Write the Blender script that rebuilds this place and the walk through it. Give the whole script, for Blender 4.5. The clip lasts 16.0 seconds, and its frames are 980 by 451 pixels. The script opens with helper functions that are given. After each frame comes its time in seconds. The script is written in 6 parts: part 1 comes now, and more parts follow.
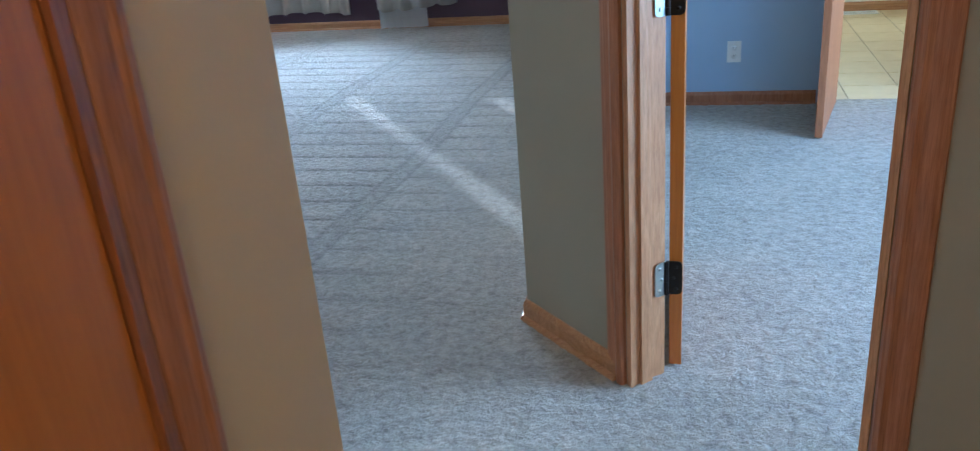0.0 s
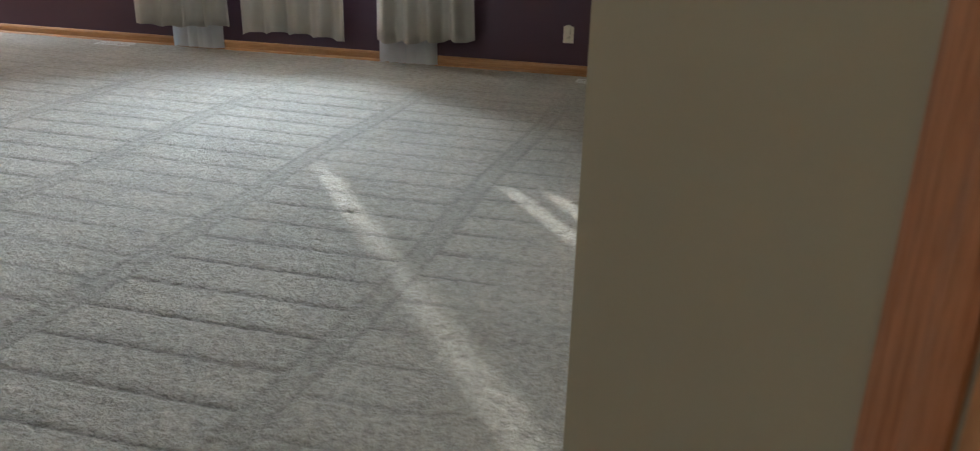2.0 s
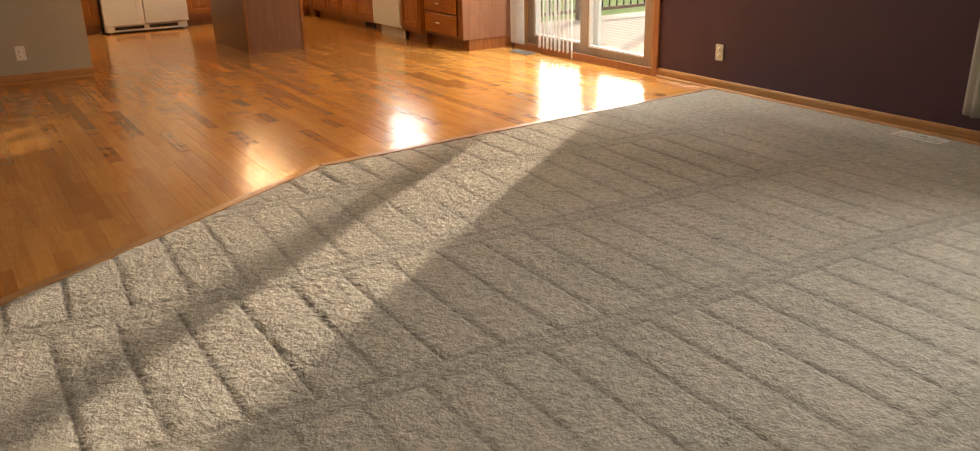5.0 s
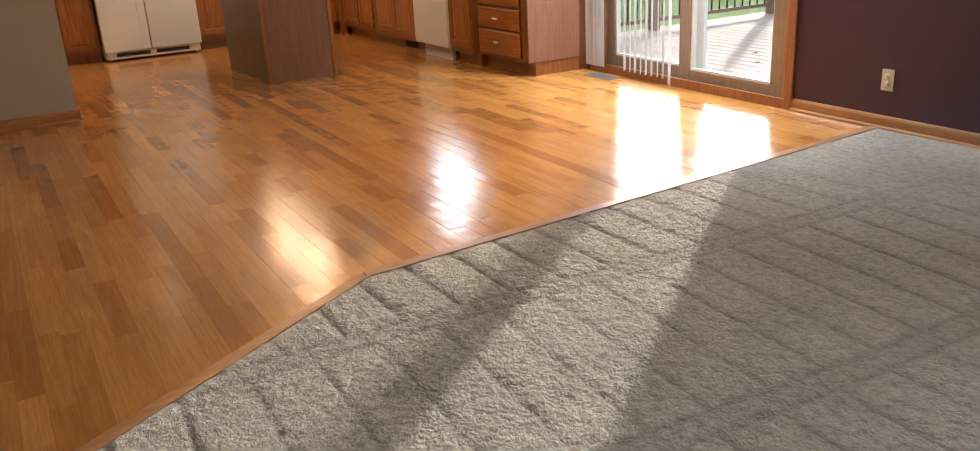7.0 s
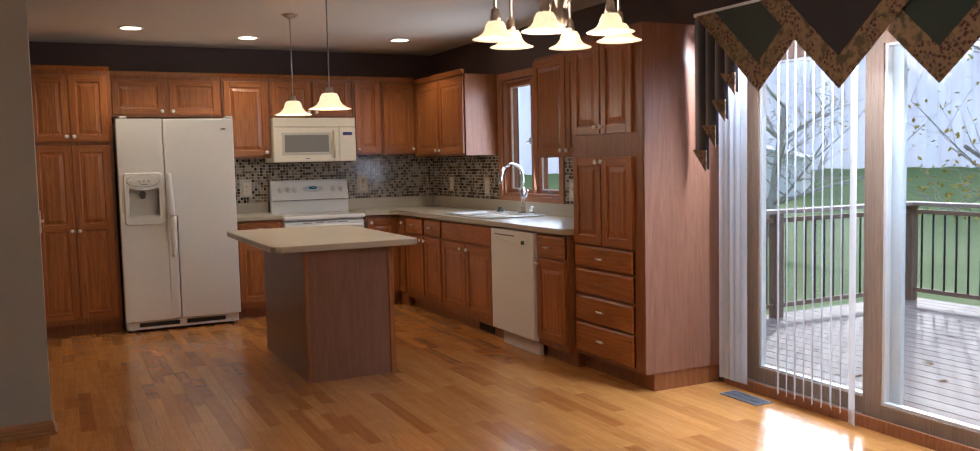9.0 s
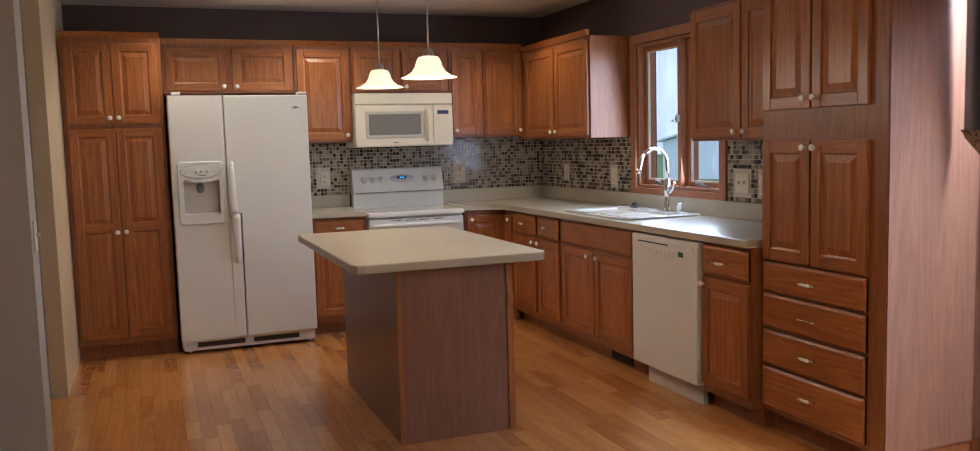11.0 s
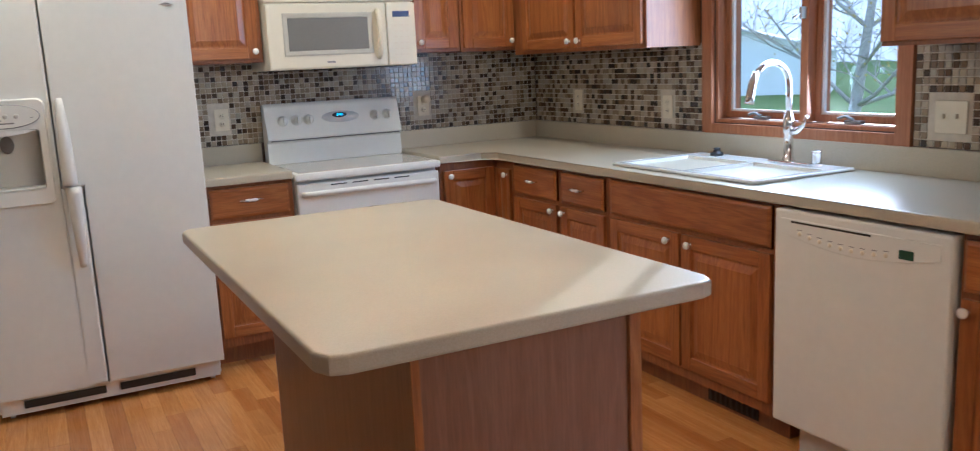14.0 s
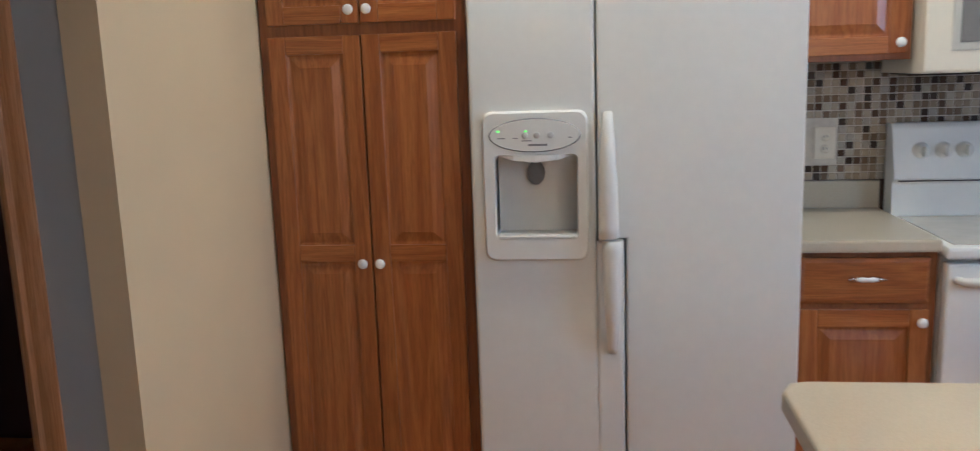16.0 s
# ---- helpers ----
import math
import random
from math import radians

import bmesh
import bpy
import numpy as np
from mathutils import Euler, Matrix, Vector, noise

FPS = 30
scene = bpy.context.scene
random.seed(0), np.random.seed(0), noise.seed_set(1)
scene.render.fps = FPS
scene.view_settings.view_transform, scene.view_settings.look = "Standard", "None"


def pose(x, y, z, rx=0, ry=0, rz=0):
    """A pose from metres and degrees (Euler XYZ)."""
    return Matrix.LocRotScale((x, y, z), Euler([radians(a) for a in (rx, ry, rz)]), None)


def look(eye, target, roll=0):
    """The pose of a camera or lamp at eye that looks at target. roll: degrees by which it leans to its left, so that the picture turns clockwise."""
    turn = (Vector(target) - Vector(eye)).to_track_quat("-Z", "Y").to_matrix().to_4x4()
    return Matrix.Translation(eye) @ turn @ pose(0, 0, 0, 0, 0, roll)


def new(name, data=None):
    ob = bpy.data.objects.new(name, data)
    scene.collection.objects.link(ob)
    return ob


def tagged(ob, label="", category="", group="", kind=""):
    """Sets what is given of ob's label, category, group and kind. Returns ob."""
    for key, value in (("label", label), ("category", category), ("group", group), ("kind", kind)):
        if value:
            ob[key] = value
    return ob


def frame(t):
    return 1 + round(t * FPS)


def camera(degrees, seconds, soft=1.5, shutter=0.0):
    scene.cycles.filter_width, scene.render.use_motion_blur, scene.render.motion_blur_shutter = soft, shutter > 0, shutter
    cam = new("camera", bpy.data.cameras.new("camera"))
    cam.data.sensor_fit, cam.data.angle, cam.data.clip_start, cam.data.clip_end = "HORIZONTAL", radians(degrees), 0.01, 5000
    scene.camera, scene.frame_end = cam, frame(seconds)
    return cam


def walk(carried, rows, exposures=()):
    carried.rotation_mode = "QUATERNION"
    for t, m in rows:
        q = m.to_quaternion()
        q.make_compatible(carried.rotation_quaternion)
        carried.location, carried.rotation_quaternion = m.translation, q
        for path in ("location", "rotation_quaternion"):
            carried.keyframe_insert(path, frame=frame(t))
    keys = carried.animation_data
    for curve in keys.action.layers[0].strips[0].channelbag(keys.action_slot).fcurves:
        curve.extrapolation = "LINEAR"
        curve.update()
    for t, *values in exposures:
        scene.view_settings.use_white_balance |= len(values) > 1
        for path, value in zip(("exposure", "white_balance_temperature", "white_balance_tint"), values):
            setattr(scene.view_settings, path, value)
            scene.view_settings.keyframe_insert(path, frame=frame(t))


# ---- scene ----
cam = camera(58.8, 16.0, soft=1.05, shutter=0.15)
PATH = [
    (0, (-0.115, -0.05, 1.406), (-0.569, 1.732, 0.619), -4.7),
    (0.5, (-0.229, 0.321, 1.406), (-0.366, 2.159, 0.629), -1.6),
    (1, (-0.22, 0.695, 1.369), (-0.277, 2.538, 0.593), -0.6),
    (1.5, (-0.31, 1.073, 1.361), (-0.583, 2.9, 0.594), 0.6),
    (2, (-0.496, 1.42, 1.352), (-0.948, 3.216, 0.596), 1.3),
    (2.5, (-0.624, 1.796, 1.378), (-1.377, 3.501, 0.652), -1.8),
    (3, (-0.907, 2.072, 1.381), (-1.769, 3.734, 0.678), 0.2),
    (3.5, (-1.213, 2.267, 1.362), (-2.296, 3.803, 0.678), -0.0),
    (4, (-1.524, 2.451, 1.364), (-3.012, 3.611, 0.699), -2.6),
    (6.3, (-3.269, 3.112, 1.261), (-4.901, 4.037, 0.569), -1.5),
    (6.5, (-3.408, 3.177, 1.27), (-5.047, 4.094, 0.58), -1.8),
    (7, (-3.823, 3.31, 1.27), (-5.462, 4.229, 0.586), -3.1),
    (7.5, (-4.228, 3.418, 1.286), (-5.873, 4.347, 0.629), -2.9),
    (7.8, (-4.461, 3.529, 1.349), (-6.151, 4.485, 0.871), -3.2),
    (8, (-4.62, 3.616, 1.374), (-6.341, 4.557, 0.98), -3.4),
    (8.5, (-5.037, 3.72, 1.411), (-6.814, 4.625, 1.254), -1.2),
    (9, (-5.435, 3.888, 1.417), (-7.22, 4.776, 1.267), -1.3),
    (9.5, (-5.823, 3.997, 1.423), (-7.674, 4.735, 1.255), -1.3),
    (9.7, (-5.973, 4.028, 1.436), (-7.836, 4.736, 1.269), -0.6),
    (11.8, (-7.575, 4.382, 1.453), (-9.428, 5.102, 1.23), -2.5),
    (12, (-7.739, 4.416, 1.454), (-9.589, 5.139, 1.221), -2.6),
    (12.5, (-8.111, 4.438, 1.48), (-9.886, 5.329, 1.242), -1.8),
    (13, (-8.44, 4.591, 1.471), (-10.081, 5.707, 1.226), -2.0),
    (13.5, (-8.869, 4.643, 1.448), (-10.569, 5.665, 1.196), -2.9),
    (14, (-9.293, 4.64, 1.439), (-11.036, 5.548, 1.067), -2.7),
    (14.5, (-9.694, 4.707, 1.449), (-11.56, 5.327, 1.081), -3.5),
    (15, (-10.089, 4.695, 1.468), (-12.004, 5.146, 1.108), -1.5),
    (15.5, (-10.449, 4.711, 1.496), (-12.405, 4.895, 1.12), -1.3),
    (16, (-10.842, 4.724, 1.507), (-12.794, 4.487, 1.147), -1.9),
]
walk(cam, [(t, look(e, g, r)) for t, e, g, r in PATH], exposures=[(0.0, 4.0, 4450, 2), (1.0, 3.65, 4900, 2), (2.0, 3.65, 5600, 3), (3.0, 3.38, 6600, 5), (3.5, 3.4, 7200, 8), (4.0, 3.33, 8200, 11), (6.5, 3.28, 6500, 9), (8.0, 2.8, 5600, 10), (8.6, 2.6, 5300, 12), (9.5, 2.55, 5500, 13), (12.0, 3.05, 4700, 8), (13.0, 3.25, 4600, 7), (14.0, 3.1, 4650, 7), (15.0, 2.75, 5000, 7), (15.5, 2.75, 4550, 7), (16.0, 2.95, 4500, 6)])

# ---- world, sun, exposure ----
SUN_DIR = Vector((0.594, -0.778, -0.205))
world = bpy.data.worlds.new("world")
scene.world = world
world.use_nodes = True
wn = world.node_tree
sky = wn.nodes.new("ShaderNodeTexSky")
sky.sky_type = "NISHITA"
sky.sun_disc = False
sky.sun_elevation = radians(11.8)
sky.sun_rotation = math.atan2(-0.594, 0.778)
sky.air_density, sky.dust_density, sky.ozone_density = 1.0, 3.0, 1.5
wn.nodes["Background"].inputs["Strength"].default_value = 0.072
haze = wn.nodes.new("ShaderNodeHueSaturation")
haze.inputs["Saturation"].default_value = 0.3
wn.links.new(sky.outputs[0], haze.inputs["Color"])
wn.links.new(haze.outputs[0], wn.nodes["Background"].inputs["Color"])
sun_data = bpy.data.lights.new("sun", "SUN")
sun_data.energy, sun_data.angle, sun_data.color = 0.72, radians(1.0), (1.0, 0.9, 0.76)
sun_lamp = new("sun", sun_data)
sun_lamp.matrix_world = look((0, 0, 30), Vector((0, 0, 30)) + SUN_DIR)


HAZE_GLOW = 0.18  # emission that paints bright haze over the far woods


def window_light(name, eye, way, w, h, energy, col=(0.86, 0.93, 1.0), spread=180):
    """Sky light entering through a window opening."""
    d = bpy.data.lights.new(name, "AREA")
    d.shape, d.size, d.size_y, d.energy, d.color = "RECTANGLE", w, h, energy, col
    ob = new(name, d)
    ob.matrix_world = look(eye, Vector(eye) + Vector(way))
    d.spread = radians(spread)
    return ob


window_light("living_window_sky", (-3.52, 7.53, 1.5), (-0.08, -1, -0.12), 1.9, 1.1, 41, spread=120)
window_light("patio_door_sky", (-8.53, 7.4, 2.05), (0, -0.75, -0.66), 1.85, 0.1, 19)
window_light("kitchen_window_sky", (-12.0, 7.52, 1.6), (0, -1, -0.15), 0.9, 0.9, 2.5)
window_light("bedroom_window_sky", (3.22, 2.8, 1.43), (-1, 0, 0), 2.1, 1.3, 11, (0.75, 0.88, 1.0))
# warm fill lamp added in an unseen opening to light the bathroom tiles
window_light("bathroom_window_sky", (3.22, 6.25, 1.5), (-1, 0, -0.25), 1.8, 1.1, 4.5, (1.0, 0.86, 0.6))

# ---- materials ----
def mat_base(name, rough=0.6, metal=0.0):
    m = bpy.data.materials.new(name)
    m.use_nodes = True
    nt = m.node_tree
    b = nt.nodes["Principled BSDF"]
    b.inputs["Roughness"].default_value = rough
    b.inputs["Metallic"].default_value = metal
    return m, nt, b


def nd(nt, kind, **vals):
    n = nt.nodes.new(kind)
    for k, v in vals.items():
        n.inputs[k].default_value = v
    return n


def ramp(nt, src, stops, mode="LINEAR"):
    r = nt.nodes.new("ShaderNodeValToRGB")
    r.color_ramp.interpolation = mode
    e = r.color_ramp.elements
    while len(e) < len(stops):
        e.new(0.5)
    for i, (p, c) in enumerate(stops):
        e[i].position = p
        e[i].color = (*c, 1)
    nt.links.new(src, r.inputs["Fac"])
    return r.outputs["Color"]


def coords(nt, kind="Object", scale=(1, 1, 1), spread=0.0, turn=(0, 0, 0)):
    tc = nt.nodes.new("ShaderNodeTexCoord")
    mp = nt.nodes.new("ShaderNodeMapping")
    mp.inputs["Scale"].default_value = scale
    mp.inputs["Rotation"].default_value = turn
    if kind != "World":
        src = tc.outputs[kind]
    else:
        src = nt.nodes.new("ShaderNodeNewGeometry").outputs["Position"]
    nt.links.new(src, mp.inputs["Vector"])
    if spread:
        oi = nt.nodes.new("ShaderNodeObjectInfo")
        mul = nd(nt, "ShaderNodeVectorMath")
        mul.operation = "SCALE"
        mul.inputs[0].default_value = (spread, spread * 1.7, spread * 0.6)
        nt.links.new(oi.outputs["Random"], mul.inputs["Scale"])
        nt.links.new(mul.outputs[0], mp.inputs["Location"])
    return mp.outputs[0]


def noise_tex(nt, vec, scale, detail=4, rough=0.55, distort=0.0):
    n = nd(nt, "ShaderNodeTexNoise", Scale=scale, Detail=detail, Roughness=rough, Distortion=distort)
    nt.links.new(vec, n.inputs["Vector"])
    return n.outputs["Fac"]


def mixc(nt, fac, a, b, mode="MIX"):
    m = nt.nodes.new("ShaderNodeMix")
    m.data_type, m.blend_type = "RGBA", mode
    for sock, v in ((m.inputs["Factor"], fac), (m.inputs["A"], a), (m.inputs["B"], b)):
        if isinstance(v, (int, float)):
            sock.default_value = v
        elif isinstance(v, tuple):
            sock.default_value = (*v, 1)
        else:
            nt.links.new(v, sock)
    return m.outputs["Result"]


def bump(nt, b, height, strength=0.3, dist=0.01):
    n = nd(nt, "ShaderNodeBump", Strength=strength, Distance=dist)
    nt.links.new(height, n.inputs["Height"])
    nt.links.new(n.outputs[0], b.inputs["Normal"])


def paint(name, col, rough=0.55, var=0.06, bump_s=0.08, scale=60.0):
    """Wall paint with roller stipple and faint large-scale unevenness."""
    m, nt, b = mat_base(name, rough)
    v = coords(nt, "World")
    big = noise_tex(nt, v, 1.3, 3)
    dark = tuple(c * (1 - var) for c in col)
    light = tuple(min(1, c * (1 + var)) for c in col)
    nt.links.new(ramp(nt, big, [(0.3, dark), (0.7, light)]), b.inputs["Base Color"])
    bump(nt, b, noise_tex(nt, v, scale * 4, 2), bump_s, 0.002)
    return m


def wood(name, dark, mid, light, rough=0.35, grain=(55, 55, 3.0), spread=9.0, kind="Object", coat=0.25, island=False, tones=None, wavy=0.0):
    """Stained oak: fine open pores, cathedral bands, and board-to-board difference in tone."""
    m, nt, b = mat_base(name, rough)
    v = coords(nt, kind, (1, 1, 1), spread)
    st = nt.nodes.new("ShaderNodeMapping")
    st.inputs["Scale"].default_value = grain
    nt.links.new(v, st.inputs["Vector"])
    pores = noise_tex(nt, st.outputs[0], 4.0, 5, 0.7)
    st2 = nt.nodes.new("ShaderNodeMapping")
    st2.inputs["Scale"].default_value = tuple(g / 6.0 for g in grain)
    nt.links.new(v, st2.inputs["Vector"])
    wv = nd(nt, "ShaderNodeTexNoise", Scale=1.0, Detail=3, Roughness=0.5, Distortion=1.2)
    nt.links.new(st2.outputs[0], wv.inputs["Vector"])
    bands = nt.nodes.new("ShaderNodeMath")
    bands.operation = "PINGPONG"
    mul = nt.nodes.new("ShaderNodeMath")
    mul.operation = "MULTIPLY"
    mul.inputs[1].default_value = 7.0
    nt.links.new(wv.outputs["Fac"], mul.inputs[0])
    nt.links.new(mul.outputs[0], bands.inputs[0])
    bands.inputs[1].default_value = 1.0
    col = ramp(nt, bands.outputs[0], [(0.0, mid), (0.55, light), (1.0, mid)])
    col = mixc(nt, ramp(nt, pores, [(0.36, (0.42, 0.42, 0.42)), (0.58, (0, 0, 0))]), col, dark)
    if island:
        rnd = nt.nodes.new("ShaderNodeNewGeometry").outputs["Random Per Island"]
    else:
        rnd = nt.nodes.new("ShaderNodeObjectInfo").outputs["Random"]
    tone = ramp(nt, rnd, tones or [(0.0, (0.7, 0.64, 0.58)), (0.35, (0.95, 0.93, 0.9)), (0.7, (1.08, 1.05, 1.0)), (1.0, (0.82, 0.76, 0.68))]) if spread > 8.9 or island else None
    if tone is not None:
        col = mixc(nt, 0.55 if not island and kind == "Object" else 0.85, col, mixc(nt, 1.0, col, tone, "MULTIPLY"))
    nt.links.new(col, b.inputs["Base Color"])
    b.inputs["Coat Weight"].default_value = coat
    b.inputs["Coat Roughness"].default_value = max(0.1, rough * 0.75)
    bump(nt, b, pores, 0.12, 0.002)
    if wavy:
        swell = nd(nt, "ShaderNodeBump", Strength=wavy, Distance=0.004)
        nt.links.new(noise_tex(nt, v, 9.0, 2, 0.4), swell.inputs["Height"])
        first = b.inputs["Normal"].links[0].from_node
        nt.links.new(swell.outputs[0], first.inputs["Normal"])
        nt.links.new(swell.outputs[0], b.inputs["Coat Normal"])
    return m


def plain(name, col, rough=0.4, metal=0.0, var=0.05, scale=30.0, coat=0.0):
    m, nt, b = mat_base(name, rough, metal)
    n = noise_tex(nt, coords(nt, "Object", spread=3.0), scale, 3)
    nt.links.new(ramp(nt, n, [(0.3, tuple(c * (1 - var) for c in col)), (0.7, tuple(min(1, c * (1 + var)) for c in col))]), b.inputs["Base Color"])
    b.inputs["Coat Weight"].default_value = coat
    return m


OAK = ((0.11, 0.03, 0.006), (0.29, 0.092, 0.018), (0.41, 0.155, 0.035))
oak_v = wood("oak_vertical", *OAK)
oak_h = wood("oak_horizontal", *OAK, grain=(3.0, 55, 55))
oak_dark = wood("oak_carcass", (0.09, 0.027, 0.008), (0.24, 0.08, 0.021), (0.32, 0.116, 0.031), rough=0.42)
TRIM = ((0.16, 0.065, 0.02), (0.4, 0.19, 0.07), (0.5, 0.26, 0.11))
trim_x = wood("oak_trim_x", *TRIM, grain=(3, 70, 70), spread=5.0)
trim_y = wood("oak_trim_y", *TRIM, grain=(70, 3, 70), spread=5.0)
trim_z = wood("oak_trim_z", *TRIM, grain=(70, 70, 3), spread=5.0)
CASE = ((0.12, 0.042, 0.015), (0.34, 0.13, 0.05), (0.42, 0.18, 0.08))
case_z = wood("casing_oak", *CASE, rough=0.5, grain=(60, 60, 3), spread=5.0, coat=0.05)
jamb_oak = wood("jamb_oak", (0.2, 0.085, 0.03), (0.46, 0.225, 0.095), (0.55, 0.3, 0.14), rough=0.5, grain=(42, 42, 4.5), spread=5.0, coat=0.05)
# duller and greyer than the other oak: backlight bloom put into the colour
slider_oak = wood("patio_door_oak", (0.16, 0.095, 0.055), (0.3, 0.2, 0.13), (0.36, 0.25, 0.17), rough=0.5, grain=(60, 60, 3), spread=5.0, coat=0.05)
door_oak = wood("door_oak", (0.36, 0.11, 0.012), (0.46, 0.155, 0.015), (0.5, 0.175, 0.018), grain=(40, 40, 2), spread=5.0)
laminate = wood("island_laminate", (0.11, 0.046, 0.026), (0.22, 0.094, 0.05), (0.26, 0.118, 0.066), rough=0.4, grain=(45, 45, 2.2), spread=5.0, coat=0.1)
BOARD_TONES = [(0.0, (0.7, 0.57, 0.46)), (0.14, (0.76, 0.64, 0.54)), (0.22, (0.9, 0.83, 0.74)), (0.6, (1.0, 0.98, 0.95)), (1.0, (1.14, 1.14, 1.12))]
FLOORC = ((0.35, 0.135, 0.03), (0.55, 0.245, 0.058), (0.62, 0.3, 0.082))
floor_piece = wood("oak_floor_board", *FLOORC, rough=0.21, grain=(2.0, 45, 45), spread=30.0, kind="World", coat=0.5, tones=BOARD_TONES, wavy=0.8)
floor_rest = wood("oak_floor_far", *FLOORC, rough=0.21, grain=(2.0, 45, 45), spread=0.0, kind="World", coat=0.5, island=True, tones=BOARD_TONES, wavy=0.8)
purple = paint("purple_paint", (0.068, 0.03, 0.052), 0.5)
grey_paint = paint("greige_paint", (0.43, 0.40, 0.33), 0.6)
tan_paint = paint("tan_paint", (0.62, 0.47, 0.26), 0.55)
cream_paint = paint("cream_paint", (0.65, 0.53, 0.33), 0.55)
blue_paint = paint("pale_blue_paint", (0.4, 0.5, 0.66), 0.6)
bath_paint = paint("bath_paint", (0.75, 0.72, 0.6), 0.6)
# the greige again, darker and warmer, for the angled and east walls
dark_greige_paint = paint("greige_paint_dark", (0.31, 0.275, 0.205), 0.6)
slate_paint = paint("slate_paint", (0.36, 0.385, 0.4), 0.6)
soffit_paint = paint("soffit_paint", (0.085, 0.05, 0.045), 0.5)
ceiling_paint = paint("ceiling_paint", (0.68, 0.6, 0.49), 0.8, 0.03, 0.25, 25)
white_app = plain("white_appliance_enamel", (0.72, 0.72, 0.68), 0.42, var=0.015)
cream_app = plain("cream_plastic", (0.72, 0.67, 0.53), 0.35, var=0.015)
knob_white = plain("white_ceramic", (0.8, 0.79, 0.75), 0.18, coat=0.5)
plate_almond = plain("almond_plastic", (0.7, 0.64, 0.5), 0.4, var=0.02)
chrome = plain("chrome", (0.75, 0.75, 0.76), 0.08, 1.0, 0.02)
nickel = plain("brushed_nickel", (0.5, 0.45, 0.4), 0.3, 1.0, 0.05)
black = plain("black_plastic", (0.015, 0.015, 0.016), 0.4)
# near-black that paints the shade inside slots, vents and board gaps
dark_gap = plain("dark_recess", (0.02, 0.016, 0.013), 0.8)
grey_plastic = plain("grey_plastic", (0.2, 0.2, 0.2), 0.5)
white_vinyl = plain("white_vinyl", (0.78, 0.78, 0.77), 0.45, var=0.02)
porcelain = plain("porcelain", (0.8, 0.79, 0.75), 0.12, var=0.01, coat=0.6)
alu = plain("aluminium", (0.55, 0.54, 0.52), 0.4, 1.0)


def counter_mat():
    m, nt, b = mat_base("solid_laminate_counter", 0.3)
    v = coords(nt, "World")
    speck = noise_tex(nt, v, 260, 2, 0.5)
    big = noise_tex(nt, v, 2.0, 2, 0.5)
    c = ramp(nt, speck, [(0.35, (0.43, 0.385, 0.285)), (0.65, (0.49, 0.445, 0.345))])
    c = mixc(nt, 0.3, c, ramp(nt, big, [(0.35, (0.38, 0.335, 0.245)), (0.65, (0.52, 0.475, 0.365))]))
    nt.links.new(c, b.inputs["Base Color"])
    bump(nt, b, speck, 0.06, 0.001)
    return m


counter = counter_mat()


def carpet_mat(name, a, bcol, c):
    m, nt, b = mat_base(name, 0.95)
    v = coords(nt, "World")
    tuft = noise_tex(nt, v, 85, 3, 0.7)
    mid = noise_tex(nt, v, 30, 4, 0.65)
    big = noise_tex(nt, v, 2.2, 4, 0.6)
    col = ramp(nt, tuft, [(0.3, a), (0.5, bcol), (0.72, c)])
    col = mixc(nt, 0.5, col, ramp(nt, mid, [(0.3, a), (0.65, c)]))
    col = mixc(nt, 0.3, col, ramp(nt, big, [(0.35, a), (0.65, bcol)]))
    # pressed lines get a darker colour too, painting the leaning pile's shade
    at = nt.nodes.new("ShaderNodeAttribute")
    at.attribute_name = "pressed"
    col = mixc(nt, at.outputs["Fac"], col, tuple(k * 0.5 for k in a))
    nt.links.new(col, b.inputs["Base Color"])
    b.inputs["Sheen Weight"].default_value = 0.25
    b.inputs["Specular IOR Level"].default_value = 0.1
    add = nt.nodes.new("ShaderNodeMath")
    nt.links.new(tuft, add.inputs[0])
    nt.links.new(mid, add.inputs[1])
    bump(nt, b, add.outputs[0], 0.6, 0.02)
    return m


carpet_m = carpet_mat("cut_pile_carpet", (0.165, 0.146, 0.121), (0.39, 0.353, 0.3), (0.64, 0.587, 0.508))


def glass_mat(name, col=(1, 1, 1), rough=0.0):
    m = bpy.data.materials.new(name)
    m.use_nodes = True
    nt = m.node_tree
    nt.nodes.remove(nt.nodes["Principled BSDF"])
    tr = nd(nt, "ShaderNodeBsdfTransparent", Color=(*col, 1))
    gl = nd(nt, "ShaderNodeBsdfGlossy", Roughness=rough)
    mx = nt.nodes.new("ShaderNodeMixShader")
    mx.inputs[0].default_value = 0.04
    nt.links.new(tr.outputs[0], mx.inputs[1])
    nt.links.new(gl.outputs[0], mx.inputs[2])
    nt.links.new(mx.outputs[0], nt.nodes["Material Output"].inputs["Surface"])
    return m


glass = glass_mat("window_glass", (0.95, 0.97, 0.97))
dark_glass = plain("dark_glass", (0.01, 0.012, 0.01), 0.06, coat=0.5)
mw_glass = plain("microwave_window", (0.2, 0.195, 0.175), 0.25, var=0.1, scale=400)
cook_glass = plain("cooktop_glass", (0.5, 0.47, 0.4), 0.12, var=0.06, scale=14, coat=0.4)


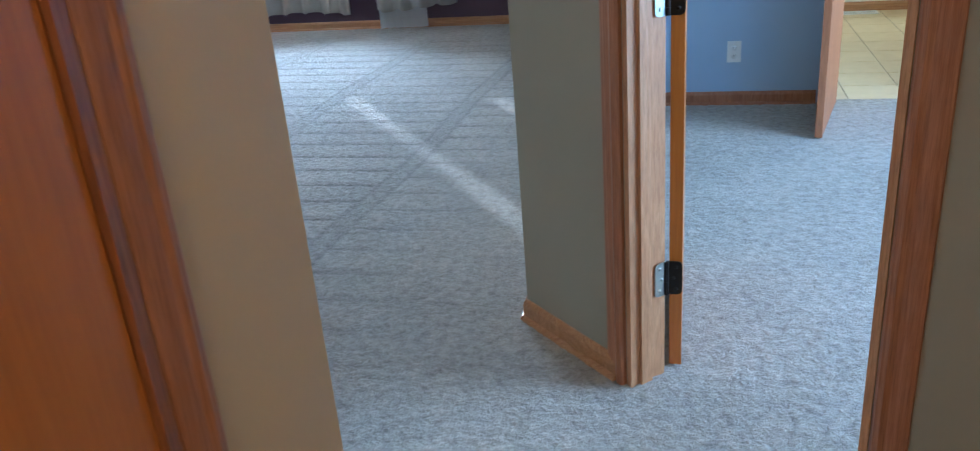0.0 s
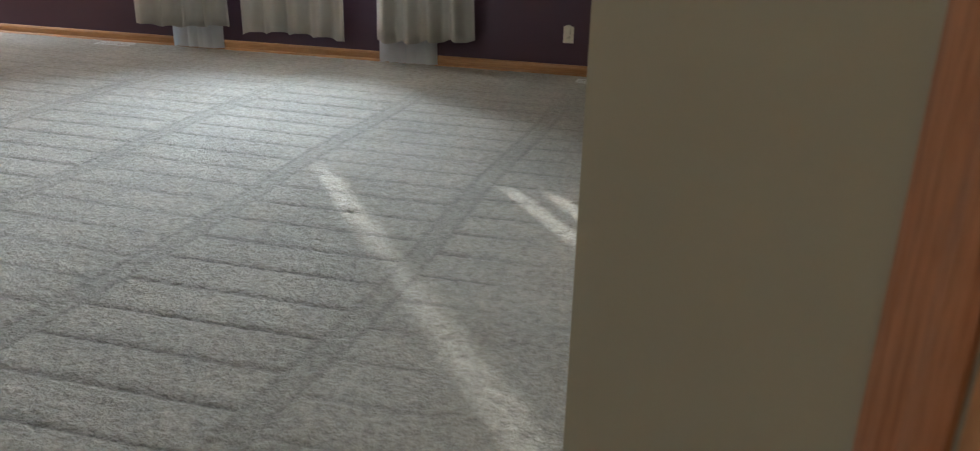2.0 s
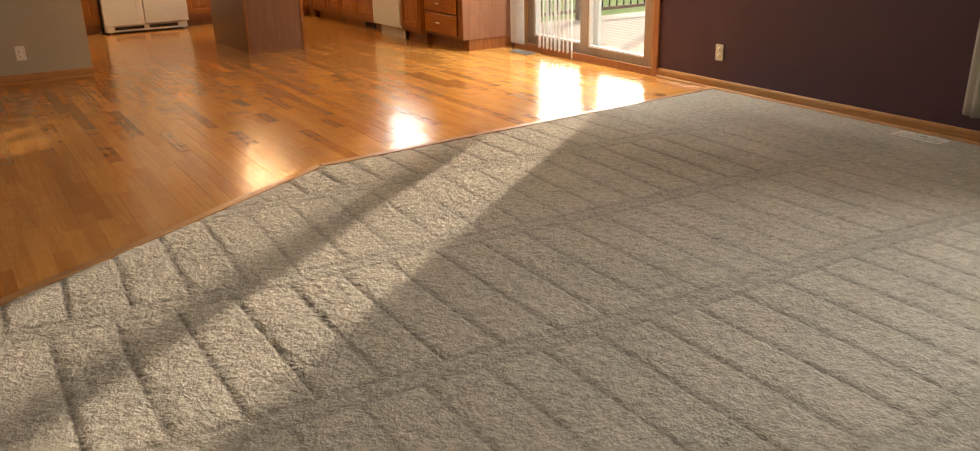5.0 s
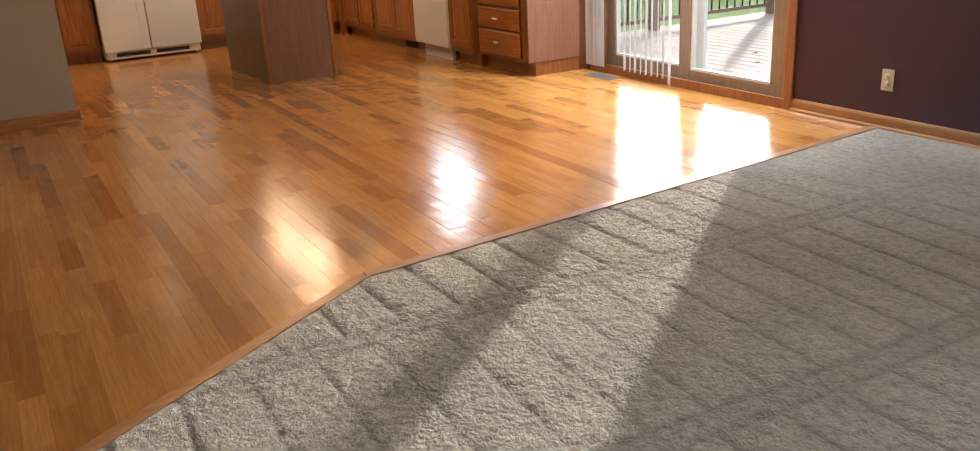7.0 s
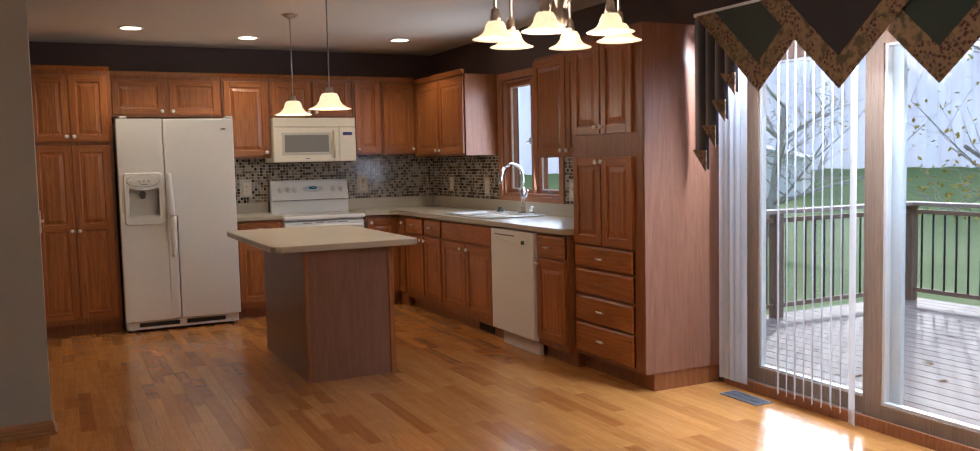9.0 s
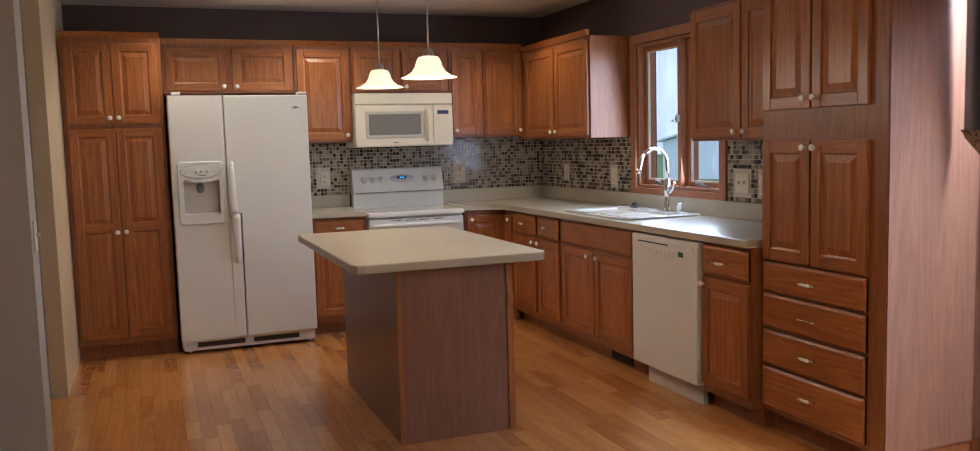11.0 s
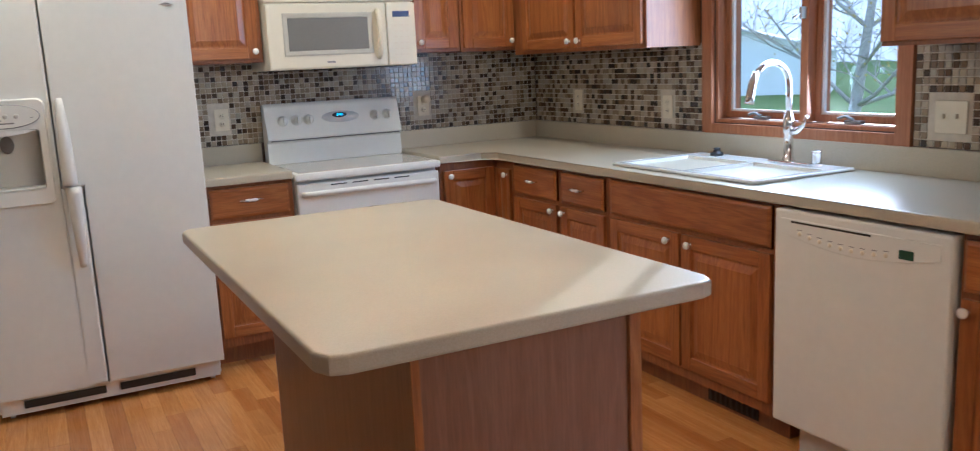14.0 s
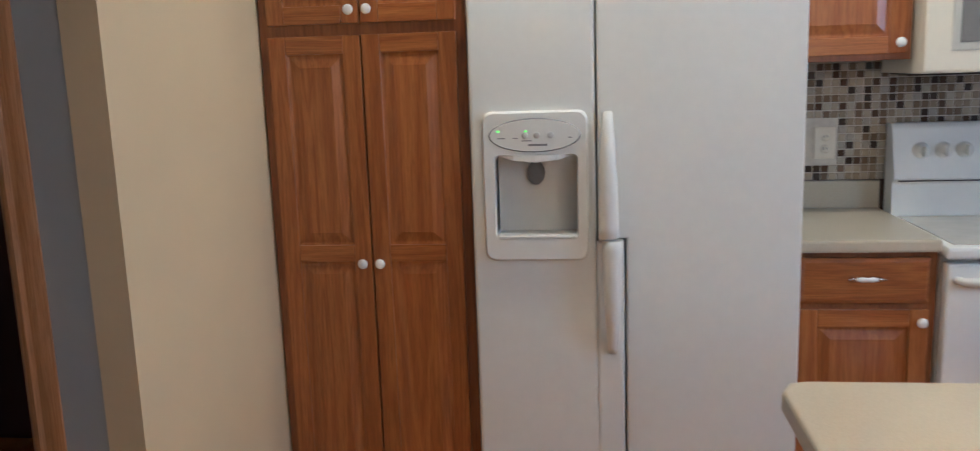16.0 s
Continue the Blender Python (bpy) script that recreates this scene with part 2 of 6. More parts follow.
def cloth(name, col, trans=0.35, weave=500):
    """Thin fabric that lets some daylight through."""
    m = bpy.data.materials.new(name)
    m.use_nodes = True
    nt = m.node_tree
    b = nt.nodes["Principled BSDF"]
    b.inputs["Roughness"].default_value = 0.75
    b.inputs["Sheen Weight"].default_value = 0.3
    v = coords(nt, "World", (1, 1, 2.2))
    n = noise_tex(nt, v, weave, 2)
    big = noise_tex(nt, v, 4, 3)
    c = ramp(nt, n, [(0.3, tuple(k * 0.85 for k in col)), (0.7, col)])
    c = mixc(nt, 0.25, c, ramp(nt, big, [(0.3, tuple(k * 0.75 for k in col)), (0.7, col)]))
    nt.links.new(c, b.inputs["Base Color"])
    bump(nt, b, n, 0.2, 0.001)
    if trans:
        tl = nt.nodes.new("ShaderNodeBsdfTranslucent")
        nt.links.new(c, tl.inputs["Color"])
        mx = nt.nodes.new("ShaderNodeMixShader")
        mx.inputs[0].default_value = trans
        nt.links.new(b.outputs[0], mx.inputs[1])
        nt.links.new(tl.outputs[0], mx.inputs[2])
        nt.links.new(mx.outputs[0], nt.nodes["Material Output"].inputs["Surface"])
    return m


curtain_m = cloth("satin_curtain", (0.56, 0.53, 0.48), 0.25)
blind_m = cloth("vinyl_vane", (0.78, 0.8, 0.83), 0.5, 200)
navy_cloth = cloth("navy_fabric", (0.014, 0.014, 0.028), 0.0)
green_cloth = cloth("dark_green_fabric", (0.02, 0.04, 0.038), 0.0)


def floral_mat():
    m, nt, b = mat_base("floral_fabric", 0.8)
    v = coords(nt, "World")
    vo = nd(nt, "ShaderNodeTexVoronoi", Scale=55.0, Randomness=1.0)
    nt.links.new(v, vo.inputs["Vector"])
    big = noise_tex(nt, v, 9, 3, 0.5, 1.0)
    petals = ramp(nt, vo.outputs["Distance"], [(0.2, (0.05, 0.022, 0.028)), (0.42, (0.14, 0.075, 0.06)), (0.55, (0.24, 0.165, 0.1))])
    leaf = ramp(nt, noise_tex(nt, v, 22, 2), [(0.45, (0.26, 0.18, 0.105)), (0.6, (0.1, 0.085, 0.05))])
    c = mixc(nt, ramp(nt, big, [(0.45, (0, 0, 0)), (0.56, (1, 1, 1))]), leaf, petals)
    nt.links.new(c, b.inputs["Base Color"])
    return m


floral = floral_mat()


def lamp_glass(name, col, strength):
    """Frosted alabaster glass lit from inside by its bulb."""
    m, nt, b = mat_base(name, 0.4)
    n = noise_tex(nt, coords(nt, "Object", spread=3.0), 14, 4, 0.6, 0.8)
    c = ramp(nt, n, [(0.3, tuple(k * 0.8 for k in col)), (0.7, col)])
    nt.links.new(c, b.inputs["Base Color"])
    nt.links.new(c, b.inputs["Emission Color"])
    b.inputs["Emission Strength"].default_value = strength
    return m


shade_m = lamp_glass("alabaster_shade", (1.0, 0.66, 0.33), 0.25)
bulb_m = lamp_glass("lit_bulb", (1.0, 0.8, 0.5), 3.0)
led_blue = lamp_glass("clock_digits", (0.1, 0.6, 1.0), 0.4)
led_green = lamp_glass("green_led", (0.3, 1.0, 0.1), 0.25)

# ---- builders ----
def box(bm, x0, x1, y0, y1, z0, z1, mi=0, bevel=0.0):
    vs = [bm.verts.new((x, y, z)) for x in (x0, x1) for y in (y0, y1) for z in (z0, z1)]
    fs = [bm.faces.new([vs[i] for i in q]) for q in ((0, 1, 3, 2), (4, 6, 7, 5), (0, 4, 5, 1), (2, 3, 7, 6), (0, 2, 6, 4), (1, 5, 7, 3))]
    for f in fs:
        f.material_index = mi
    if bevel:
        es = list({e for f in fs for e in f.edges})
        r = bmesh.ops.bevel(bm, geom=es, offset=bevel, segments=2, profile=0.6, affect="EDGES")
        for f in r["faces"]:
            f.material_index = mi
    return fs


def lathe(bm, prof, segs=20, m=Matrix(), mi=0, smooth=True):
    """A turned form round local z from (radius, height) pairs."""
    rings = []
    for r, z in prof:
        rings.append([bm.verts.new(m @ Vector((r * math.cos(2 * math.pi * i / segs), r * math.sin(2 * math.pi * i / segs), z))) for i in range(segs)])
    for a, b in zip(rings, rings[1:]):
        for i in range(segs):
            f = bm.faces.new((a[i], a[(i + 1) % segs], b[(i + 1) % segs], b[i]))
            f.smooth, f.material_index = smooth, mi


def tube(bm, pts, r, segs=8, mi=0):
    """A round bar along points; r is one radius or one for each point."""
    pts = [Vector(p) for p in pts]
    rr = r if isinstance(r, (list, tuple)) else [r] * len(pts)
    rings = []
    side = None
    for i, p in enumerate(pts):
        d = (pts[min(i + 1, len(pts) - 1)] - pts[max(i - 1, 0)]).normalized()
        if side is None:
            side = d.orthogonal().normalized()
        side = (side - d * side.dot(d)).normalized()
        up = d.cross(side)
        rings.append([bm.verts.new(p + (side * math.cos(2 * math.pi * k / segs) + up * math.sin(2 * math.pi * k / segs)) * rr[i]) for k in range(segs)])
    for a, b in zip(rings, rings[1:]):
        for k in range(segs):
            f = bm.faces.new((a[k], a[(k + 1) % segs], b[(k + 1) % segs], b[k]))
            f.smooth, f.material_index = True, mi
    for ring in (rings[0][::-1], rings[-1]):
        bm.faces.new(ring).material_index = mi


def prism(bm, pts, z0, z1, mi=0, bevel=0.0):
    """An upright prism over a plan outline."""
    lo = [bm.verts.new((x, y, z0)) for x, y in pts]
    hi = [bm.verts.new((x, y, z1)) for x, y in pts]
    fs = [bm.faces.new(lo[::-1]), bm.faces.new(hi)]
    for i in range(len(pts)):
        j = (i + 1) % len(pts)
        fs.append(bm.faces.new((lo[i], lo[j], hi[j], hi[i])))
    for f in fs:
        f.material_index = mi
    if bevel:
        es = list({e for f in fs[:2] for e in f.edges})
        bmesh.ops.bevel(bm, geom=es, offset=bevel, segments=3, profile=0.5, affect="EDGES")
    bmesh.ops.recalc_face_normals(bm, faces=bm.faces)


def mesh_ob(name, bm, mats):
    me = bpy.data.meshes.new(name)
    bm.normal_update()
    bm.to_mesh(me)
    bm.free()
    for m in mats if isinstance(mats, (list, tuple)) else [mats]:
        me.materials.append(m)
    return new(name, me)


def part(name, bm, mats, parent, label=""):
    ob = mesh_ob(name, bm, mats)
    ob.parent = parent
    if label:
        tagged(ob, label)
    return ob


def thing(name, label, category, m=Matrix(), group="", kind=""):
    ob = new(name)
    ob.empty_display_size = 0.1
    ob.matrix_world = m
    return tagged(ob, label, category, group, kind)


def solid(name, bm, mats, label, category, group="", kind="", m=Matrix()):
    ob = mesh_ob(name, bm, mats)
    ob.matrix_world = m
    return tagged(ob, label, category, group, kind)


def structure(name, bm, mats, label, category):
    return solid(name, bm, mats, label, category, kind="structure")


def shared(name, me, parent, m=Matrix()):
    ob = new(name, me)
    ob.parent = parent
    ob.matrix_basis = m
    return ob


def on_north(x, y, z=0.0):
    """Local x runs east along the wall, the front looks south."""
    return pose(x, y, z)


def on_west(x, y, z=0.0):
    """Local x runs north along the wall, the front looks east."""
    return pose(x, y, z, 0, 0, 90)

# ---- plan ----
NY, WX, EX, CZ, T = 7.56, -14.17, -0.63, 2.55, 0.12
SY = 0.815

# ---- floors ----
def carpet_sheet(name, label, outline, step, tracks):
    """Cut-pile carpet as one fine sheet; the cleaner's wheel marks press lines into it."""
    xs = [p[0] for p in outline]
    ys = [p[1] for p in outline]
    nx, ny = int((max(xs) - min(xs)) / step) + 1, int((max(ys) - min(ys)) / step) + 1
    gx, gy = np.meshgrid(np.linspace(min(xs), max(xs), nx), np.linspace(min(ys), max(ys), ny), indexing="ij")
    rng = np.random.default_rng(5)
    h = rng.random(gx.shape) * 0.007
    soft = (h + np.roll(h, 1, 0) + np.roll(h, 1, 1) + np.roll(h, (1, 1), (0, 1))) / 4
    h = h * 0.4 + soft * 0.7
    press = np.zeros_like(gx)
    if tracks:
        sway = 0.03 * np.sin(gy * 1.3) + 0.02 * np.sin(gy * 3.1 + gx)
        col = (gx + 1.5 - 0.06 * (gy - 4.2) + 0.6 * sway) / 0.94
        k = np.round(col)
        d = np.abs(col - k)
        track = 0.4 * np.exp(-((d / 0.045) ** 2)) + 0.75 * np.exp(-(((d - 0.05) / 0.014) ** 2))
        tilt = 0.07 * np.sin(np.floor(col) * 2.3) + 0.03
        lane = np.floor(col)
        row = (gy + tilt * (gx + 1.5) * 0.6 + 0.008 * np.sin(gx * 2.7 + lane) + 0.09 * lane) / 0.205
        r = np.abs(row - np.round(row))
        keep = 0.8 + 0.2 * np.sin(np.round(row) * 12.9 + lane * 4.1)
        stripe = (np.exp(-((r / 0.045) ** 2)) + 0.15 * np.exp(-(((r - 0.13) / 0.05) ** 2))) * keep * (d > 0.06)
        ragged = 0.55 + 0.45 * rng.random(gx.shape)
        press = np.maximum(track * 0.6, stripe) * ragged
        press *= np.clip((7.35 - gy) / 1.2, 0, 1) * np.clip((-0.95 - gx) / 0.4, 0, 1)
        h -= press * 0.009
    poly = np.array(outline)
    inside = np.zeros(gx.shape, bool)
    j = len(poly) - 1
    for i in range(len(poly)):
        (xi, yi), (xj, yj) = poly[i], poly[j]
        if yi != yj:
            inside ^= ((yi > gy) != (yj > gy)) & (gx < (xj - xi) * (gy - yi) / (yj - yi) + xi)
        j = i
    verts = np.stack([gx, gy, h + 0.001], -1).reshape(-1, 3)
    ids = np.arange(nx * ny).reshape(nx, ny)
    ok = inside[:-1, :-1] | inside[1:, :-1] | inside[1:, 1:] | inside[:-1, 1:]
    quads = np.stack([ids[:-1, :-1], ids[1:, :-1], ids[1:, 1:], ids[:-1, 1:]], -1)[ok]
    used, inv = np.unique(quads, return_inverse=True)
    me = bpy.data.meshes.new(name)
    me.from_pydata(verts[used].tolist(), [], inv.reshape(-1, 4).tolist())
    # the line mask again, for the shade put into the carpet colour
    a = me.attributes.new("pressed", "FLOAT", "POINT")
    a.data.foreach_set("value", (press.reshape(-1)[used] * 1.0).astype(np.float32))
    me.materials.append(carpet_m)
    me.shade_smooth()
    return tagged(new(name, me), label, "carpet", kind="structure")


EDGE = [(-6.87, 7.56), (-6.655, 4.37), (-4.47, SY)]
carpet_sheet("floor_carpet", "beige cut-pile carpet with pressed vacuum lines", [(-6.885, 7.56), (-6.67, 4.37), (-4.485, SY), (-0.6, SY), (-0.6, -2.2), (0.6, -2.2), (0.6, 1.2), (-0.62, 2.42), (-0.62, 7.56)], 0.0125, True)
carpet_sheet("floor_bedroom_carpet", "grey-beige cut-pile bedroom carpet", [(-0.6, 2.38), (0.6, 1.18), (3.2, 1.18), (3.2, 4.95), (-0.6, 4.95)], 0.0135, False)
bm = bmesh.new()
box(bm, WX - 0.1, 3.4, -2.4, 7.7, -0.3, -0.03)
structure("floor", bm, dark_gap, "subfloor slab under the rooms", "floor")

# ---- walls ----
def wall_x(name, y0, y1, x0, x1, mat, holes=(), label="", z1=None):
    """A wall along x with rectangular openings (x0, x1, z0, z1)."""
    z1 = z1 or CZ
    bm = bmesh.new()
    at = x0
    for hx0, hx1, hz0, hz1 in sorted(holes):
        if hx0 > at:
            box(bm, at, hx0, y0, y1, -0.03, z1)
        if hz0 > 0:
            box(bm, hx0, hx1, y0, y1, -0.03, hz0)
        if hz1 < z1:
            box(bm, hx0, hx1, y0, y1, hz1, z1)
        at = hx1
    box(bm, at, x1, y0, y1, -0.03, z1)
    return structure(name, bm, mat, label, "wall")


def wall_y(name, x0, x1, y0, y1, mat, holes=(), label=""):
    bm = bmesh.new()
    at = y0
    for hy0, hy1, hz0, hz1 in sorted(holes):
        if hy0 > at:
            box(bm, x0, x1, at, hy0, -0.03, CZ)
        if hz0 > 0:
            box(bm, x0, x1, hy0, hy1, -0.03, hz0)
        if hz1 < CZ:
            box(bm, x0, x1, hy0, hy1, hz1, CZ)
        at = hy1
    box(bm, x0, x1, at, y1, -0.03, CZ)
    return structure(name, bm, mat, label, "wall")


LRW = (-4.52, -2.52, 0.62, 2.1)
SLD = (-9.5, -7.56, 0.0, 2.08)
KW = (-12.5, -11.5, 1.1, 2.12)
wall_x("wall_north", NY, NY + 0.16, -9.56, EX - 0.02, purple, [LRW, SLD], "deep purple painted wall with window and patio door")
wall_x("wall_north_kitchen", NY, NY + 0.16, WX - 0.16, -9.56, soffit_paint, [KW], "dark brown painted kitchen wall with casement window")
wall_y("wall_west", WX - 0.16, WX, 0.2, NY + 0.16, soffit_paint, [], "dark brown painted kitchen wall")
wall_y("wall_east", EX, EX + 0.1, 2.42, 7.72, dark_greige_paint, [], "greige painted living room wall")
wall_x("wall_south", SY - 0.1, SY, -10.78, -0.66, grey_paint, [], "greige painted living room wall")
wall_y("wall_hall_west", -0.66, -0.56, -2.2, SY, tan_paint, [(-0.35, 0.505, 0, 2.04)], "tan painted hallway wall")
wall_y("wall_hall_east", 0.56, 0.66, -2.2, 1.24, tan_paint, [], "tan painted hallway wall")
wall_x("wall_hall_south", -2.3, -2.2, -0.66, 0.66, grey_paint, [], "tan painted hallway end wall")
wall_y("wall_stub", -10.78, -10.6, SY, 3.8, grey_paint, [], "greige painted partition end beside the kitchen")
wall_x("wall_pantry_side", 3.6, 3.69, -14.17, -12.62, cream_paint, [], "cream painted wall beside the pantry")
wall_y("wall_passage_west", -12.74, -12.622, 0.3, 3.6, slate_paint, [(2.55, 3.415, 0, 2.04)], "slate grey painted passage wall")
wall_x("wall_passage_end", 0.2, 0.3, -14.17, -10.6, slate_paint, [], "grey painted passage end wall")
wall_x("wall_bed_north", 4.88, 4.98, EX + 0.1, 3.2, blue_paint, [(0.62, 1.36, 0, 2.04)], "pale blue painted bedroom wall")
wall_y("wall_bed_east", 3.2, 3.3, 1.0, 4.98, blue_paint, [(1.7, 3.9, 0.75, 2.1)], "pale blue painted bedroom wall with window opening")
wall_x("wall_bed_south", 1.14, 1.24, 0.56, 3.2, blue_paint, [], "pale blue painted bedroom wall")
wall_x("wall_bath_north", 7.56, 7.66, 0.3, 3.3, bath_paint, [], "pale cream bathroom wall")
wall_y("wall_bath_west", 0.3, 0.4, 4.98, 7.66, bath_paint, [], "pale cream bathroom wall")
# opening added out of view, for the bathroom fill lamp
wall_y("wall_bath_east", 3.2, 3.3, 4.98, 7.66, bath_paint, [(5.3, 7.2, 0.9, 2.1)], "pale cream bathroom wall with an added opening out of view")


def diag_wall():
    """The wall set at 45 degrees between hallway and bedroom, with its door opening."""
    bm = bmesh.new()
    n = Vector((0.7071, 0.7071))
    a, b = Vector((-0.63, 2.38)), Vector((0.565, 1.185))
    d = (b - a).normalized()
    length = (b - a).length
    for s0, s1, z0, z1 in ((0, 0.49, -0.03, CZ), (0.49, 1.23, 2.04, CZ), (1.23, length + 0.05, -0.03, CZ)):
        p = [a + d * s0, a + d * s1, a + d * s1 + n * 0.115, a + d * s0 + n * 0.115]
        prism(bm, [(q.x, q.y) for q in p], z0, z1)
    return structure("wall_diagonal", bm, dark_greige_paint, "greige painted angled wall with a bedroom doorway", "wall")


diag_wall()
bm = bmesh.new()
box(bm, WX - 0.16, 3.3, -2.3, 7.72, CZ, CZ + 0.12)
structure("ceiling", bm, ceiling_paint, "off-white matt ceiling", "ceiling")

# ---- baseboards and casings ----
def baseboard(x0, y0, x1, y1, side, mat):
    """Oak board with a rounded top along a wall from one point to another; side is the way it stands out."""
    a, b = Vector((x0, y0)), Vector((x1, y1))
    n = Vector(side).normalized()
    bm = bmesh.new()
    prof = ((0, 0), (0.026, 0), (0.025, 0.01), (0.019, 0.018), (0.013, 0.02), (0.013, 0.058), (0.009, 0.07), (0.004, 0.077), (0, 0.077))
    ra = [bm.verts.new((a.x + n.x * o, a.y + n.y * o, z)) for o, z in prof]
    rb = [bm.verts.new((b.x + n.x * o, b.y + n.y * o, z)) for o, z in prof]
    for i in range(len(prof)):
        j = (i + 1) % len(prof)
        bm.faces.new((ra[i], ra[j], rb[j], rb[i]))
    bm.faces.new(ra[::-1])
    bm.faces.new(rb)
    bmesh.ops.recalc_face_normals(bm, faces=bm.faces)
    return structure("baseboard", bm, mat, "oak baseboard with a rounded top edge and shoe moulding", "baseboard")


baseboard(-7.5, NY, -0.63, NY, (0, -1), trim_x)
baseboard(-10.6, SY, -10.6, 3.8, (1, 0), trim_y)
baseboard(-10.78, 3.8, -10.585, 3.8, (0, 1), trim_x)
baseboard(-0.63, 2.37, -0.63, 7.54, (-1, 0), trim_y)
baseboard(-0.63, 2.38, -0.31, 2.06, (-1, -1), trim_x)
baseboard(-10.58, SY, -0.66, SY, (0, 1), trim_x)
baseboard(-0.5, 4.88, 0.53, 4.88, (0, -1), case_z)
baseboard(1.45, 4.88, 3.2, 4.88, (0, -1), case_z)
baseboard(0.4, 7.56, 3.2, 7.56, (0, -1), trim_x)
baseboard(-12.622, 0.3, -12.622, 2.5, (1, 0), trim_y)


def casing_leg(bm, m, z1, w=0.065, t=0.018):
    """A moulded upright in local x (width) and y (out of the wall)."""
    prof = ((0, 0), (0, t * 0.6), (w * 0.12, t * 0.9), (w * 0.3, t), (w * 0.45, t * 0.72), (w * 0.7, t * 0.62), (w * 0.9, t * 0.45), (w, t * 0.3), (w, 0))
    lo = [bm.verts.new(m @ Vector((x, -y, 0.0))) for x, y in prof]
    hi = [bm.verts.new(m @ Vector((x, -y, z1))) for x, y in prof]
    for i in range(len(prof)):
        j = (i + 1) % len(prof)
        bm.faces.new((lo[i], lo[j], hi[j], hi[i]))
    bm.faces.new(hi)


def trim_piece(name, bm, label, mat=None):
    bmesh.ops.recalc_face_normals(bm, faces=bm.faces)
    return structure(name, bm, mat or case_z, label, "trim")


# angled bedroom doorway
DA, DD, DN = Vector((-0.63, 2.38, 0)), Vector((0.7071, -0.7071, 0)), Vector((0.7071, 0.7071, 0))
dm = Matrix.Translation(DA) @ Matrix(((DD.x, DN.x, 0, 0), (DD.y, DN.y, 0, 0), (0, 0, 1, 0), (0, 0, 0, 1)))
bm = bmesh.new()
casing_leg(bm, dm @ pose(0.484, 0, 0) @ Matrix.Diagonal((-1, 1, 1, 1)), 2.1, 0.075)
trim_piece("door_casing", bm, "moulded oak door casing, reddish stain")
bm = bmesh.new()
casing_leg(bm, dm @ pose(1.23 + 0.008, 0, 0), 2.1, 0.075)
trim_piece("door_casing", bm, "moulded oak door casing, reddish stain")
bm = bmesh.new()
for s0, s1 in ((0.49, 0.507), (1.211, 1.23)):
    prism(bm, [((DA + DD * s + DN * n).x, (DA + DD * s + DN * n).y) for s, n in ((s0, -0.003), (s1, -0.003), (s1, 0.12), (s0, 0.12))], 0, 2.02)
for s0, s1 in ((0.507, 0.517), (1.2, 1.211)):
    prism(bm, [((DA + DD * s + DN * n).x, (DA + DD * s + DN * n).y) for s, n in ((s0, 0.028), (s1, 0.028), (s1, 0.066), (s0, 0.066))], 0, 2.02)
trim_piece("door_jamb", bm, "light oak door jamb with stop moulding", jamb_oak)
# hallway door on the west wall
bm = bmesh.new()
casing_leg(bm, Matrix.Translation((-0.56, 0.564, 0)) @ pose(0, 0, 0, 0, 0, 90) @ Matrix.Diagonal((-1, 1, 1, 1)), 2.1, 0.056, 0.013)
trim_piece("door_casing", bm, "moulded oak door casing, reddish stain")
# carcass oak makes the jamb dark, in place of the door gap's shadow
bm = bmesh.new()
box(bm, -0.66, -0.5575, 0.49, 0.5075, 0, 2.03)
trim_piece("door_jamb", bm, "oak door jamb, darkened for the shadow gap", oak_dark)


def slab_door(name, w, h, m, label, knob_side, mats):
    """Flush door leaf hinged at local x = 0 with a knob on each face."""
    t = thing(name, label, "door", m, kind="structure")
    bm = bmesh.new()
    box(bm, 0, w, -0.0175, 0.0175, 0.012, h, 0, 0.002)
    leaf = part("door_leaf", bm, mats, t)
    for s in (-1, 1):
        bm = bmesh.new()
        mm = pose(knob_side, s * 0.0175, 0.98, -90 * s)
        lathe(bm, [(0.0, 0.0), (0.032, 0.0), (0.032, 0.005), (0.012, 0.009), (0.011, 0.026), (0.02, 0.034), (0.028, 0.048), (0.024, 0.062), (0.012, 0.068), (0.0, 0.069)], 18, mm)
        part("door_knob", bm, nickel, t, "brushed nickel door knob")
    return t


bronze = plain("dark_bronze", (0.035, 0.03, 0.026), 0.35, 0.8)
zinc = plain("bright_zinc", (0.55, 0.58, 0.54), 0.3, 1.0, 0.12)


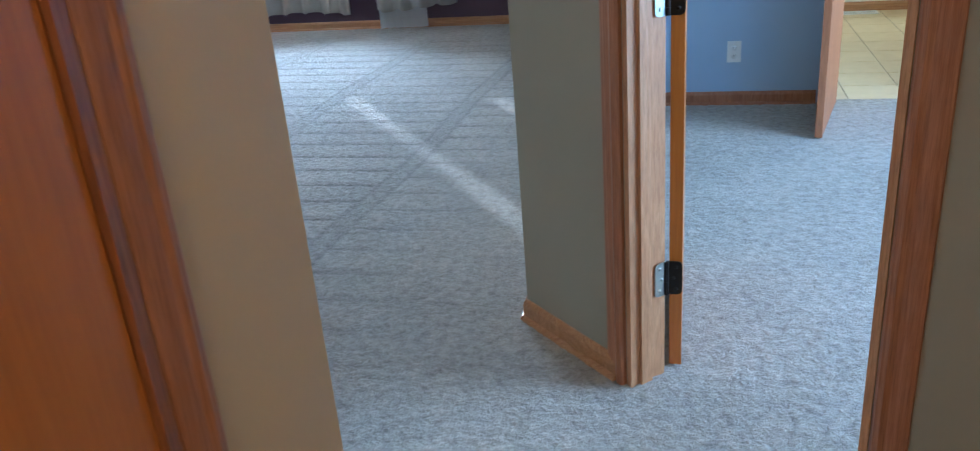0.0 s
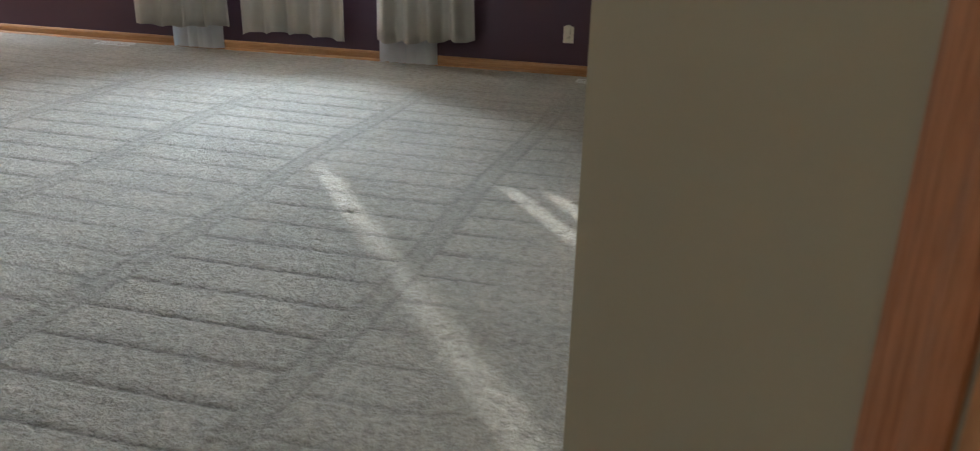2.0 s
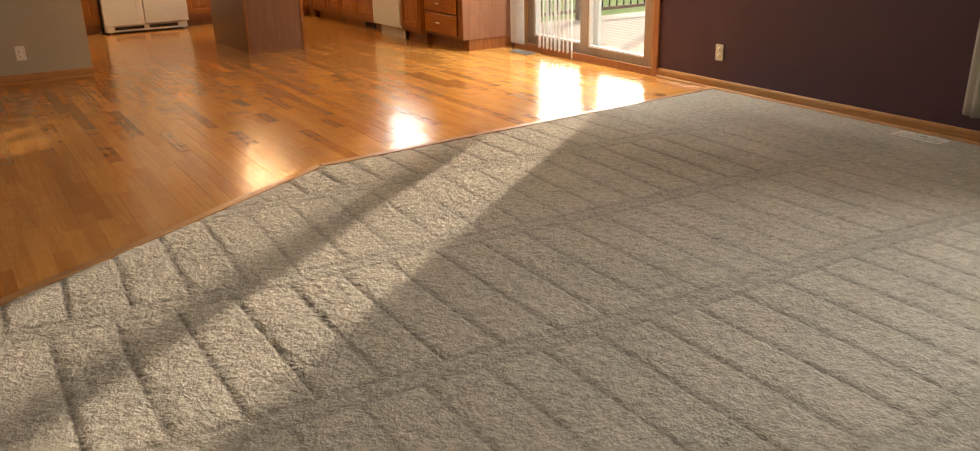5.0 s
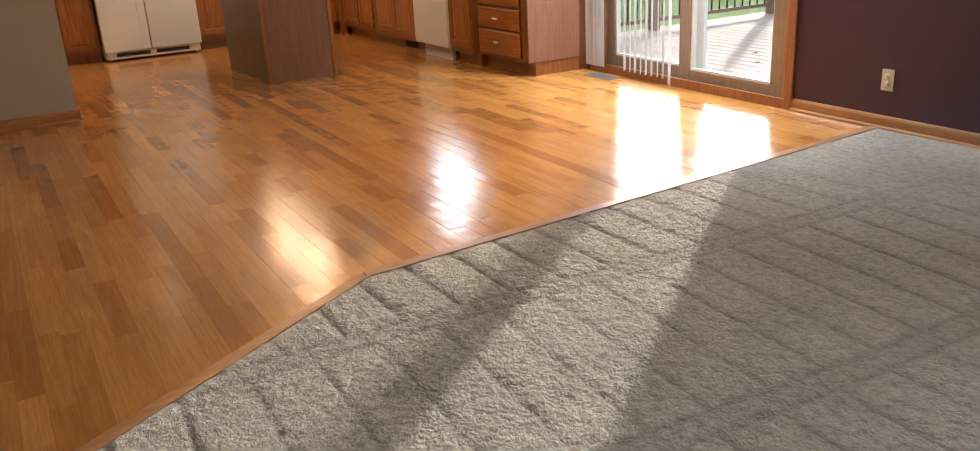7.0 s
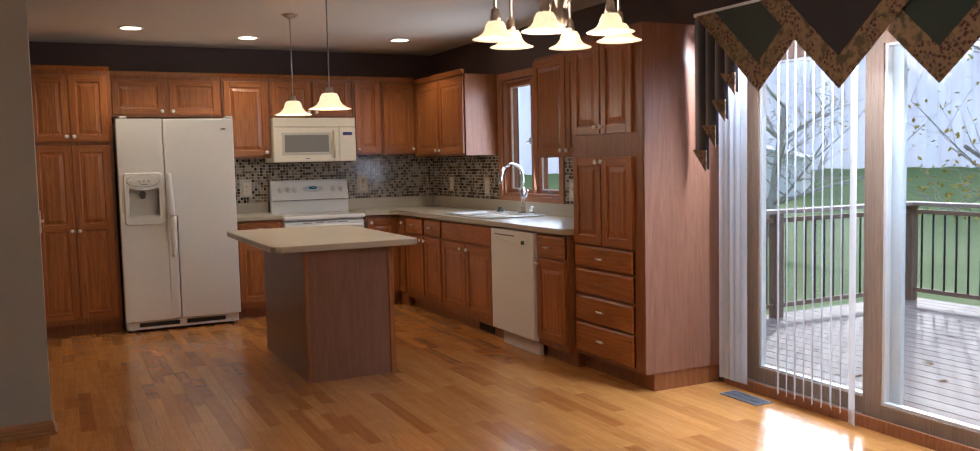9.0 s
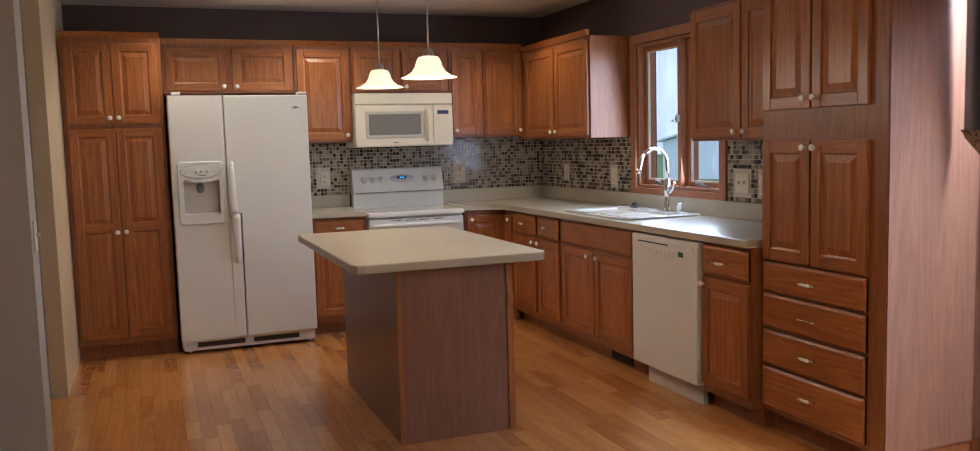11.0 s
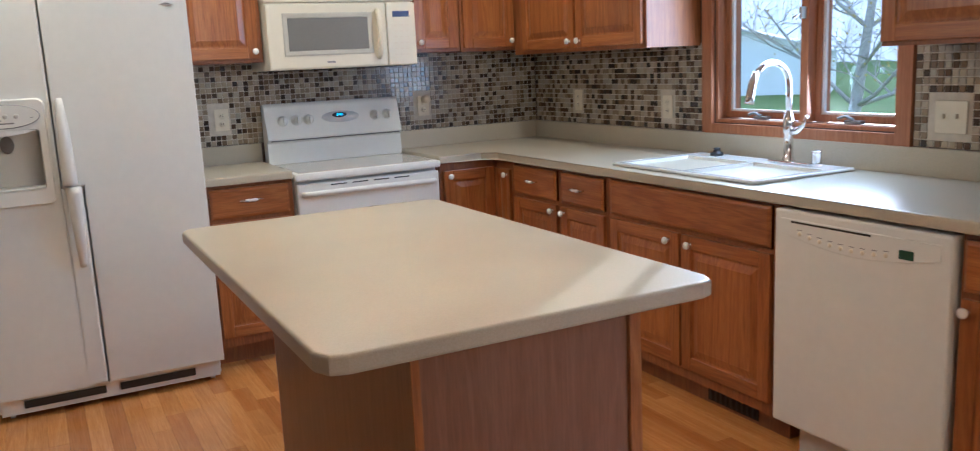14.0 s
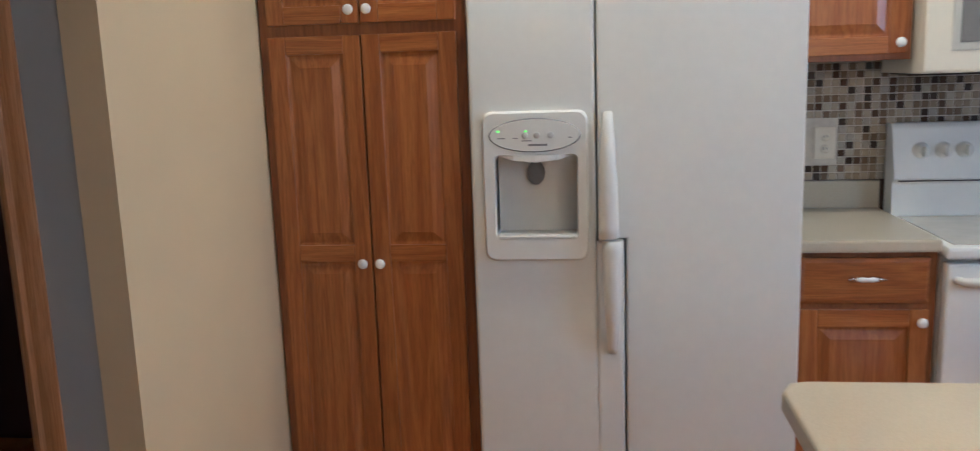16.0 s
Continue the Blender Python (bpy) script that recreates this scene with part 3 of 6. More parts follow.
def hinge(m, parent):
    """Butt hinge: a bright leaf on the jamb and a dark leaf on the door, both with rounded corners, and a dark knuckle."""
    bm = bmesh.new()
    for s in (-1, 1):
        out = [(0.0, -0.05), (s * 0.03, -0.05), (s * 0.039, -0.046), (s * 0.042, -0.037), (s * 0.042, 0.037), (s * 0.039, 0.046), (s * 0.03, 0.05), (0.0, 0.05)]
        f = [bm.verts.new((x, -0.0018, z)) for x, z in out]
        k = [bm.verts.new((x, 0.0015, z)) for x, z in out]
        fs = [bm.faces.new(f), bm.faces.new(k[::-1])] + [bm.faces.new((f[i], k[i], k[(i + 1) % 8], f[(i + 1) % 8])) for i in range(8)]
        for q in fs:
            q.material_index = 0 if s > 0 else 1
        if s < 0:
            bmesh.ops.rotate(bm, cent=(0, 0, 0), matrix=Matrix.Rotation(radians(45), 3, "Z"), verts=f + k)
        for x, z in ((0.026, -0.033), (0.018, 0.0), (0.026, 0.033)):
            lathe(bm, [(0.0, 0.004), (0.004, 0.0038), (0.0055, 0.0018)], 10, (pose(0, 0, 0, 0, 0, 45) if s < 0 else Matrix()) @ pose(s * x, 0, z, 90), 0 if s > 0 else 1)
    for i in range(5):
        z = -0.05 + i * 0.02
        lathe(bm, [(0, z), (0.0065, z + 0.0005), (0.0068, z + 0.002), (0.0068, z + 0.018), (0.0065, z + 0.0195), (0, z + 0.02)], 10, pose(0, -0.004, 0), 0)
    bmesh.ops.recalc_face_normals(bm, faces=bm.faces)
    ob = part("hinge", bm, [bronze, zinc], parent, "dark bronze and bright zinc butt hinge")
    ob.matrix_basis = m
    return ob


door_a = slab_door("door_1", 0.68, 2.02, Matrix.Translation((-0.158, 2.14, 0)) @ pose(0, 0, 0, 0, 0, 90.3), "orange oak flush door standing open into the bedroom", 0.61, door_oak)
for z in (0.31, 1.065, 1.8):
    hinge(door_a.matrix_world.inverted() @ Matrix.Translation((-0.182, 2.103, z)), door_a)
# browner oak than the other doors: the shaded face is put into its colour
door_b = slab_door("door_2", 0.66, 2.02, Matrix.Translation((0.62, 4.875, 0)) @ pose(0, 0, 0, 0, 0, 257), "oak flush door standing open at the bathroom, its shade painted brown", 0.6, case_z)
for z in (0.22, 1.8):
    hinge(door_b.matrix_world.inverted() @ Matrix.Translation((0.62, 4.87, z)) @ pose(0, 0, 0, 0, 0, 215), door_b)
slab_door("door_3", 0.828, 2.02, Matrix.Translation((-0.582, -0.34, 0)) @ pose(0, 0, 0, 0, 0, 90), "orange oak flush door, closed, on the hallway", 0.08, door_oak)
# bathroom door casing
for x, flip in ((0.615, -1), (1.365, 1)):
    bm = bmesh.new()
    casing_leg(bm, Matrix.Translation((x, 4.88, 0)) @ Matrix.Diagonal((flip, 1, 1, 1)), 2.1, 0.07)
    trim_piece("door_casing", bm, "moulded oak bathroom door casing")
bm = bmesh.new()
box(bm, 0.62, 0.64, 4.885, 4.98, 0, 2.03)
box(bm, 1.34, 1.36, 4.885, 4.98, 0, 2.03)
trim_piece("door_jamb", bm, "oak bathroom door jamb")
# passage doorway casing
bm = bmesh.new()
casing_leg(bm, Matrix.Translation((-12.62, 3.42, 0)) @ pose(0, 0, 0, 0, 0, 90), 2.1, 0.075, 0.02)
trim_piece("door_casing", bm, "moulded oak door casing in the passage", trim_z)

# ---- kitchen cabinets ----
def panel_rings(bm, x0, x1, z0, z1, prof, mi):
    """Concentric rectangles stepped in depth: the moulded field of a raised panel."""
    last = None
    for ins, dep in prof:
        ring = [bm.verts.new(p) for p in ((x0 + ins, dep, z0 + ins), (x1 - ins, dep, z0 + ins), (x1 - ins, dep, z1 - ins), (x0 + ins, dep, z1 - ins))]
        if last:
            for i in range(4):
                f = bm.faces.new((last[i], last[(i + 1) % 4], ring[(i + 1) % 4], ring[i]))
                f.material_index = mi
        last = ring
    bm.faces.new(last).material_index = mi


def raised_door(x0, x1, z0, z1, parent, splits=(), stile=0.055):
    """Raised-panel oak door: the panel field with its stiles and rails. Front lies at local y = -0.02."""
    t = -0.02
    rails = [z0, *[s - stile / 2 for s in splits], z1 - stile]
    bm = bmesh.new()
    box(bm, x0 + 0.01, x1 - 0.01, -0.006, -0.001, z0 + 0.01, z1 - 0.01)
    for a, b in zip(rails, rails[1:]):
        panel_rings(bm, x0 + stile - 0.001, x1 - stile + 0.001, a + stile - 0.001, b + 0.001, [(0, -0.005), (0, t + 0.008), (0.008, t + 0.011), (0.014, t + 0.0105), (0.042, t + 0.003), (0.045, t + 0.0035)], 0)
    bmesh.ops.recalc_face_normals(bm, faces=bm.faces)
    d = part("door", bm, oak_v, parent)
    for a, b in ((x0, x0 + stile), (x1 - stile, x1)):
        bm = bmesh.new()
        box(bm, a, b, t, -0.0012, z0, z1, 0, 0.003)
        part("stile", bm, oak_v, d)
    for r in rails:
        bm = bmesh.new()
        box(bm, x0 + stile + 0.0005, x1 - stile - 0.0005, t + 0.0008, -0.0012, r, r + stile, 0, 0.003)
        part("rail", bm, oak_h, d)
    return d


def drawer_bm(x0, x1, z0, z1):
    bm = bmesh.new()
    box(bm, x0, x1, -0.012, -0.001, z0, z1, 0)
    panel_rings(bm, x0, x1, z0, z1, [(0, -0.001), (0, -0.012), (0.004, -0.015), (0.012, -0.02), (0.014, -0.0205)], 0)
    bmesh.ops.recalc_face_normals(bm, faces=bm.faces)
    return bm


def knob_bm(x, z):
    bm = bmesh.new()
    lathe(bm, [(0.009, 0), (0.009, 0.003), (0.005, 0.006), (0.005, 0.012), (0.011, 0.015)], 12, pose(x, -0.02, z, 90), 1)
    lathe(bm, [(0.0105, 0.0145), (0.0155, 0.018), (0.0165, 0.023), (0.013, 0.029), (0.006, 0.0315), (0, 0.032)], 14, pose(x, -0.02, z, 90), 0)
    return bm


def pull_bm(x, z):
    """White ceramic bar between two chrome posts."""
    bm = bmesh.new()
    tube(bm, [(x - 0.03, -0.043, z), (x - 0.015, -0.045, z), (x, -0.046, z), (x + 0.015, -0.045, z), (x + 0.03, -0.043, z)], [0.0062, 0.0085, 0.0068, 0.0085, 0.0062], 10, 0)
    for s in (-1, 1):
        tube(bm, [(x + s * 0.03, -0.043, z), (x + s * 0.04, -0.043, z), (x + s * 0.046, -0.041, z), (x + s * 0.056, -0.041, z)], [0.0045, 0.006, 0.0035, 0.0025], 8, 1)
        tube(bm, [(x + s * 0.041, -0.043, z), (x + s * 0.041, -0.02, z)], [0.0035, 0.005], 8, 1)
    return bm


def cabinet(label, m, w, z0, z1, depth, fronts, group, toe=0.0, category="cabinet", name="kitchen_cabinet"):
    """fronts: (kind, x0, x1, z0, z1, handle x, handle z[, splits]). Local y=0 is the face frame."""
    t = thing(name, label, category, m, group)
    bm = bmesh.new()
    box(bm, 0.0005, w - 0.0005, 0.0, depth - 0.003, z0 + toe, z1, 0, 0.001)
    if toe:
        box(bm, 0.0005, w - 0.0005, 0.07, depth - 0.003, 0.0, z0 + toe)
    part("body", bm, oak_dark, t)
    for kind, x0, x1, f0, f1, hx, hz, *sp in fronts:
        if kind == "door":
            d = raised_door(x0, x1, f0, f1, t, *sp)
        else:
            d = part("drawer_front" if hx is not None and kind != "blank" else "false_front", drawer_bm(x0, x1, f0, f1), oak_h, t)
        if kind == "door":
            part("knob", knob_bm(hx, hz), [knob_white, chrome], d, "white ceramic knob on a chrome stem")
        elif kind == "drawer":
            part("pull", pull_bm(hx, hz), [knob_white, chrome], d, "white ceramic bar pull with chrome ends")
        elif kind == "pin":
            bm = bmesh.new()
            for s in (-1, 1):
                tube(bm, [(hx + s * 0.02, -0.035, hz), (hx + s * 0.041, -0.04, hz), (hx + s * 0.056, -0.038, hz)], [0.002, 0.005, 0.0025], 8)
                tube(bm, [(hx + s * 0.041, -0.04, hz), (hx + s * 0.041, -0.02, hz)], 0.0035, 8)
            tube(bm, [(hx - 0.02, -0.036, hz), (hx + 0.02, -0.036, hz)], 0.0022, 6)
            part("pull", bm, chrome, d, "bare chrome pull without its ceramic bar")
    return t


G = "oak kitchen cabinets"
WF, NF, UW, UN = -13.58, 6.93, -13.85, 7.23
# west wall
w = 0.65
cabinet("tall oak pantry cabinet with four raised-panel doors", on_west(-13.52, 3.695), w, 0.0, 2.235, 0.65, [
    ("door", 0.03, 0.322, 0.155, 1.615, 0.297, 0.9, (0.93,)), ("door", 0.328, 0.62, 0.155, 1.615, 0.353, 0.9, (0.93,)),
    ("door", 0.03, 0.322, 1.65, 2.2, 0.297, 1.69), ("door", 0.328, 0.62, 1.65, 2.2, 0.353, 1.69)], G, 0.11)
cabinet("short oak wall cabinet above the refrigerator", on_west(UW, 4.352), 0.953, 1.875, 2.235, 0.32, [
    ("door", 0.02, 0.455, 1.895, 2.205, 0.43, 1.925), ("door", 0.5, 0.935, 1.895, 2.205, 0.525, 1.925)], G)
cabinet("oak wall cabinet with one raised-panel door", on_west(UW, 5.31), 0.44, 1.485, 2.235, 0.32, [("door", 0.02, 0.42, 1.505, 2.205, 0.395, 1.54)], G)
cabinet("short oak wall cabinet above the microwave", on_west(UW, 5.755), 0.815, 1.87, 2.235, 0.32, [
    ("door", 0.02, 0.395, 1.89, 2.205, 0.37, 1.92), ("door", 0.42, 0.795, 1.89, 2.205, 0.445, 1.92)], G)
cabinet("narrow oak wall cabinet beside the microwave", on_west(UW, 6.575), 0.3, 1.5, 2.235, 0.32, [("door", 0.02, 0.28, 1.52, 2.205, 0.045, 1.555)], G)
cabinet("oak corner wall cabinet with one door", on_west(UW, 6.88), 0.67, 1.495, 2.235, 0.32, [("door", 0.015, 0.34, 1.515, 2.205, 0.315, 1.55)], G)
cabinet("oak base cabinet with a drawer and a door", on_west(WF, 5.335), 0.435, 0.0, 0.908, 0.58, [
    ("drawer", 0.025, 0.41, 0.745, 0.89, 0.2175, 0.828), ("door", 0.025, 0.41, 0.15, 0.725, 0.385, 0.69)], G, 0.1)
cabinet("oak corner base cabinet with a narrow door", on_west(WF, 6.58), 0.98, 0.0, 0.903, 0.58, [("door", 0.02, 0.325, 0.14, 0.86, 0.05, 0.83)], G, 0.1)
# north wall
cabinet("oak wall cabinet with two doors in the corner", on_north(-13.84, UN), 1.24, 1.465, 2.2, 0.33, [
    ("door", 0.12, 0.655, 1.485, 2.17, 0.62, 1.52), ("door", 0.675, 1.22, 1.485, 2.17, 0.71, 1.52)], G)
cabinet("oak wall cabinet with two doors beside the window", on_north(-11.33, UN), 0.955, 1.425, 2.185, 0.33, [
    ("door", 0.01, 0.47, 1.44, 2.16, 0.435, 1.475), ("door", 0.485, 0.945, 1.44, 2.16, 0.52, 1.475)], G)
cabinet("narrow oak corner base cabinet door", on_north(-13.575, NF), 0.185, 0.0, 0.903, 0.03, [("door", 0.01, 0.175, 0.14, 0.855, 0.15, 0.825, (), 0.035)], G)
cabinet("oak base cabinet with a drawer and a door", on_north(-13.385, NF), 0.475, 0.0, 0.903, 0.62, [
    ("drawer", 0.03, 0.455, 0.735, 0.885, 0.235, 0.815), ("door", 0.03, 0.455, 0.15, 0.715, 0.425, 0.685)], G, 0.1)
cabinet("oak base cabinet with a drawer and a door", on_north(-12.908, NF), 0.402, 0.0, 0.903, 0.62, [
    ("drawer", 0.02, 0.382, 0.735, 0.885, 0.185, 0.815), ("door", 0.02, 0.382, 0.15, 0.715, 0.05, 0.685)], G, 0.1)
cabinet("wide oak sink base cabinet with two doors", on_north(-12.504, NF), 1.02, 0.0, 0.903, 0.62, [
    ("blank", 0.03, 0.995, 0.735, 0.89, None, None), ("door", 0.03, 0.5, 0.15, 0.715, 0.44, 0.68), ("door", 0.515, 0.995, 0.15, 0.715, 0.572, 0.68)], G, 0.1)
cabinet("oak base cabinet with a drawer beside the dishwasher", on_north(-10.8, NF), 0.413, 0.0, 0.903, 0.62, [
    ("drawer", 0.015, 0.395, 0.735, 0.885, 0.19, 0.805), ("door", 0.015, 0.395, 0.15, 0.715, 0.035, 0.68)], G, 0.1)
tall = cabinet("tall oak cabinet with four doors and four drawers", on_north(-10.385, 6.985), 0.765, 0.0, 2.2, 0.57, [
    ("door", 0.02, 0.338, 1.565, 2.15, 0.312, 1.61), ("door", 0.352, 0.675, 1.565, 2.15, 0.378, 1.61),
    ("door", 0.02, 0.338, 0.858, 1.42, 0.312, 1.39), ("door", 0.352, 0.675, 0.858, 1.42, 0.378, 1.39),
    ("drawer", 0.02, 0.675, 0.705, 0.845, 0.342, 0.772), ("pin", 0.02, 0.675, 0.53, 0.69, 0.342, 0.606), ("drawer", 0.02, 0.675, 0.345, 0.513, 0.342, 0.43), ("drawer", 0.02, 0.675, 0.135, 0.33, 0.342, 0.24)], G, 0.11)
bm = bmesh.new()
box(bm, 0.765, 0.772, 0.004, 0.565, 0.11, 2.195)
part("end_panel", bm, laminate, tall, "plain brown veneer end panel")

# crown moulding over the wall cabinets
def crown(pts, z):
    bm = bmesh.new()
    prof = ((0.0, 0.0), (0.012, 0.0), (0.018, 0.012), (0.034, 0.03), (0.04, 0.04), (0.0, 0.04))
    rings = []
    for x, y, nx, ny in pts:
        rings.append([bm.verts.new((x + nx * o, y + ny * o, z + h)) for o, h in prof])
    for a, b in zip(rings, rings[1:]):
        for i in range(len(prof)):
            j = (i + 1) % len(prof)
            bm.faces.new((a[i], a[j], b[j], b[i]))
    bm.faces.new(rings[0])
    bm.faces.new(rings[-1])
    bmesh.ops.recalc_face_normals(bm, faces=bm.faces)
    return structure("trim", bm, oak_h, "oak crown moulding along the cabinet tops", "trim")


crown([(-13.535, 3.7, 1, 0), (-13.535, 4.34, 1, 0)], 2.2352)
crown([(UW - 0.01, 4.356, 1, 0), (UW - 0.01, UN - 0.004, 1, 0)], 2.2352)
crown([(-13.79, UN - 0.002, 0, -1), (-12.605, UN - 0.002, 0, -1)], 2.2005)

# ---- counters ----
bm = bmesh.new()
prism(bm, [(-14.165, 6.572), (-13.545, 6.572), (-13.545, 6.82), (-13.48, 6.893), (-10.392, 6.893), (-10.392, 7.555), (-14.165, 7.555)], 0.9055, 0.945, 0, 0.008)
worktop = solid("worktop", bm, counter, "beige speckled laminate worktop running round the corner", "worktop", kind="")
bm = bmesh.new()
box(bm, -14.165, -10.392, 7.537, 7.556, 0.944, 1.05, 0, 0.004)
box(bm, -14.166, -14.147, 6.572, 7.537, 0.944, 1.05, 0, 0.004)
part("upstand", bm, counter, worktop)
bm = bmesh.new()
box(bm, -14.165, -13.545, 5.332, 5.768, 0.9095, 0.949, 0, 0.008)
wt2 = solid("worktop", bm, counter, "short beige laminate worktop beside the stove", "worktop")
bm = bmesh.new()
box(bm, -14.166, -14.147, 5.332, 5.768, 0.948, 1.05, 0, 0.004)
part("upstand", bm, counter, wt2)

# ---- island ----
isl = thing("kitchen_island", "kitchen island with beige laminate top and brown veneer sides", "kitchen island", pose(-11.64, 5.55, 0))
x0, x1, y0, y1, c = -0.805, 0.835, -0.49, 0.485, 0.055
bm = bmesh.new()
prism(bm, [(x0 + c, y0), (x1 - c, y0), (x1 - 0.012, y0 + 0.02), (x1, y0 + c), (x1, y1 - c), (x1 - 0.012, y1 - 0.02), (x1 - c, y1), (x0 + c, y1), (x0 + 0.01, y1 - 0.02), (x0, y1 - c), (x0, y0 + c), (x0 + 0.01, y0 + 0.02)], 0.868, 0.91, 0, 0.008)
part("top", bm, counter, isl, "beige speckled laminate top with clipped corners")
bm = bmesh.new()
box(bm, -0.53, 0.712, -0.262, -0.25, 0, 0.867)
part("side_panel", bm, laminate, isl)
bm = bmesh.new()
box(bm, 0.7, 0.712, -0.25, 0.315, 0, 0.867)
part("end_panel", bm, laminate, isl)
bm = bmesh.new()
box(bm, -0.53, -0.518, -0.25, 0.3, 0, 0.867)
part("end_panel", bm, laminate, isl)
bm = bmesh.new()
box(bm, -0.516, 0.698, 0.25, 0.3, 0.1, 0.867)
box(bm, -0.516, 0.698, 0.2, 0.25, 0.0, 0.867)
part("body", bm, oak_dark, isl)
for a, b in ((-0.5, 0.09), (0.1, 0.69)):
    d = raised_door(-b, -a, 0.14, 0.84, isl)
    d.matrix_basis = pose(0, 0.3, 0, 0, 0, 180)
    part("knob", knob_bm(-(b - 0.05), 0.78), [knob_white, chrome], d, "white ceramic knob")
bm = bmesh.new()
box(bm, 0.685, 0.722, 0.3, 0.335, 0.0, 0.866, 0, 0.003)
part("corner_post", bm, oak_v, isl)
bm = bmesh.new()
box(bm, 0.712, 0.718, -0.266, -0.245, 0, 0.866, 0, 0.002)
part("corner_trim", bm, oak_v, isl)

# ---- refrigerator ----
def refrigerator():
    """Side-by-side refrigerator; local x runs along its front, the front looks to -y."""
    t = thing("refrigerator", "white side-by-side refrigerator with ice and water dispenser", "refrigerator", on_west(-13.40, 4.362))
    W, H, S = 0.962, 1.835, 0.372
    bm = bmesh.new()
    box(bm, 0.008, W - 0.008, 0.075, 0.74, 0.02, H - 0.02, 0, 0.006)
    part("body", bm, white_app, t)
    # freezer door with the dispenser cut through it
    DX0, DX1, DZ0, DZ1 = 0.075, 0.315, 1.0, 1.245
    bm = bmesh.new()
    for x0, x1, z0, z1 in ((0, DX0, 0.1, H), (DX1, S - 0.003, 0.1, H), (DX0, DX1, 0.1, DZ0), (DX0, DX1, DZ1, H), (S - 0.003, 0.452, 0.1, 0.985)):
        box(bm, x0, x1, 0.0, 0.07, z0, z1)
    bmesh.ops.remove_doubles(bm, verts=bm.verts, dist=1e-5)
    es = [e for e in bm.edges if all(abs(v.co.y) < 1e-6 for v in e.verts) and (all(v.co.x < 1e-6 for v in e.verts) or all(v.co.x > S - 0.004 for v in e.verts))]
    bmesh.ops.bevel(bm, geom=es, offset=0.012, segments=3, profile=0.5, affect="EDGES")
    fd = part("freezer_door", bm, white_app, t)
    bm = bmesh.new()
    outline = [(S + 0.003, 0.991), (0.458, 0.991), (0.458, 0.1), (W, 0.1), (W, H), (S + 0.003, H)]
    fr_ = [bm.verts.new((x, 0.0, z)) for x, z in outline]
    bk_ = [bm.verts.new((x, 0.07, z)) for x, z in outline]
    bm.faces.new(fr_)
    bm.faces.new(bk_[::-1])
    for i in range(6):
        bm.faces.new((fr_[i], bk_[i], bk_[(i + 1) % 6], fr_[(i + 1) % 6]))
    bmesh.ops.recalc_face_normals(bm, faces=bm.faces)
    bmesh.ops.bevel(bm, geom=[e for e in bm.edges if all(abs(v.co.y) < 1e-6 for v in e.verts)], offset=0.008, segments=3, profile=0.5, affect="EDGES")
    part("fridge_door", bm, white_app, t)
    # dispenser frame: rounded surround standing proud
    def rrect(x0, x1, z0, z1, r, n=5):
        pts = []
        for cx, cz, a0 in ((x1 - r, z1 - r, 0), (x0 + r, z1 - r, 90), (x0 + r, z0 + r, 180), (x1 - r, z0 + r, 270)):
            for i in range(n + 1):
                a = radians(a0 + 90 * i / n)
                pts.append((cx + r * math.cos(a), cz + r * math.sin(a)))
        return pts
    def bow(p, amt):
        return [(x, z + amt * (1 - ((x - 0.195) / 0.16) ** 2)) for x, z in p]
    bm = bmesh.new()
    outer = rrect(0.038, 0.348, 0.93, 1.375, 0.03)
    rings = []
    spec = [(outer, 0.0), (outer, -0.014), ([(0.193 + (x - 0.193) * 0.965, 1.152 + (z - 1.152) * 0.975) for x, z in outer], -0.022)]
    inner = rrect(DX0, DX1, DZ0, DZ1, 0.015)
    spec += [([(0.195 + (x - 0.195) * 1.03, 1.122 + (z - 1.122) * 1.03) for x, z in inner], -0.022), (inner, -0.015), (inner, 0.1)]
    for p, d in spec:
        rings.append([bm.verts.new((x, d, z)) for x, z in p])
    for a, b in zip(rings, rings[1:]):
        for i in range(len(a)):
            j = (i + 1) % len(a)
            bm.faces.new((a[i], a[j], b[j], b[i]))
    bm.faces.new(rings[-1])
    bmesh.ops.recalc_face_normals(bm, faces=bm.faces)
    fr = part("dispenser", bm, white_app, fd, "rounded white dispenser surround with a deep recess")
    bm = bmesh.new()
    pts = [(0.193 + 0.135 * math.cos(a), 1.305 + 0.05 * math.sin(a)) for a in [2 * math.pi * i / 36 for i in range(36)]]
    lo = [bm.verts.new((x, -0.0222, z)) for x, z in pts]
    hi = [bm.verts.new((0.193 + (x - 0.193) * 0.97, -0.026, 1.305 + (z - 1.305) * 0.93)) for x, z in pts]
    for i in range(36):
        bm.faces.new((lo[i], lo[(i + 1) % 36], hi[(i + 1) % 36], hi[i])).material_index = 1
    bm.faces.new(hi)
    bmesh.ops.recalc_face_normals(bm, faces=bm.faces)
    part("control_oval", bm, [white_app, grey_plastic], fd, "oval control plate with a dark rim")
    for x in (0.165, 0.2, 0.24):
        bm = bmesh.new()
        lathe(bm, [(0.0095, 0), (0.0095, 0.004), (0.007, 0.006), (0, 0.006)], 14, pose(x, -0.0255, 1.305, 90))
        part("button", bm, plain("button_grey", (0.45, 0.45, 0.43), 0.4), fd)
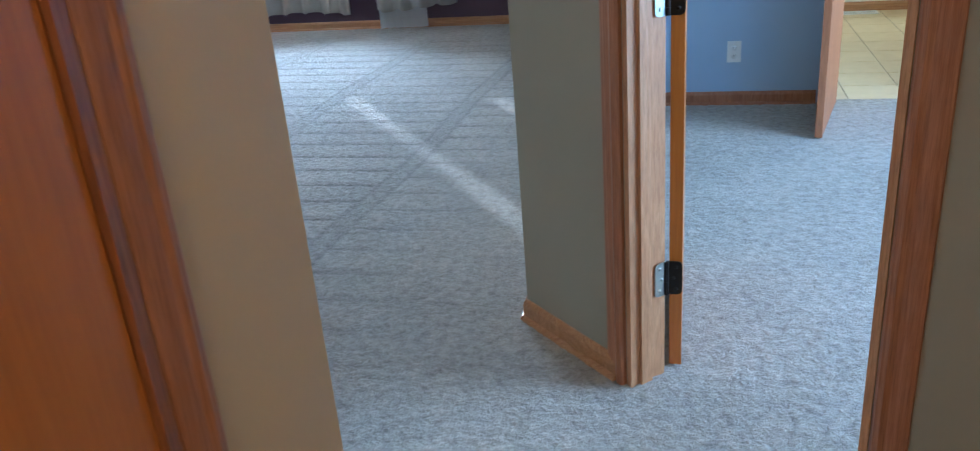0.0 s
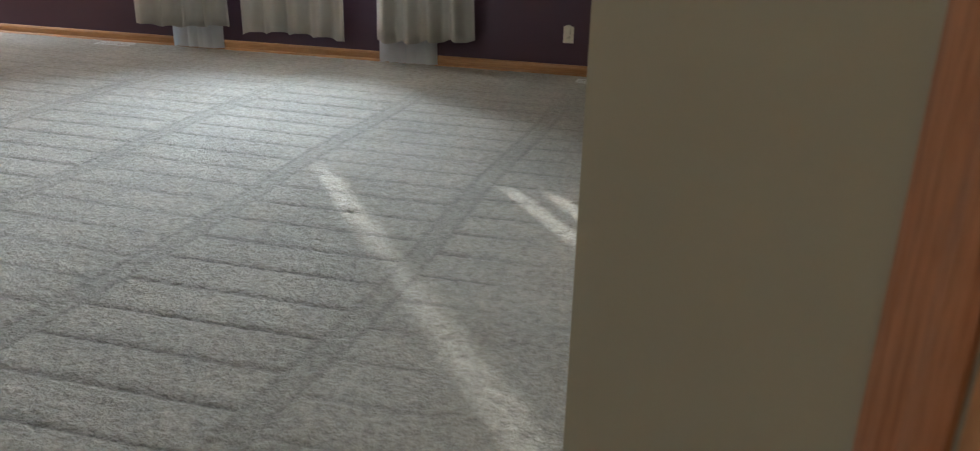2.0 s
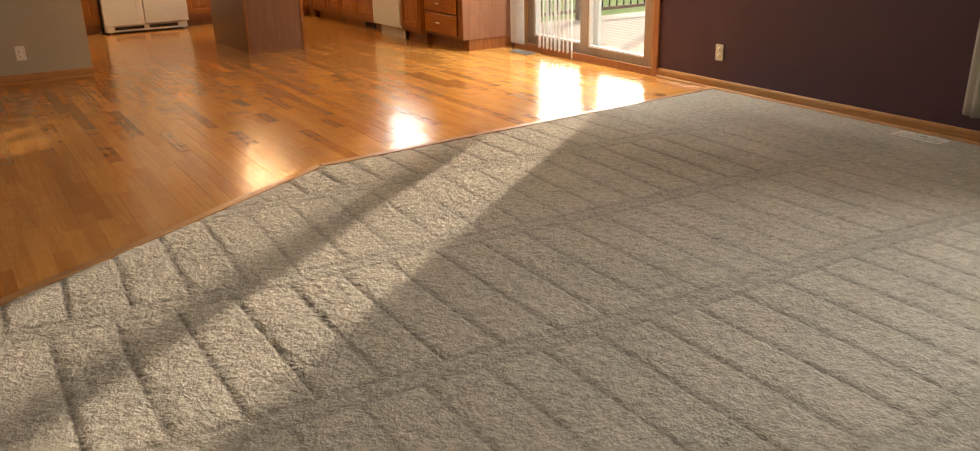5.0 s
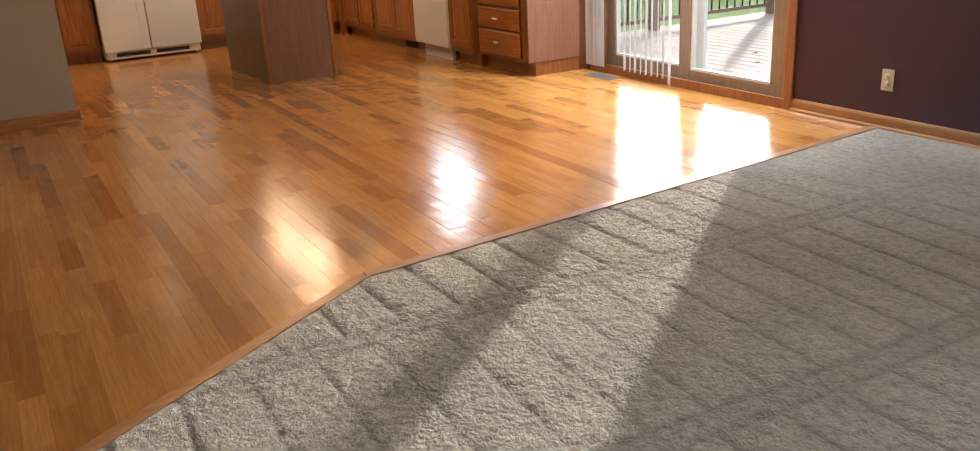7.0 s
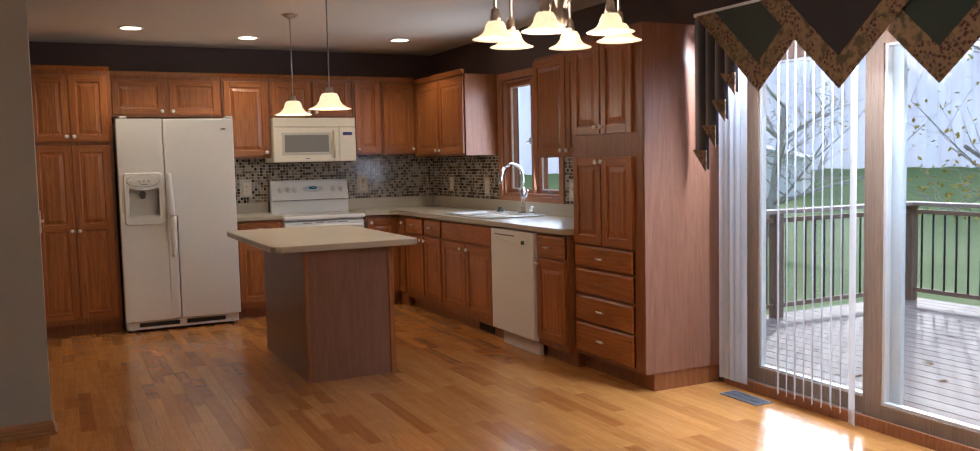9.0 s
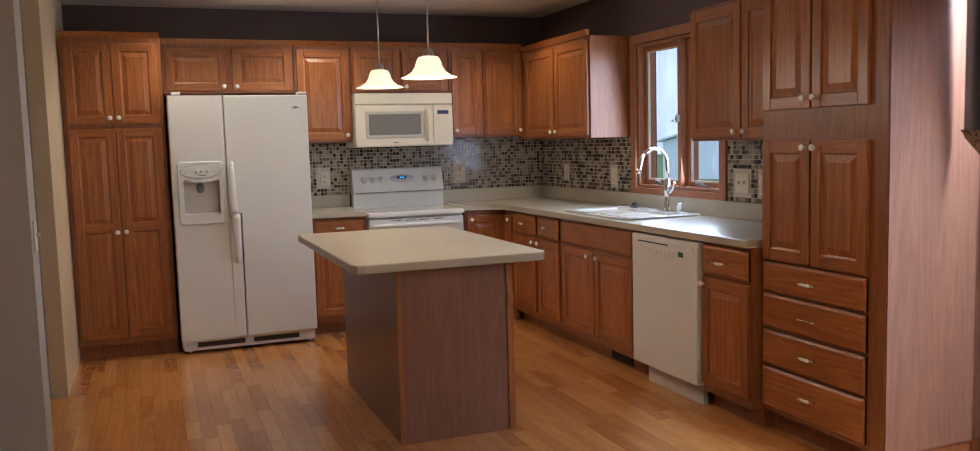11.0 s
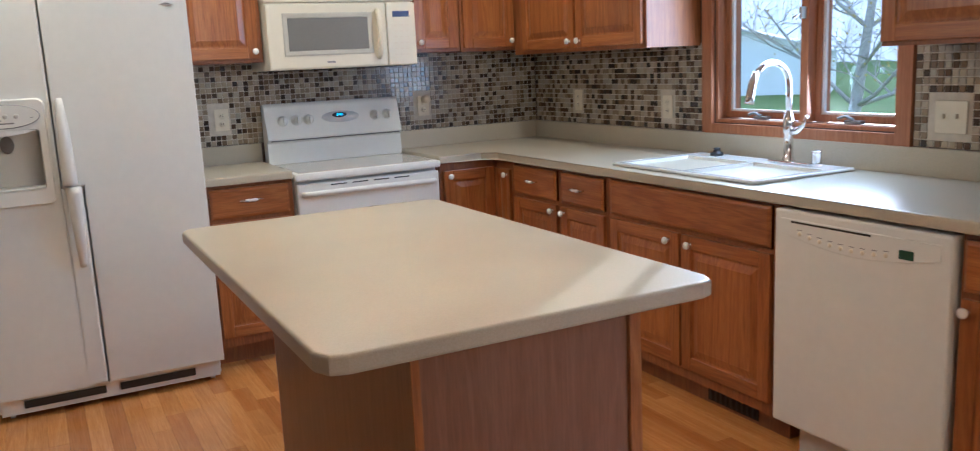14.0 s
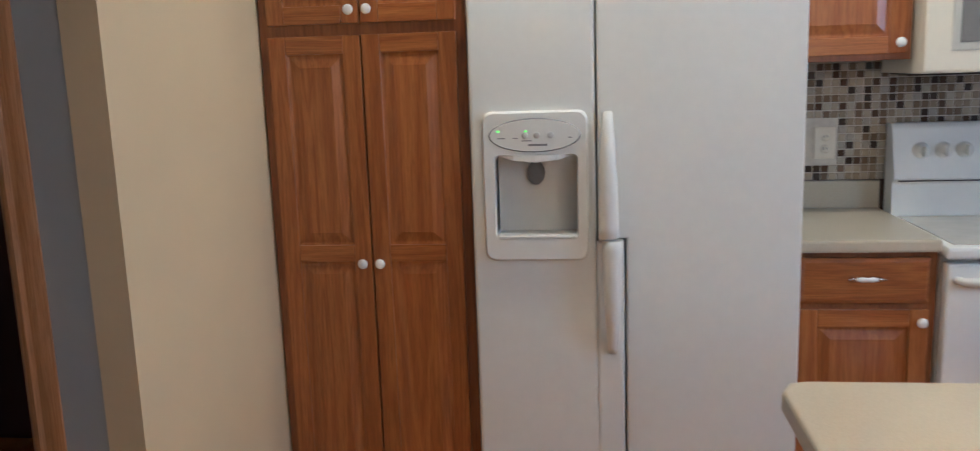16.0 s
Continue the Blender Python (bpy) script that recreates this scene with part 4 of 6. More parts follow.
    for x, w, z in ((0.085, 0.022, 1.296), (0.13, 0.014, 1.296), (0.155, 0.03, 1.288), (0.29, 0.012, 1.296), (0.175, 0.055, 1.274)):
        bm = bmesh.new()
        box(bm, x, x + w, -0.0262, -0.0258, z, z + (0.006 if w > 0.05 else 0.003))
        part("printing", bm, grey_plastic, fd)
    for x in (0.082, 0.163):
        bm = bmesh.new()
        box(bm, x, x + 0.009, -0.0266, -0.0258, 1.316, 1.32)
        part("led", bm, led_green, fd, "lit green indicator")
    bm = bmesh.new()
    lathe(bm, [(0, 0.0), (0.03, 0.0), (0.032, 0.012), (0.026, 0.02), (0, 0.02)], 18, pose(0.19, 0.075, 1.185, 90) @ Matrix.Diagonal((0.85, 1.15, 1, 1)))
    part("paddle", bm, grey_plastic, fd, "dark grey oval dispenser paddle")
    bm = bmesh.new()
    prof = [(0.09, -0.012, 1.243), (0.13, -0.025, 1.232), (0.195, -0.03, 1.226), (0.26, -0.025, 1.232), (0.3, -0.012, 1.243)]
    up = [bm.verts.new((x, y, 1.248)) for x, y, z in prof]
    mid = [bm.verts.new((x, y, z)) for x, y, z in prof]
    bk = [bm.verts.new((x, 0.09, z - 0.005)) for x, y, z in prof]
    for r0, r1 in ((up, mid), (mid, bk)):
        for i in range(4):
            bm.faces.new((r0[i], r0[i + 1], r1[i + 1], r1[i]))
    bmesh.ops.recalc_face_normals(bm, faces=bm.faces)
    part("spout_hood", bm, white_app, fd)
    bm = bmesh.new()
    box(bm, 0.08, 0.31, -0.024, 0.09, 0.998, 1.006, 0, 0.003)
    part("drip_tray", bm, white_app, fd)
    # handles: long tapered bows
    for name, x, par, z0, z1, flip in (("freezer_handle", 0.405, fd, 1.003, 1.365, 1), ("freezer_handle", 0.415, fd, 0.645, 0.995, -1)):
        bm = bmesh.new()
        n = 12
        pts, rad = [], []
        for i in range(n + 1):
            f = i / n
            z = z0 + (z1 - z0) * f
            g = f if flip > 0 else 1 - f
            pts.append((x, -0.045 + 0.04 * max(0.0, g - 0.55) ** 2 * 4, z))
            rad.append(0.03 * (1 - 0.55 * g ** 2))
        tube(bm, pts, rad, 12)
        part("handle", bm, white_app, t, "long tapered white door handle")
    bm = bmesh.new()
    box(bm, 0.375, 0.43, -0.03, 0.0, 0.99, 1.012, 0, 0.003)
    part("handle_bracket", bm, white_app, t)
    for x in (0.03, 0.9):
        bm = bmesh.new()
        box(bm, x, x + 0.06, 0.0, 0.11, H + 0.001, H + 0.022, 0, 0.006)
        part("hinge_cover", bm, white_app, t)
    bm = bmesh.new()
    box(bm, 0.02, W - 0.02, 0.03, 0.06, 0.022, 0.095, 0, 0.003)
    part("kick_grille", bm, white_app, t)
    for x0, x1 in ((0.11, 0.44), (0.5, 0.83)):
        bm = bmesh.new()
        box(bm, x0, x1, 0.026, 0.0295, 0.045, 0.08, 0, 0.002)
        part("vent_slot", bm, black, t, "black vent slot")
    for x in (0.05, 0.9):
        bm = bmesh.new()
        lathe(bm, [(0, 0), (0.022, 0), (0.022, 0.02), (0, 0.02)], 14, pose(x, 0.07, 0.0225, 0, 90, 0))
        part("roller", bm, knob_white, t)
    bm = bmesh.new()
    lo = [bm.verts.new(p) for p in ((0.845, -0.0015, 1.745), (0.875, -0.003, 1.735), (0.905, -0.0015, 1.745), (0.875, -0.003, 1.755))]
    bm.faces.new(lo)
    part("badge", bm, chrome, t, "small chrome diamond badge")
    return t


refrigerator()

# ---- stove ----
def stove():
    t = thing("electric_stove", "white electric range with smooth cooktop and dark oven window", "stove", on_west(WF + 0.02, 5.775, 0.015))
    W = 0.79
    bm = bmesh.new()
    box(bm, 0.004, W - 0.004, 0.03, 0.6, 0.05, 0.875, 0, 0.004)
    part("body", bm, white_app, t)
    bm = bmesh.new()
    box(bm, 0, W, -0.035, 0.6, 0.876, 0.914, 0, 0.012)
    part("cooktop_frame", bm, white_app, t)
    bm = bmesh.new()
    box(bm, 0.03, W - 0.03, 0.0, 0.5, 0.9135, 0.9165, 0, 0.001)
    ct = part("cooktop", bm, cook_glass, t, "pale grey smooth glass cooktop")
    bm = bmesh.new()
    box(bm, 0.008, W - 0.008, -0.022, 0.028, 0.19, 0.86, 0, 0.01)
    od = part("oven_door", bm, white_app, t)
    bm = bmesh.new()
    pts = [(0.16, 0.5), (0.63, 0.5), (0.63, 0.69), (0.56, 0.705), (0.395, 0.712), (0.23, 0.705), (0.16, 0.69)]
    f = [bm.verts.new((x, -0.0235, z)) for x, z in pts]
    b = [bm.verts.new((x, -0.018, z)) for x, z in pts]
    bm.faces.new(f)
    for i in range(len(pts)):
        bm.faces.new((f[i], f[(i + 1) % 7], b[(i + 1) % 7], b[i]))
    bmesh.ops.recalc_face_normals(bm, faces=bm.faces)
    part("oven_window", bm, dark_glass, od, "dark oven window with an arched top")
    bm = bmesh.new()
    tube(bm, [(0.035, -0.02, 0.81), (0.05, -0.05, 0.81), (0.12, -0.062, 0.813), (0.395, -0.07, 0.815), (0.67, -0.062, 0.813), (0.74, -0.05, 0.81), (0.755, -0.02, 0.81)], [0.012, 0.013, 0.014, 0.014, 0.014, 0.013, 0.012], 10)
    part("oven_handle", bm, white_app, od, "long bowed white oven handle")
    for i in range(4):
        bm = bmesh.new()
        box(bm, 0.18 + i * 0.115, 0.265 + i * 0.115, -0.0232, -0.02, 0.843, 0.849)
        part("vent_slot", bm, black, t, "black vent slot")
    bm = bmesh.new()
    box(bm, 0.008, W - 0.008, -0.02, 0.028, 0.055, 0.18, 0, 0.008)
    part("storage_drawer", bm, white_app, t)
    # backguard
    bm = bmesh.new()
    prof = [(0.49, 0.915), (0.5, 1.035), (0.475, 1.05), (0.524, 1.23), (0.537, 1.245), (0.58, 1.245), (0.58, 0.915)]
    a = [bm.verts.new((0.005, y, z)) for y, z in prof]
    b = [bm.verts.new((W - 0.005, y, z)) for y, z in prof]
    for i in range(len(prof)):
        bm.faces.new((a[i], a[(i + 1) % 7], b[(i + 1) % 7], b[i]))
    bm.faces.new(a[::-1])
    bm.faces.new(b)
    bmesh.ops.recalc_face_normals(bm, faces=bm.faces)
    bmesh.ops.bevel(bm, geom=[e for e in bm.edges if abs(e.verts[0].co.x - e.verts[1].co.x) > 0.1], offset=0.006, segments=2, profile=0.5, affect="EDGES")
    bg = part("backguard", bm, white_app, t, "white control panel with knobs and clock")
    bm = bmesh.new()
    box(bm, 0.02, W - 0.02, 0.4745, 0.48, 1.043, 1.047)
    part("seam", bm, black, bg)
    def face(x, z):
        return pose(x, 0.475 + (z - 1.05) * 0.28, z, 90 - 15.5)
    for x in (0.1, 0.175, 0.245, 0.635, 0.71):
        bm = bmesh.new()
        lathe(bm, [(0.03, 0), (0.03, 0.002), (0.023, 0.003), (0.021, 0.018), (0.018, 0.022), (0, 0.022)], 20, face(x, 1.15))
        box(bm, x - 0.003, x + 0.003, 0.458, 0.484, 1.132, 1.168, 0, 0.001)
        part("knob", bm, white_app, bg, "white control knob")
    bm = bmesh.new()
    m = face(0.43, 1.155)
    lathe(bm, [(0.11, 0.0005), (0.106, 0.003), (0, 0.0035)], 36, m @ Matrix.Diagonal((1, 0.3, 1, 1)))
    part("clock_panel", bm, plain("panel_grey", (0.55, 0.56, 0.57), 0.35), bg, "pale grey oval clock panel")
    bm = bmesh.new()
    lathe(bm, [(0.042, 0.0038), (0.04, 0.0045), (0, 0.0047)], 28, face(0.425, 1.164) @ Matrix.Diagonal((1, 0.36, 1, 1)))
    part("clock_window", bm, black, bg, "black oval clock window")
    cu = bpy.data.curves.new("digits", "FONT")
    cu.body, cu.size, cu.align_x, cu.align_y, cu.extrude = "3:45", 0.022, "CENTER", "CENTER", 0.0002
    tmp = bpy.data.objects.new("tmp_digits", cu)
    scene.collection.objects.link(tmp)
    me = bpy.data.meshes.new_from_object(tmp.evaluated_get(bpy.context.evaluated_depsgraph_get()))
    bpy.data.objects.remove(tmp)
    me.materials.append(led_blue)
    dg = new("clock_digits", me)
    dg.parent = bg
    dg.matrix_basis = face(0.425, 1.164) @ pose(0, 0, 0.0052)
    tagged(dg, "lit blue clock digits")
    return t


stove()

# ---- microwave ----
def microwave():
    t = thing("microwave", "cream over-the-range microwave under the cabinets", "microwave", on_west(-13.775, 5.757, 1.432))
    W, H = 0.811, 0.432
    bm = bmesh.new()
    box(bm, 0.002, W - 0.002, 0.02, 0.39, 0.006, H, 0, 0.004)
    box(bm, 0.03, W - 0.03, 0.03, 0.38, 0.0, 0.006, 1)
    part("body", bm, [cream_app, dark_gap], t)
    bm = bmesh.new()
    box(bm, 0, W, -0.008, 0.02, 0.345, H, 0, 0.006)
    part("top_vent", bm, cream_app, t)
    bm = bmesh.new()
    box(bm, 0, W * 0.79, -0.02, 0.02, 0.008, 0.338, 0, 0.01)
    d = part("door", bm, cream_app, t)
    bm = bmesh.new()
    x0, x1, z0, z1 = 0.08, 0.56, 0.075, 0.29
    panel_rings(bm, x0, x1, z0, z1, [(0, -0.0195), (0, -0.023), (0.006, -0.0245), (0.022, -0.0235), (0.026, -0.0215)], 0)
    bmesh.ops.recalc_face_normals(bm, faces=bm.faces)
    part("window_frame", bm, plain("grey_frame", (0.5, 0.48, 0.4), 0.4), d)
    bm = bmesh.new()
    box(bm, x0 + 0.026, x1 - 0.026, -0.024, -0.021, z0 + 0.026, z1 - 0.026)
    part("window", bm, mw_glass, d, "grey meshed microwave window")
    bm = bmesh.new()
    tube(bm, [(0.59, -0.02, 0.05), (0.59, -0.045, 0.07), (0.592, -0.052, 0.17), (0.59, -0.045, 0.28), (0.59, -0.02, 0.3)], [0.011, 0.013, 0.014, 0.013, 0.011], 10)
    part("handle", bm, cream_app, d, "cream bowed door handle")
    bm = bmesh.new()
    box(bm, W * 0.795, W, -0.016, 0.02, 0.008, 0.338, 0, 0.008)
    cp = part("control_panel", bm, cream_app, t)
    bm = bmesh.new()
    box(bm, 0.68, 0.775, -0.018, -0.0155, 0.262, 0.292, 0, 0.002)
    part("display", bm, plain("blue_display", (0.02, 0.03, 0.12), 0.2), cp, "dark blue display")
    for r in range(6):
        for c in range(3):
            bm = bmesh.new()
            box(bm, 0.685 + c * 0.032, 0.706 + c * 0.032, -0.0172, -0.0155, 0.06 + r * 0.031, 0.068 + r * 0.031, 0, 0.0005)
            part("key", bm, plate_almond, cp)
    bm = bmesh.new()
    box(bm, 0.3, 0.345, -0.0208, -0.02, 0.035, 0.044)
    part("badge", bm, grey_plastic, d)
    return t


microwave()

# ---- dishwasher ----
def dishwasher():
    """Built-in dishwasher; a shallow control plate with a bowed lower edge lies in the top of its door."""
    W = 0.67
    t = thing("dishwasher", "white built-in dishwasher with a bowed control strip", "dishwasher", on_north(-11.475, 6.925))
    bm = bmesh.new()
    box(bm, 0.002, W - 0.002, 0.03, 0.6, 0.1, 0.88)
    part("body", bm, white_app, t)
    bm = bmesh.new()
    box(bm, 0.003, W - 0.003, -0.03, 0.028, 0.115, 0.893, 0, 0.01)
    d = part("door", bm, white_app, t)
    n = 16
    us = [i / n for i in range(n + 1)]
    top = [(0.035 + (W - 0.07) * u, 0.862) for u in us]
    low = [(0.035 + (W - 0.07) * u, 0.812 - 0.038 * math.sin(math.pi * u)) for u in us]
    bm = bmesh.new()
    rings = [[bm.verts.new((x, y, z)) for x, z in low + top[::-1]] for y in (-0.029, -0.0335, -0.0345)]
    for v in rings[2]:
        v.co.z += 0.002 if v.co.z < 0.84 else -0.002
    for r0, r1 in zip(rings, rings[1:]):
        for i in range(len(r0)):
            bm.faces.new((r0[i], r0[(i + 1) % len(r0)], r1[(i + 1) % len(r0)], r1[i]))
    for i in range(n):
        bm.faces.new((rings[2][i], rings[2][i + 1], rings[2][-2 - i], rings[2][-1 - i]))
    bmesh.ops.recalc_face_normals(bm, faces=bm.faces)
    cs = part("control_strip", bm, white_app, d, "white control plate with a bowed lower edge")
    # flat bar, no hollow; the slot's shade is its near-black colour
    bm = bmesh.new()
    box(bm, 0.08, 0.4, -0.0352, -0.034, 0.85, 0.857, 0)
    part("handle_slot", bm, dark_gap, cs)
    bm = bmesh.new()
    box(bm, 0.5, 0.55, -0.036, -0.034, 0.8, 0.828, 0, 0.001)
    part("display", bm, plain("green_display", (0.02, 0.07, 0.04), 0.3), cs, "dark green display")
    for i in range(9):
        u = 0.14 + i * 0.07
        x, z = 0.035 + (W - 0.07) * u, 0.832 - 0.038 * math.sin(math.pi * u)
        bm = bmesh.new()
        lathe(bm, [(0.0075, 0), (0.0075, 0.0015), (0.005, 0.0025), (0, 0.0025)], 10, pose(x, -0.0345, z, 90))
        part("button", bm, plate_almond, cs)
        bm = bmesh.new()
        box(bm, x - 0.01, x + 0.01, -0.0349, -0.0344, z + 0.012, z + 0.0145)
        part("printing", bm, grey_plastic, cs)
    bm = bmesh.new()
    box(bm, 0.08, W - 0.03, 0.03, 0.06, 0.0, 0.1)
    part("kick_plate", bm, plain("kick_white", (0.55, 0.53, 0.49), 0.5), t)
    return t


dishwasher()

# ---- sink and tap ----
sk = thing("kitchen_sink", "white double-bowl drop-in kitchen sink", "sink", pose(-12.07, 7.235, 0.945))
bm = bmesh.new()
x0, x1, y0, y1 = -0.44, 0.43, -0.27, 0.25
cuts = [(-0.4, -0.01), (0.02, 0.39)]
yb0, yb1 = -0.235, 0.13
for a, b, c, d in ((x0, x1, y0, yb0), (x0, x1, yb1, y1), (x0, cuts[0][0], yb0, yb1), (cuts[0][1], cuts[1][0], yb0, yb1), (cuts[1][1], x1, yb0, yb1)):
    box(bm, a, b, c, d, 0.0005, 0.014)
for a, b in cuts:
    v = [bm.verts.new(p) for p in ((a, yb0, 0.012), (b, yb0, 0.012), (b, yb1, 0.012), (a, yb1, 0.012))]
    w_ = [bm.verts.new(p) for p in ((a + 0.03, yb0 + 0.03, -0.17), (b - 0.03, yb0 + 0.03, -0.17), (b - 0.03, yb1 - 0.03, -0.17), (a + 0.03, yb1 - 0.03, -0.17))]
    for i in range(4):
        bm.faces.new((v[i], v[(i + 1) % 4], w_[(i + 1) % 4], w_[i]))
    bm.faces.new(w_)
bmesh.ops.remove_doubles(bm, verts=bm.verts, dist=1e-4)
part("basin", bm, porcelain, sk)
bm = bmesh.new()
tube(bm, [(x0, y0, 0.008), (x1, y0, 0.008), (x1, y1, 0.008), (x0, y1, 0.008), (x0, y0, 0.008)], 0.0075, 8)
part("rim", bm, porcelain, sk)
bm = bmesh.new()
lathe(bm, [(0, 0), (0.03, 0), (0.03, 0.012), (0.018, 0.016), (0.014, 0.03), (0.02, 0.034), (0, 0.036)], 16)
solid("sink_stopper", bm, black, "black rubber sink stopper on the sink ledge", "sink stopper", m=pose(-12.36, 7.44, 0.96))

fa = thing("kitchen_faucet", "chrome pull-down kitchen faucet with side lever", "faucet", pose(-11.93, 7.44, 0.9595))
bm = bmesh.new()
box(bm, -0.09, 0.13, -0.027, 0.027, 0.0, 0.009, 0, 0.004)
part("base_plate", bm, chrome, fa)
bm = bmesh.new()
lathe(bm, [(0.028, 0.009), (0.026, 0.02), (0.02, 0.03), (0.019, 0.12), (0.023, 0.13), (0.023, 0.18), (0.016, 0.2), (0.0125, 0.22)], 18)
pts = [(0, 0, 0.2), (0, 0, 0.3)] + [(0, -0.1 + 0.1 * math.cos(a), 0.32 + 0.1 * math.sin(a)) for a in [math.pi * i / 10 for i in range(1, 9)]]
tube(bm, pts, 0.0125, 12)
part("spout", bm, chrome, fa, "tall arched chrome spout")
bm = bmesh.new()
tube(bm, [(0, -0.185, 0.385), (0, -0.205, 0.34), (0, -0.218, 0.29), (0, -0.224, 0.26)], [0.014, 0.016, 0.017, 0.02], 12)
part("spray_head", bm, chrome, fa)
bm = bmesh.new()
tube(bm, [(0.018, 0, 0.13), (0.05, -0.005, 0.135), (0.085, -0.01, 0.16), (0.11, -0.015, 0.2)], [0.016, 0.013, 0.009, 0.008], 10)
part("lever", bm, chrome, fa)
bm = bmesh.new()
lathe(bm, [(0, 0), (0.021, 0), (0.02, 0.012), (0.017, 0.05), (0.02, 0.053), (0.019, 0.062), (0, 0.063)], 16)
solid("air_gap_cap", bm, chrome, "small chrome air gap cap beside the tap", "air gap", m=pose(-11.77, 7.43, 0.9595))

# ---- sockets and switches ----
def plate(m, kind="outlet", mat=None, w=0.075, h=0.118, label=""):
    """Wall plate; local z up, front to -y."""
    t = thing("wall_outlet" if kind == "outlet" else "light_switch", label or ("almond duplex wall outlet" if kind == "outlet" else "almond toggle light switch plate"), "outlet" if kind == "outlet" else "switch", m, "wall plates")
    mat = mat or plate_almond
    bm = bmesh.new()
    box(bm, -w / 2, w / 2, -0.006, 0, -h / 2, h / 2, 0, 0.003)
    part("cover_plate", bm, mat, t)
    n = 2 if w > 0.1 else 1
    for k in range(n):
        cx = (k - (n - 1) / 2) * 0.05
        if kind == "outlet":
            for dz in (-0.022, 0.022):
                bm = bmesh.new()
                lathe(bm, [(0.0165, 0.0058), (0.016, 0.008), (0, 0.008)], 14, pose(cx, 0, dz, 90))
                r = part("receptacle", bm, mat, t)
                bm = bmesh.new()
                for dx in (-0.006, 0.006):
                    box(bm, cx + dx - 0.0012, cx + dx + 0.0012, -0.0086, -0.0078, dz - 0.003, dz + 0.006)
                part("slots", bm, black, r)
        else:
            bm = bmesh.new()
            box(bm, cx - 0.005, cx + 0.005, -0.02, -0.006, -0.004, 0.012, 0, 0.002)
            part("toggle", bm, mat, t)
    return t


TW, TN = WX + 0.0085, NY - 0.0085
plate(on_west(TW, 5.57, 1.19))
pl = plate(on_west(TW, 6.76, 1.19))
bm = bmesh.new()
lathe(bm, [(0, 0), (0.02, 0), (0.024, 0.01), (0.024, 0.04), (0.018, 0.05), (0, 0.052)], 18, pose(0, 0, 0, 90))
solid("plug_in_freshener", bm, plate_almond, "round cream plug-in air freshener in an outlet", "air freshener", m=on_west(TW + 0.0085, 6.765, 1.23))
plate(on_north(-13.66, TN, 1.185))
plate(on_north(-12.84, TN, 1.165))
plate(on_north(-11.28, TN, 1.165), "switch", None, 0.125, label="almond double toggle switch plate on the tiles")
plate(on_north(-11.085, TN, 1.16))
plate(on_north(-6.85, NY - 0.0005, 0.275))
pg = plate(on_north(-1.5, NY - 0.0005, 0.29))
bm = bmesh.new()
box(bm, -0.018, 0.018, -0.05, -0.0092, -0.005, 0.06, 0, 0.008)
solid("night_light", bm, plate_almond, "small white plug-in night light in the outlet", "night light", m=on_north(-1.5, NY - 0.0005, 0.3))
plate(on_north(-7.46, NY - 0.0005, 1.065), "switch")
plate(on_west(-10.5995, 3.265, 0.25), mat=white_vinyl, label="white duplex wall outlet on the partition")
plate(pose(-10.69, 3.8005, 1.14, 0, 0, 180), "switch")
plate(on_north(0.09, 4.8795, 0.3), mat=white_vinyl, label="white duplex outlet on the blue wall")

# ---- floor registers ----
def register(m, label, mat):
    t = thing("floor_register", label, "floor register", m, "floor registers")
    bm = bmesh.new()
    for a, b, c, d in ((-0.15, 0.15, -0.06, -0.05), (-0.15, 0.15, 0.05, 0.06), (-0.15, -0.14, -0.05, 0.05), (0.14, 0.15, -0.05, 0.05), (-0.14, 0.14, -0.003, 0.003)):
        box(bm, a, b, c, d, 0.0, 0.006)
    part("frame", bm, mat, t)
    # near-black sheet as the shade below the slats
    bm = bmesh.new()
    box(bm, -0.142, 0.142, -0.052, 0.052, 0.0003, 0.001)
    part("backing", bm, dark_gap, t)
    for i in range(19):
        bm = bmesh.new()
        x = -0.135 + i * 0.015
        box(bm, x - 0.0025, x + 0.0025, -0.05, 0.05, 0.001, 0.0045)
        part("slat", bm, mat, t)
    return t


reg_grey = plain("register_steel", (0.3, 0.31, 0.32), 0.45, 0.6)
register(pose(-9.23, 7.41, 0.0015), "dull metal floor register set in the oak floor", reg_grey)
register(pose(-5.14, 7.44, 0.001), "white metal floor register in the carpet", white_vinyl)
register(pose(-1.25, 7.39, 0.001), "white metal floor register in the carpet", white_vinyl)
register(pose(1.14, 7.45, 0.0065), "white metal floor register on bathroom tiles", white_vinyl)
bm = bmesh.new()
box(bm, -0.14, 0.14, -0.004, 0, 0.015, 0.085)
tk = solid("toe_kick_vent", bm, dark_gap, "dark toe-kick vent grille under the sink cabinet", "vent", m=on_north(-11.78, NF + 0.069))
for i in range(9):
    bm = bmesh.new()
    box(bm, -0.13 + i * 0.03, -0.118 + i * 0.03, -0.008, -0.004, 0.02, 0.08)
    part("slat", bm, black, tk)

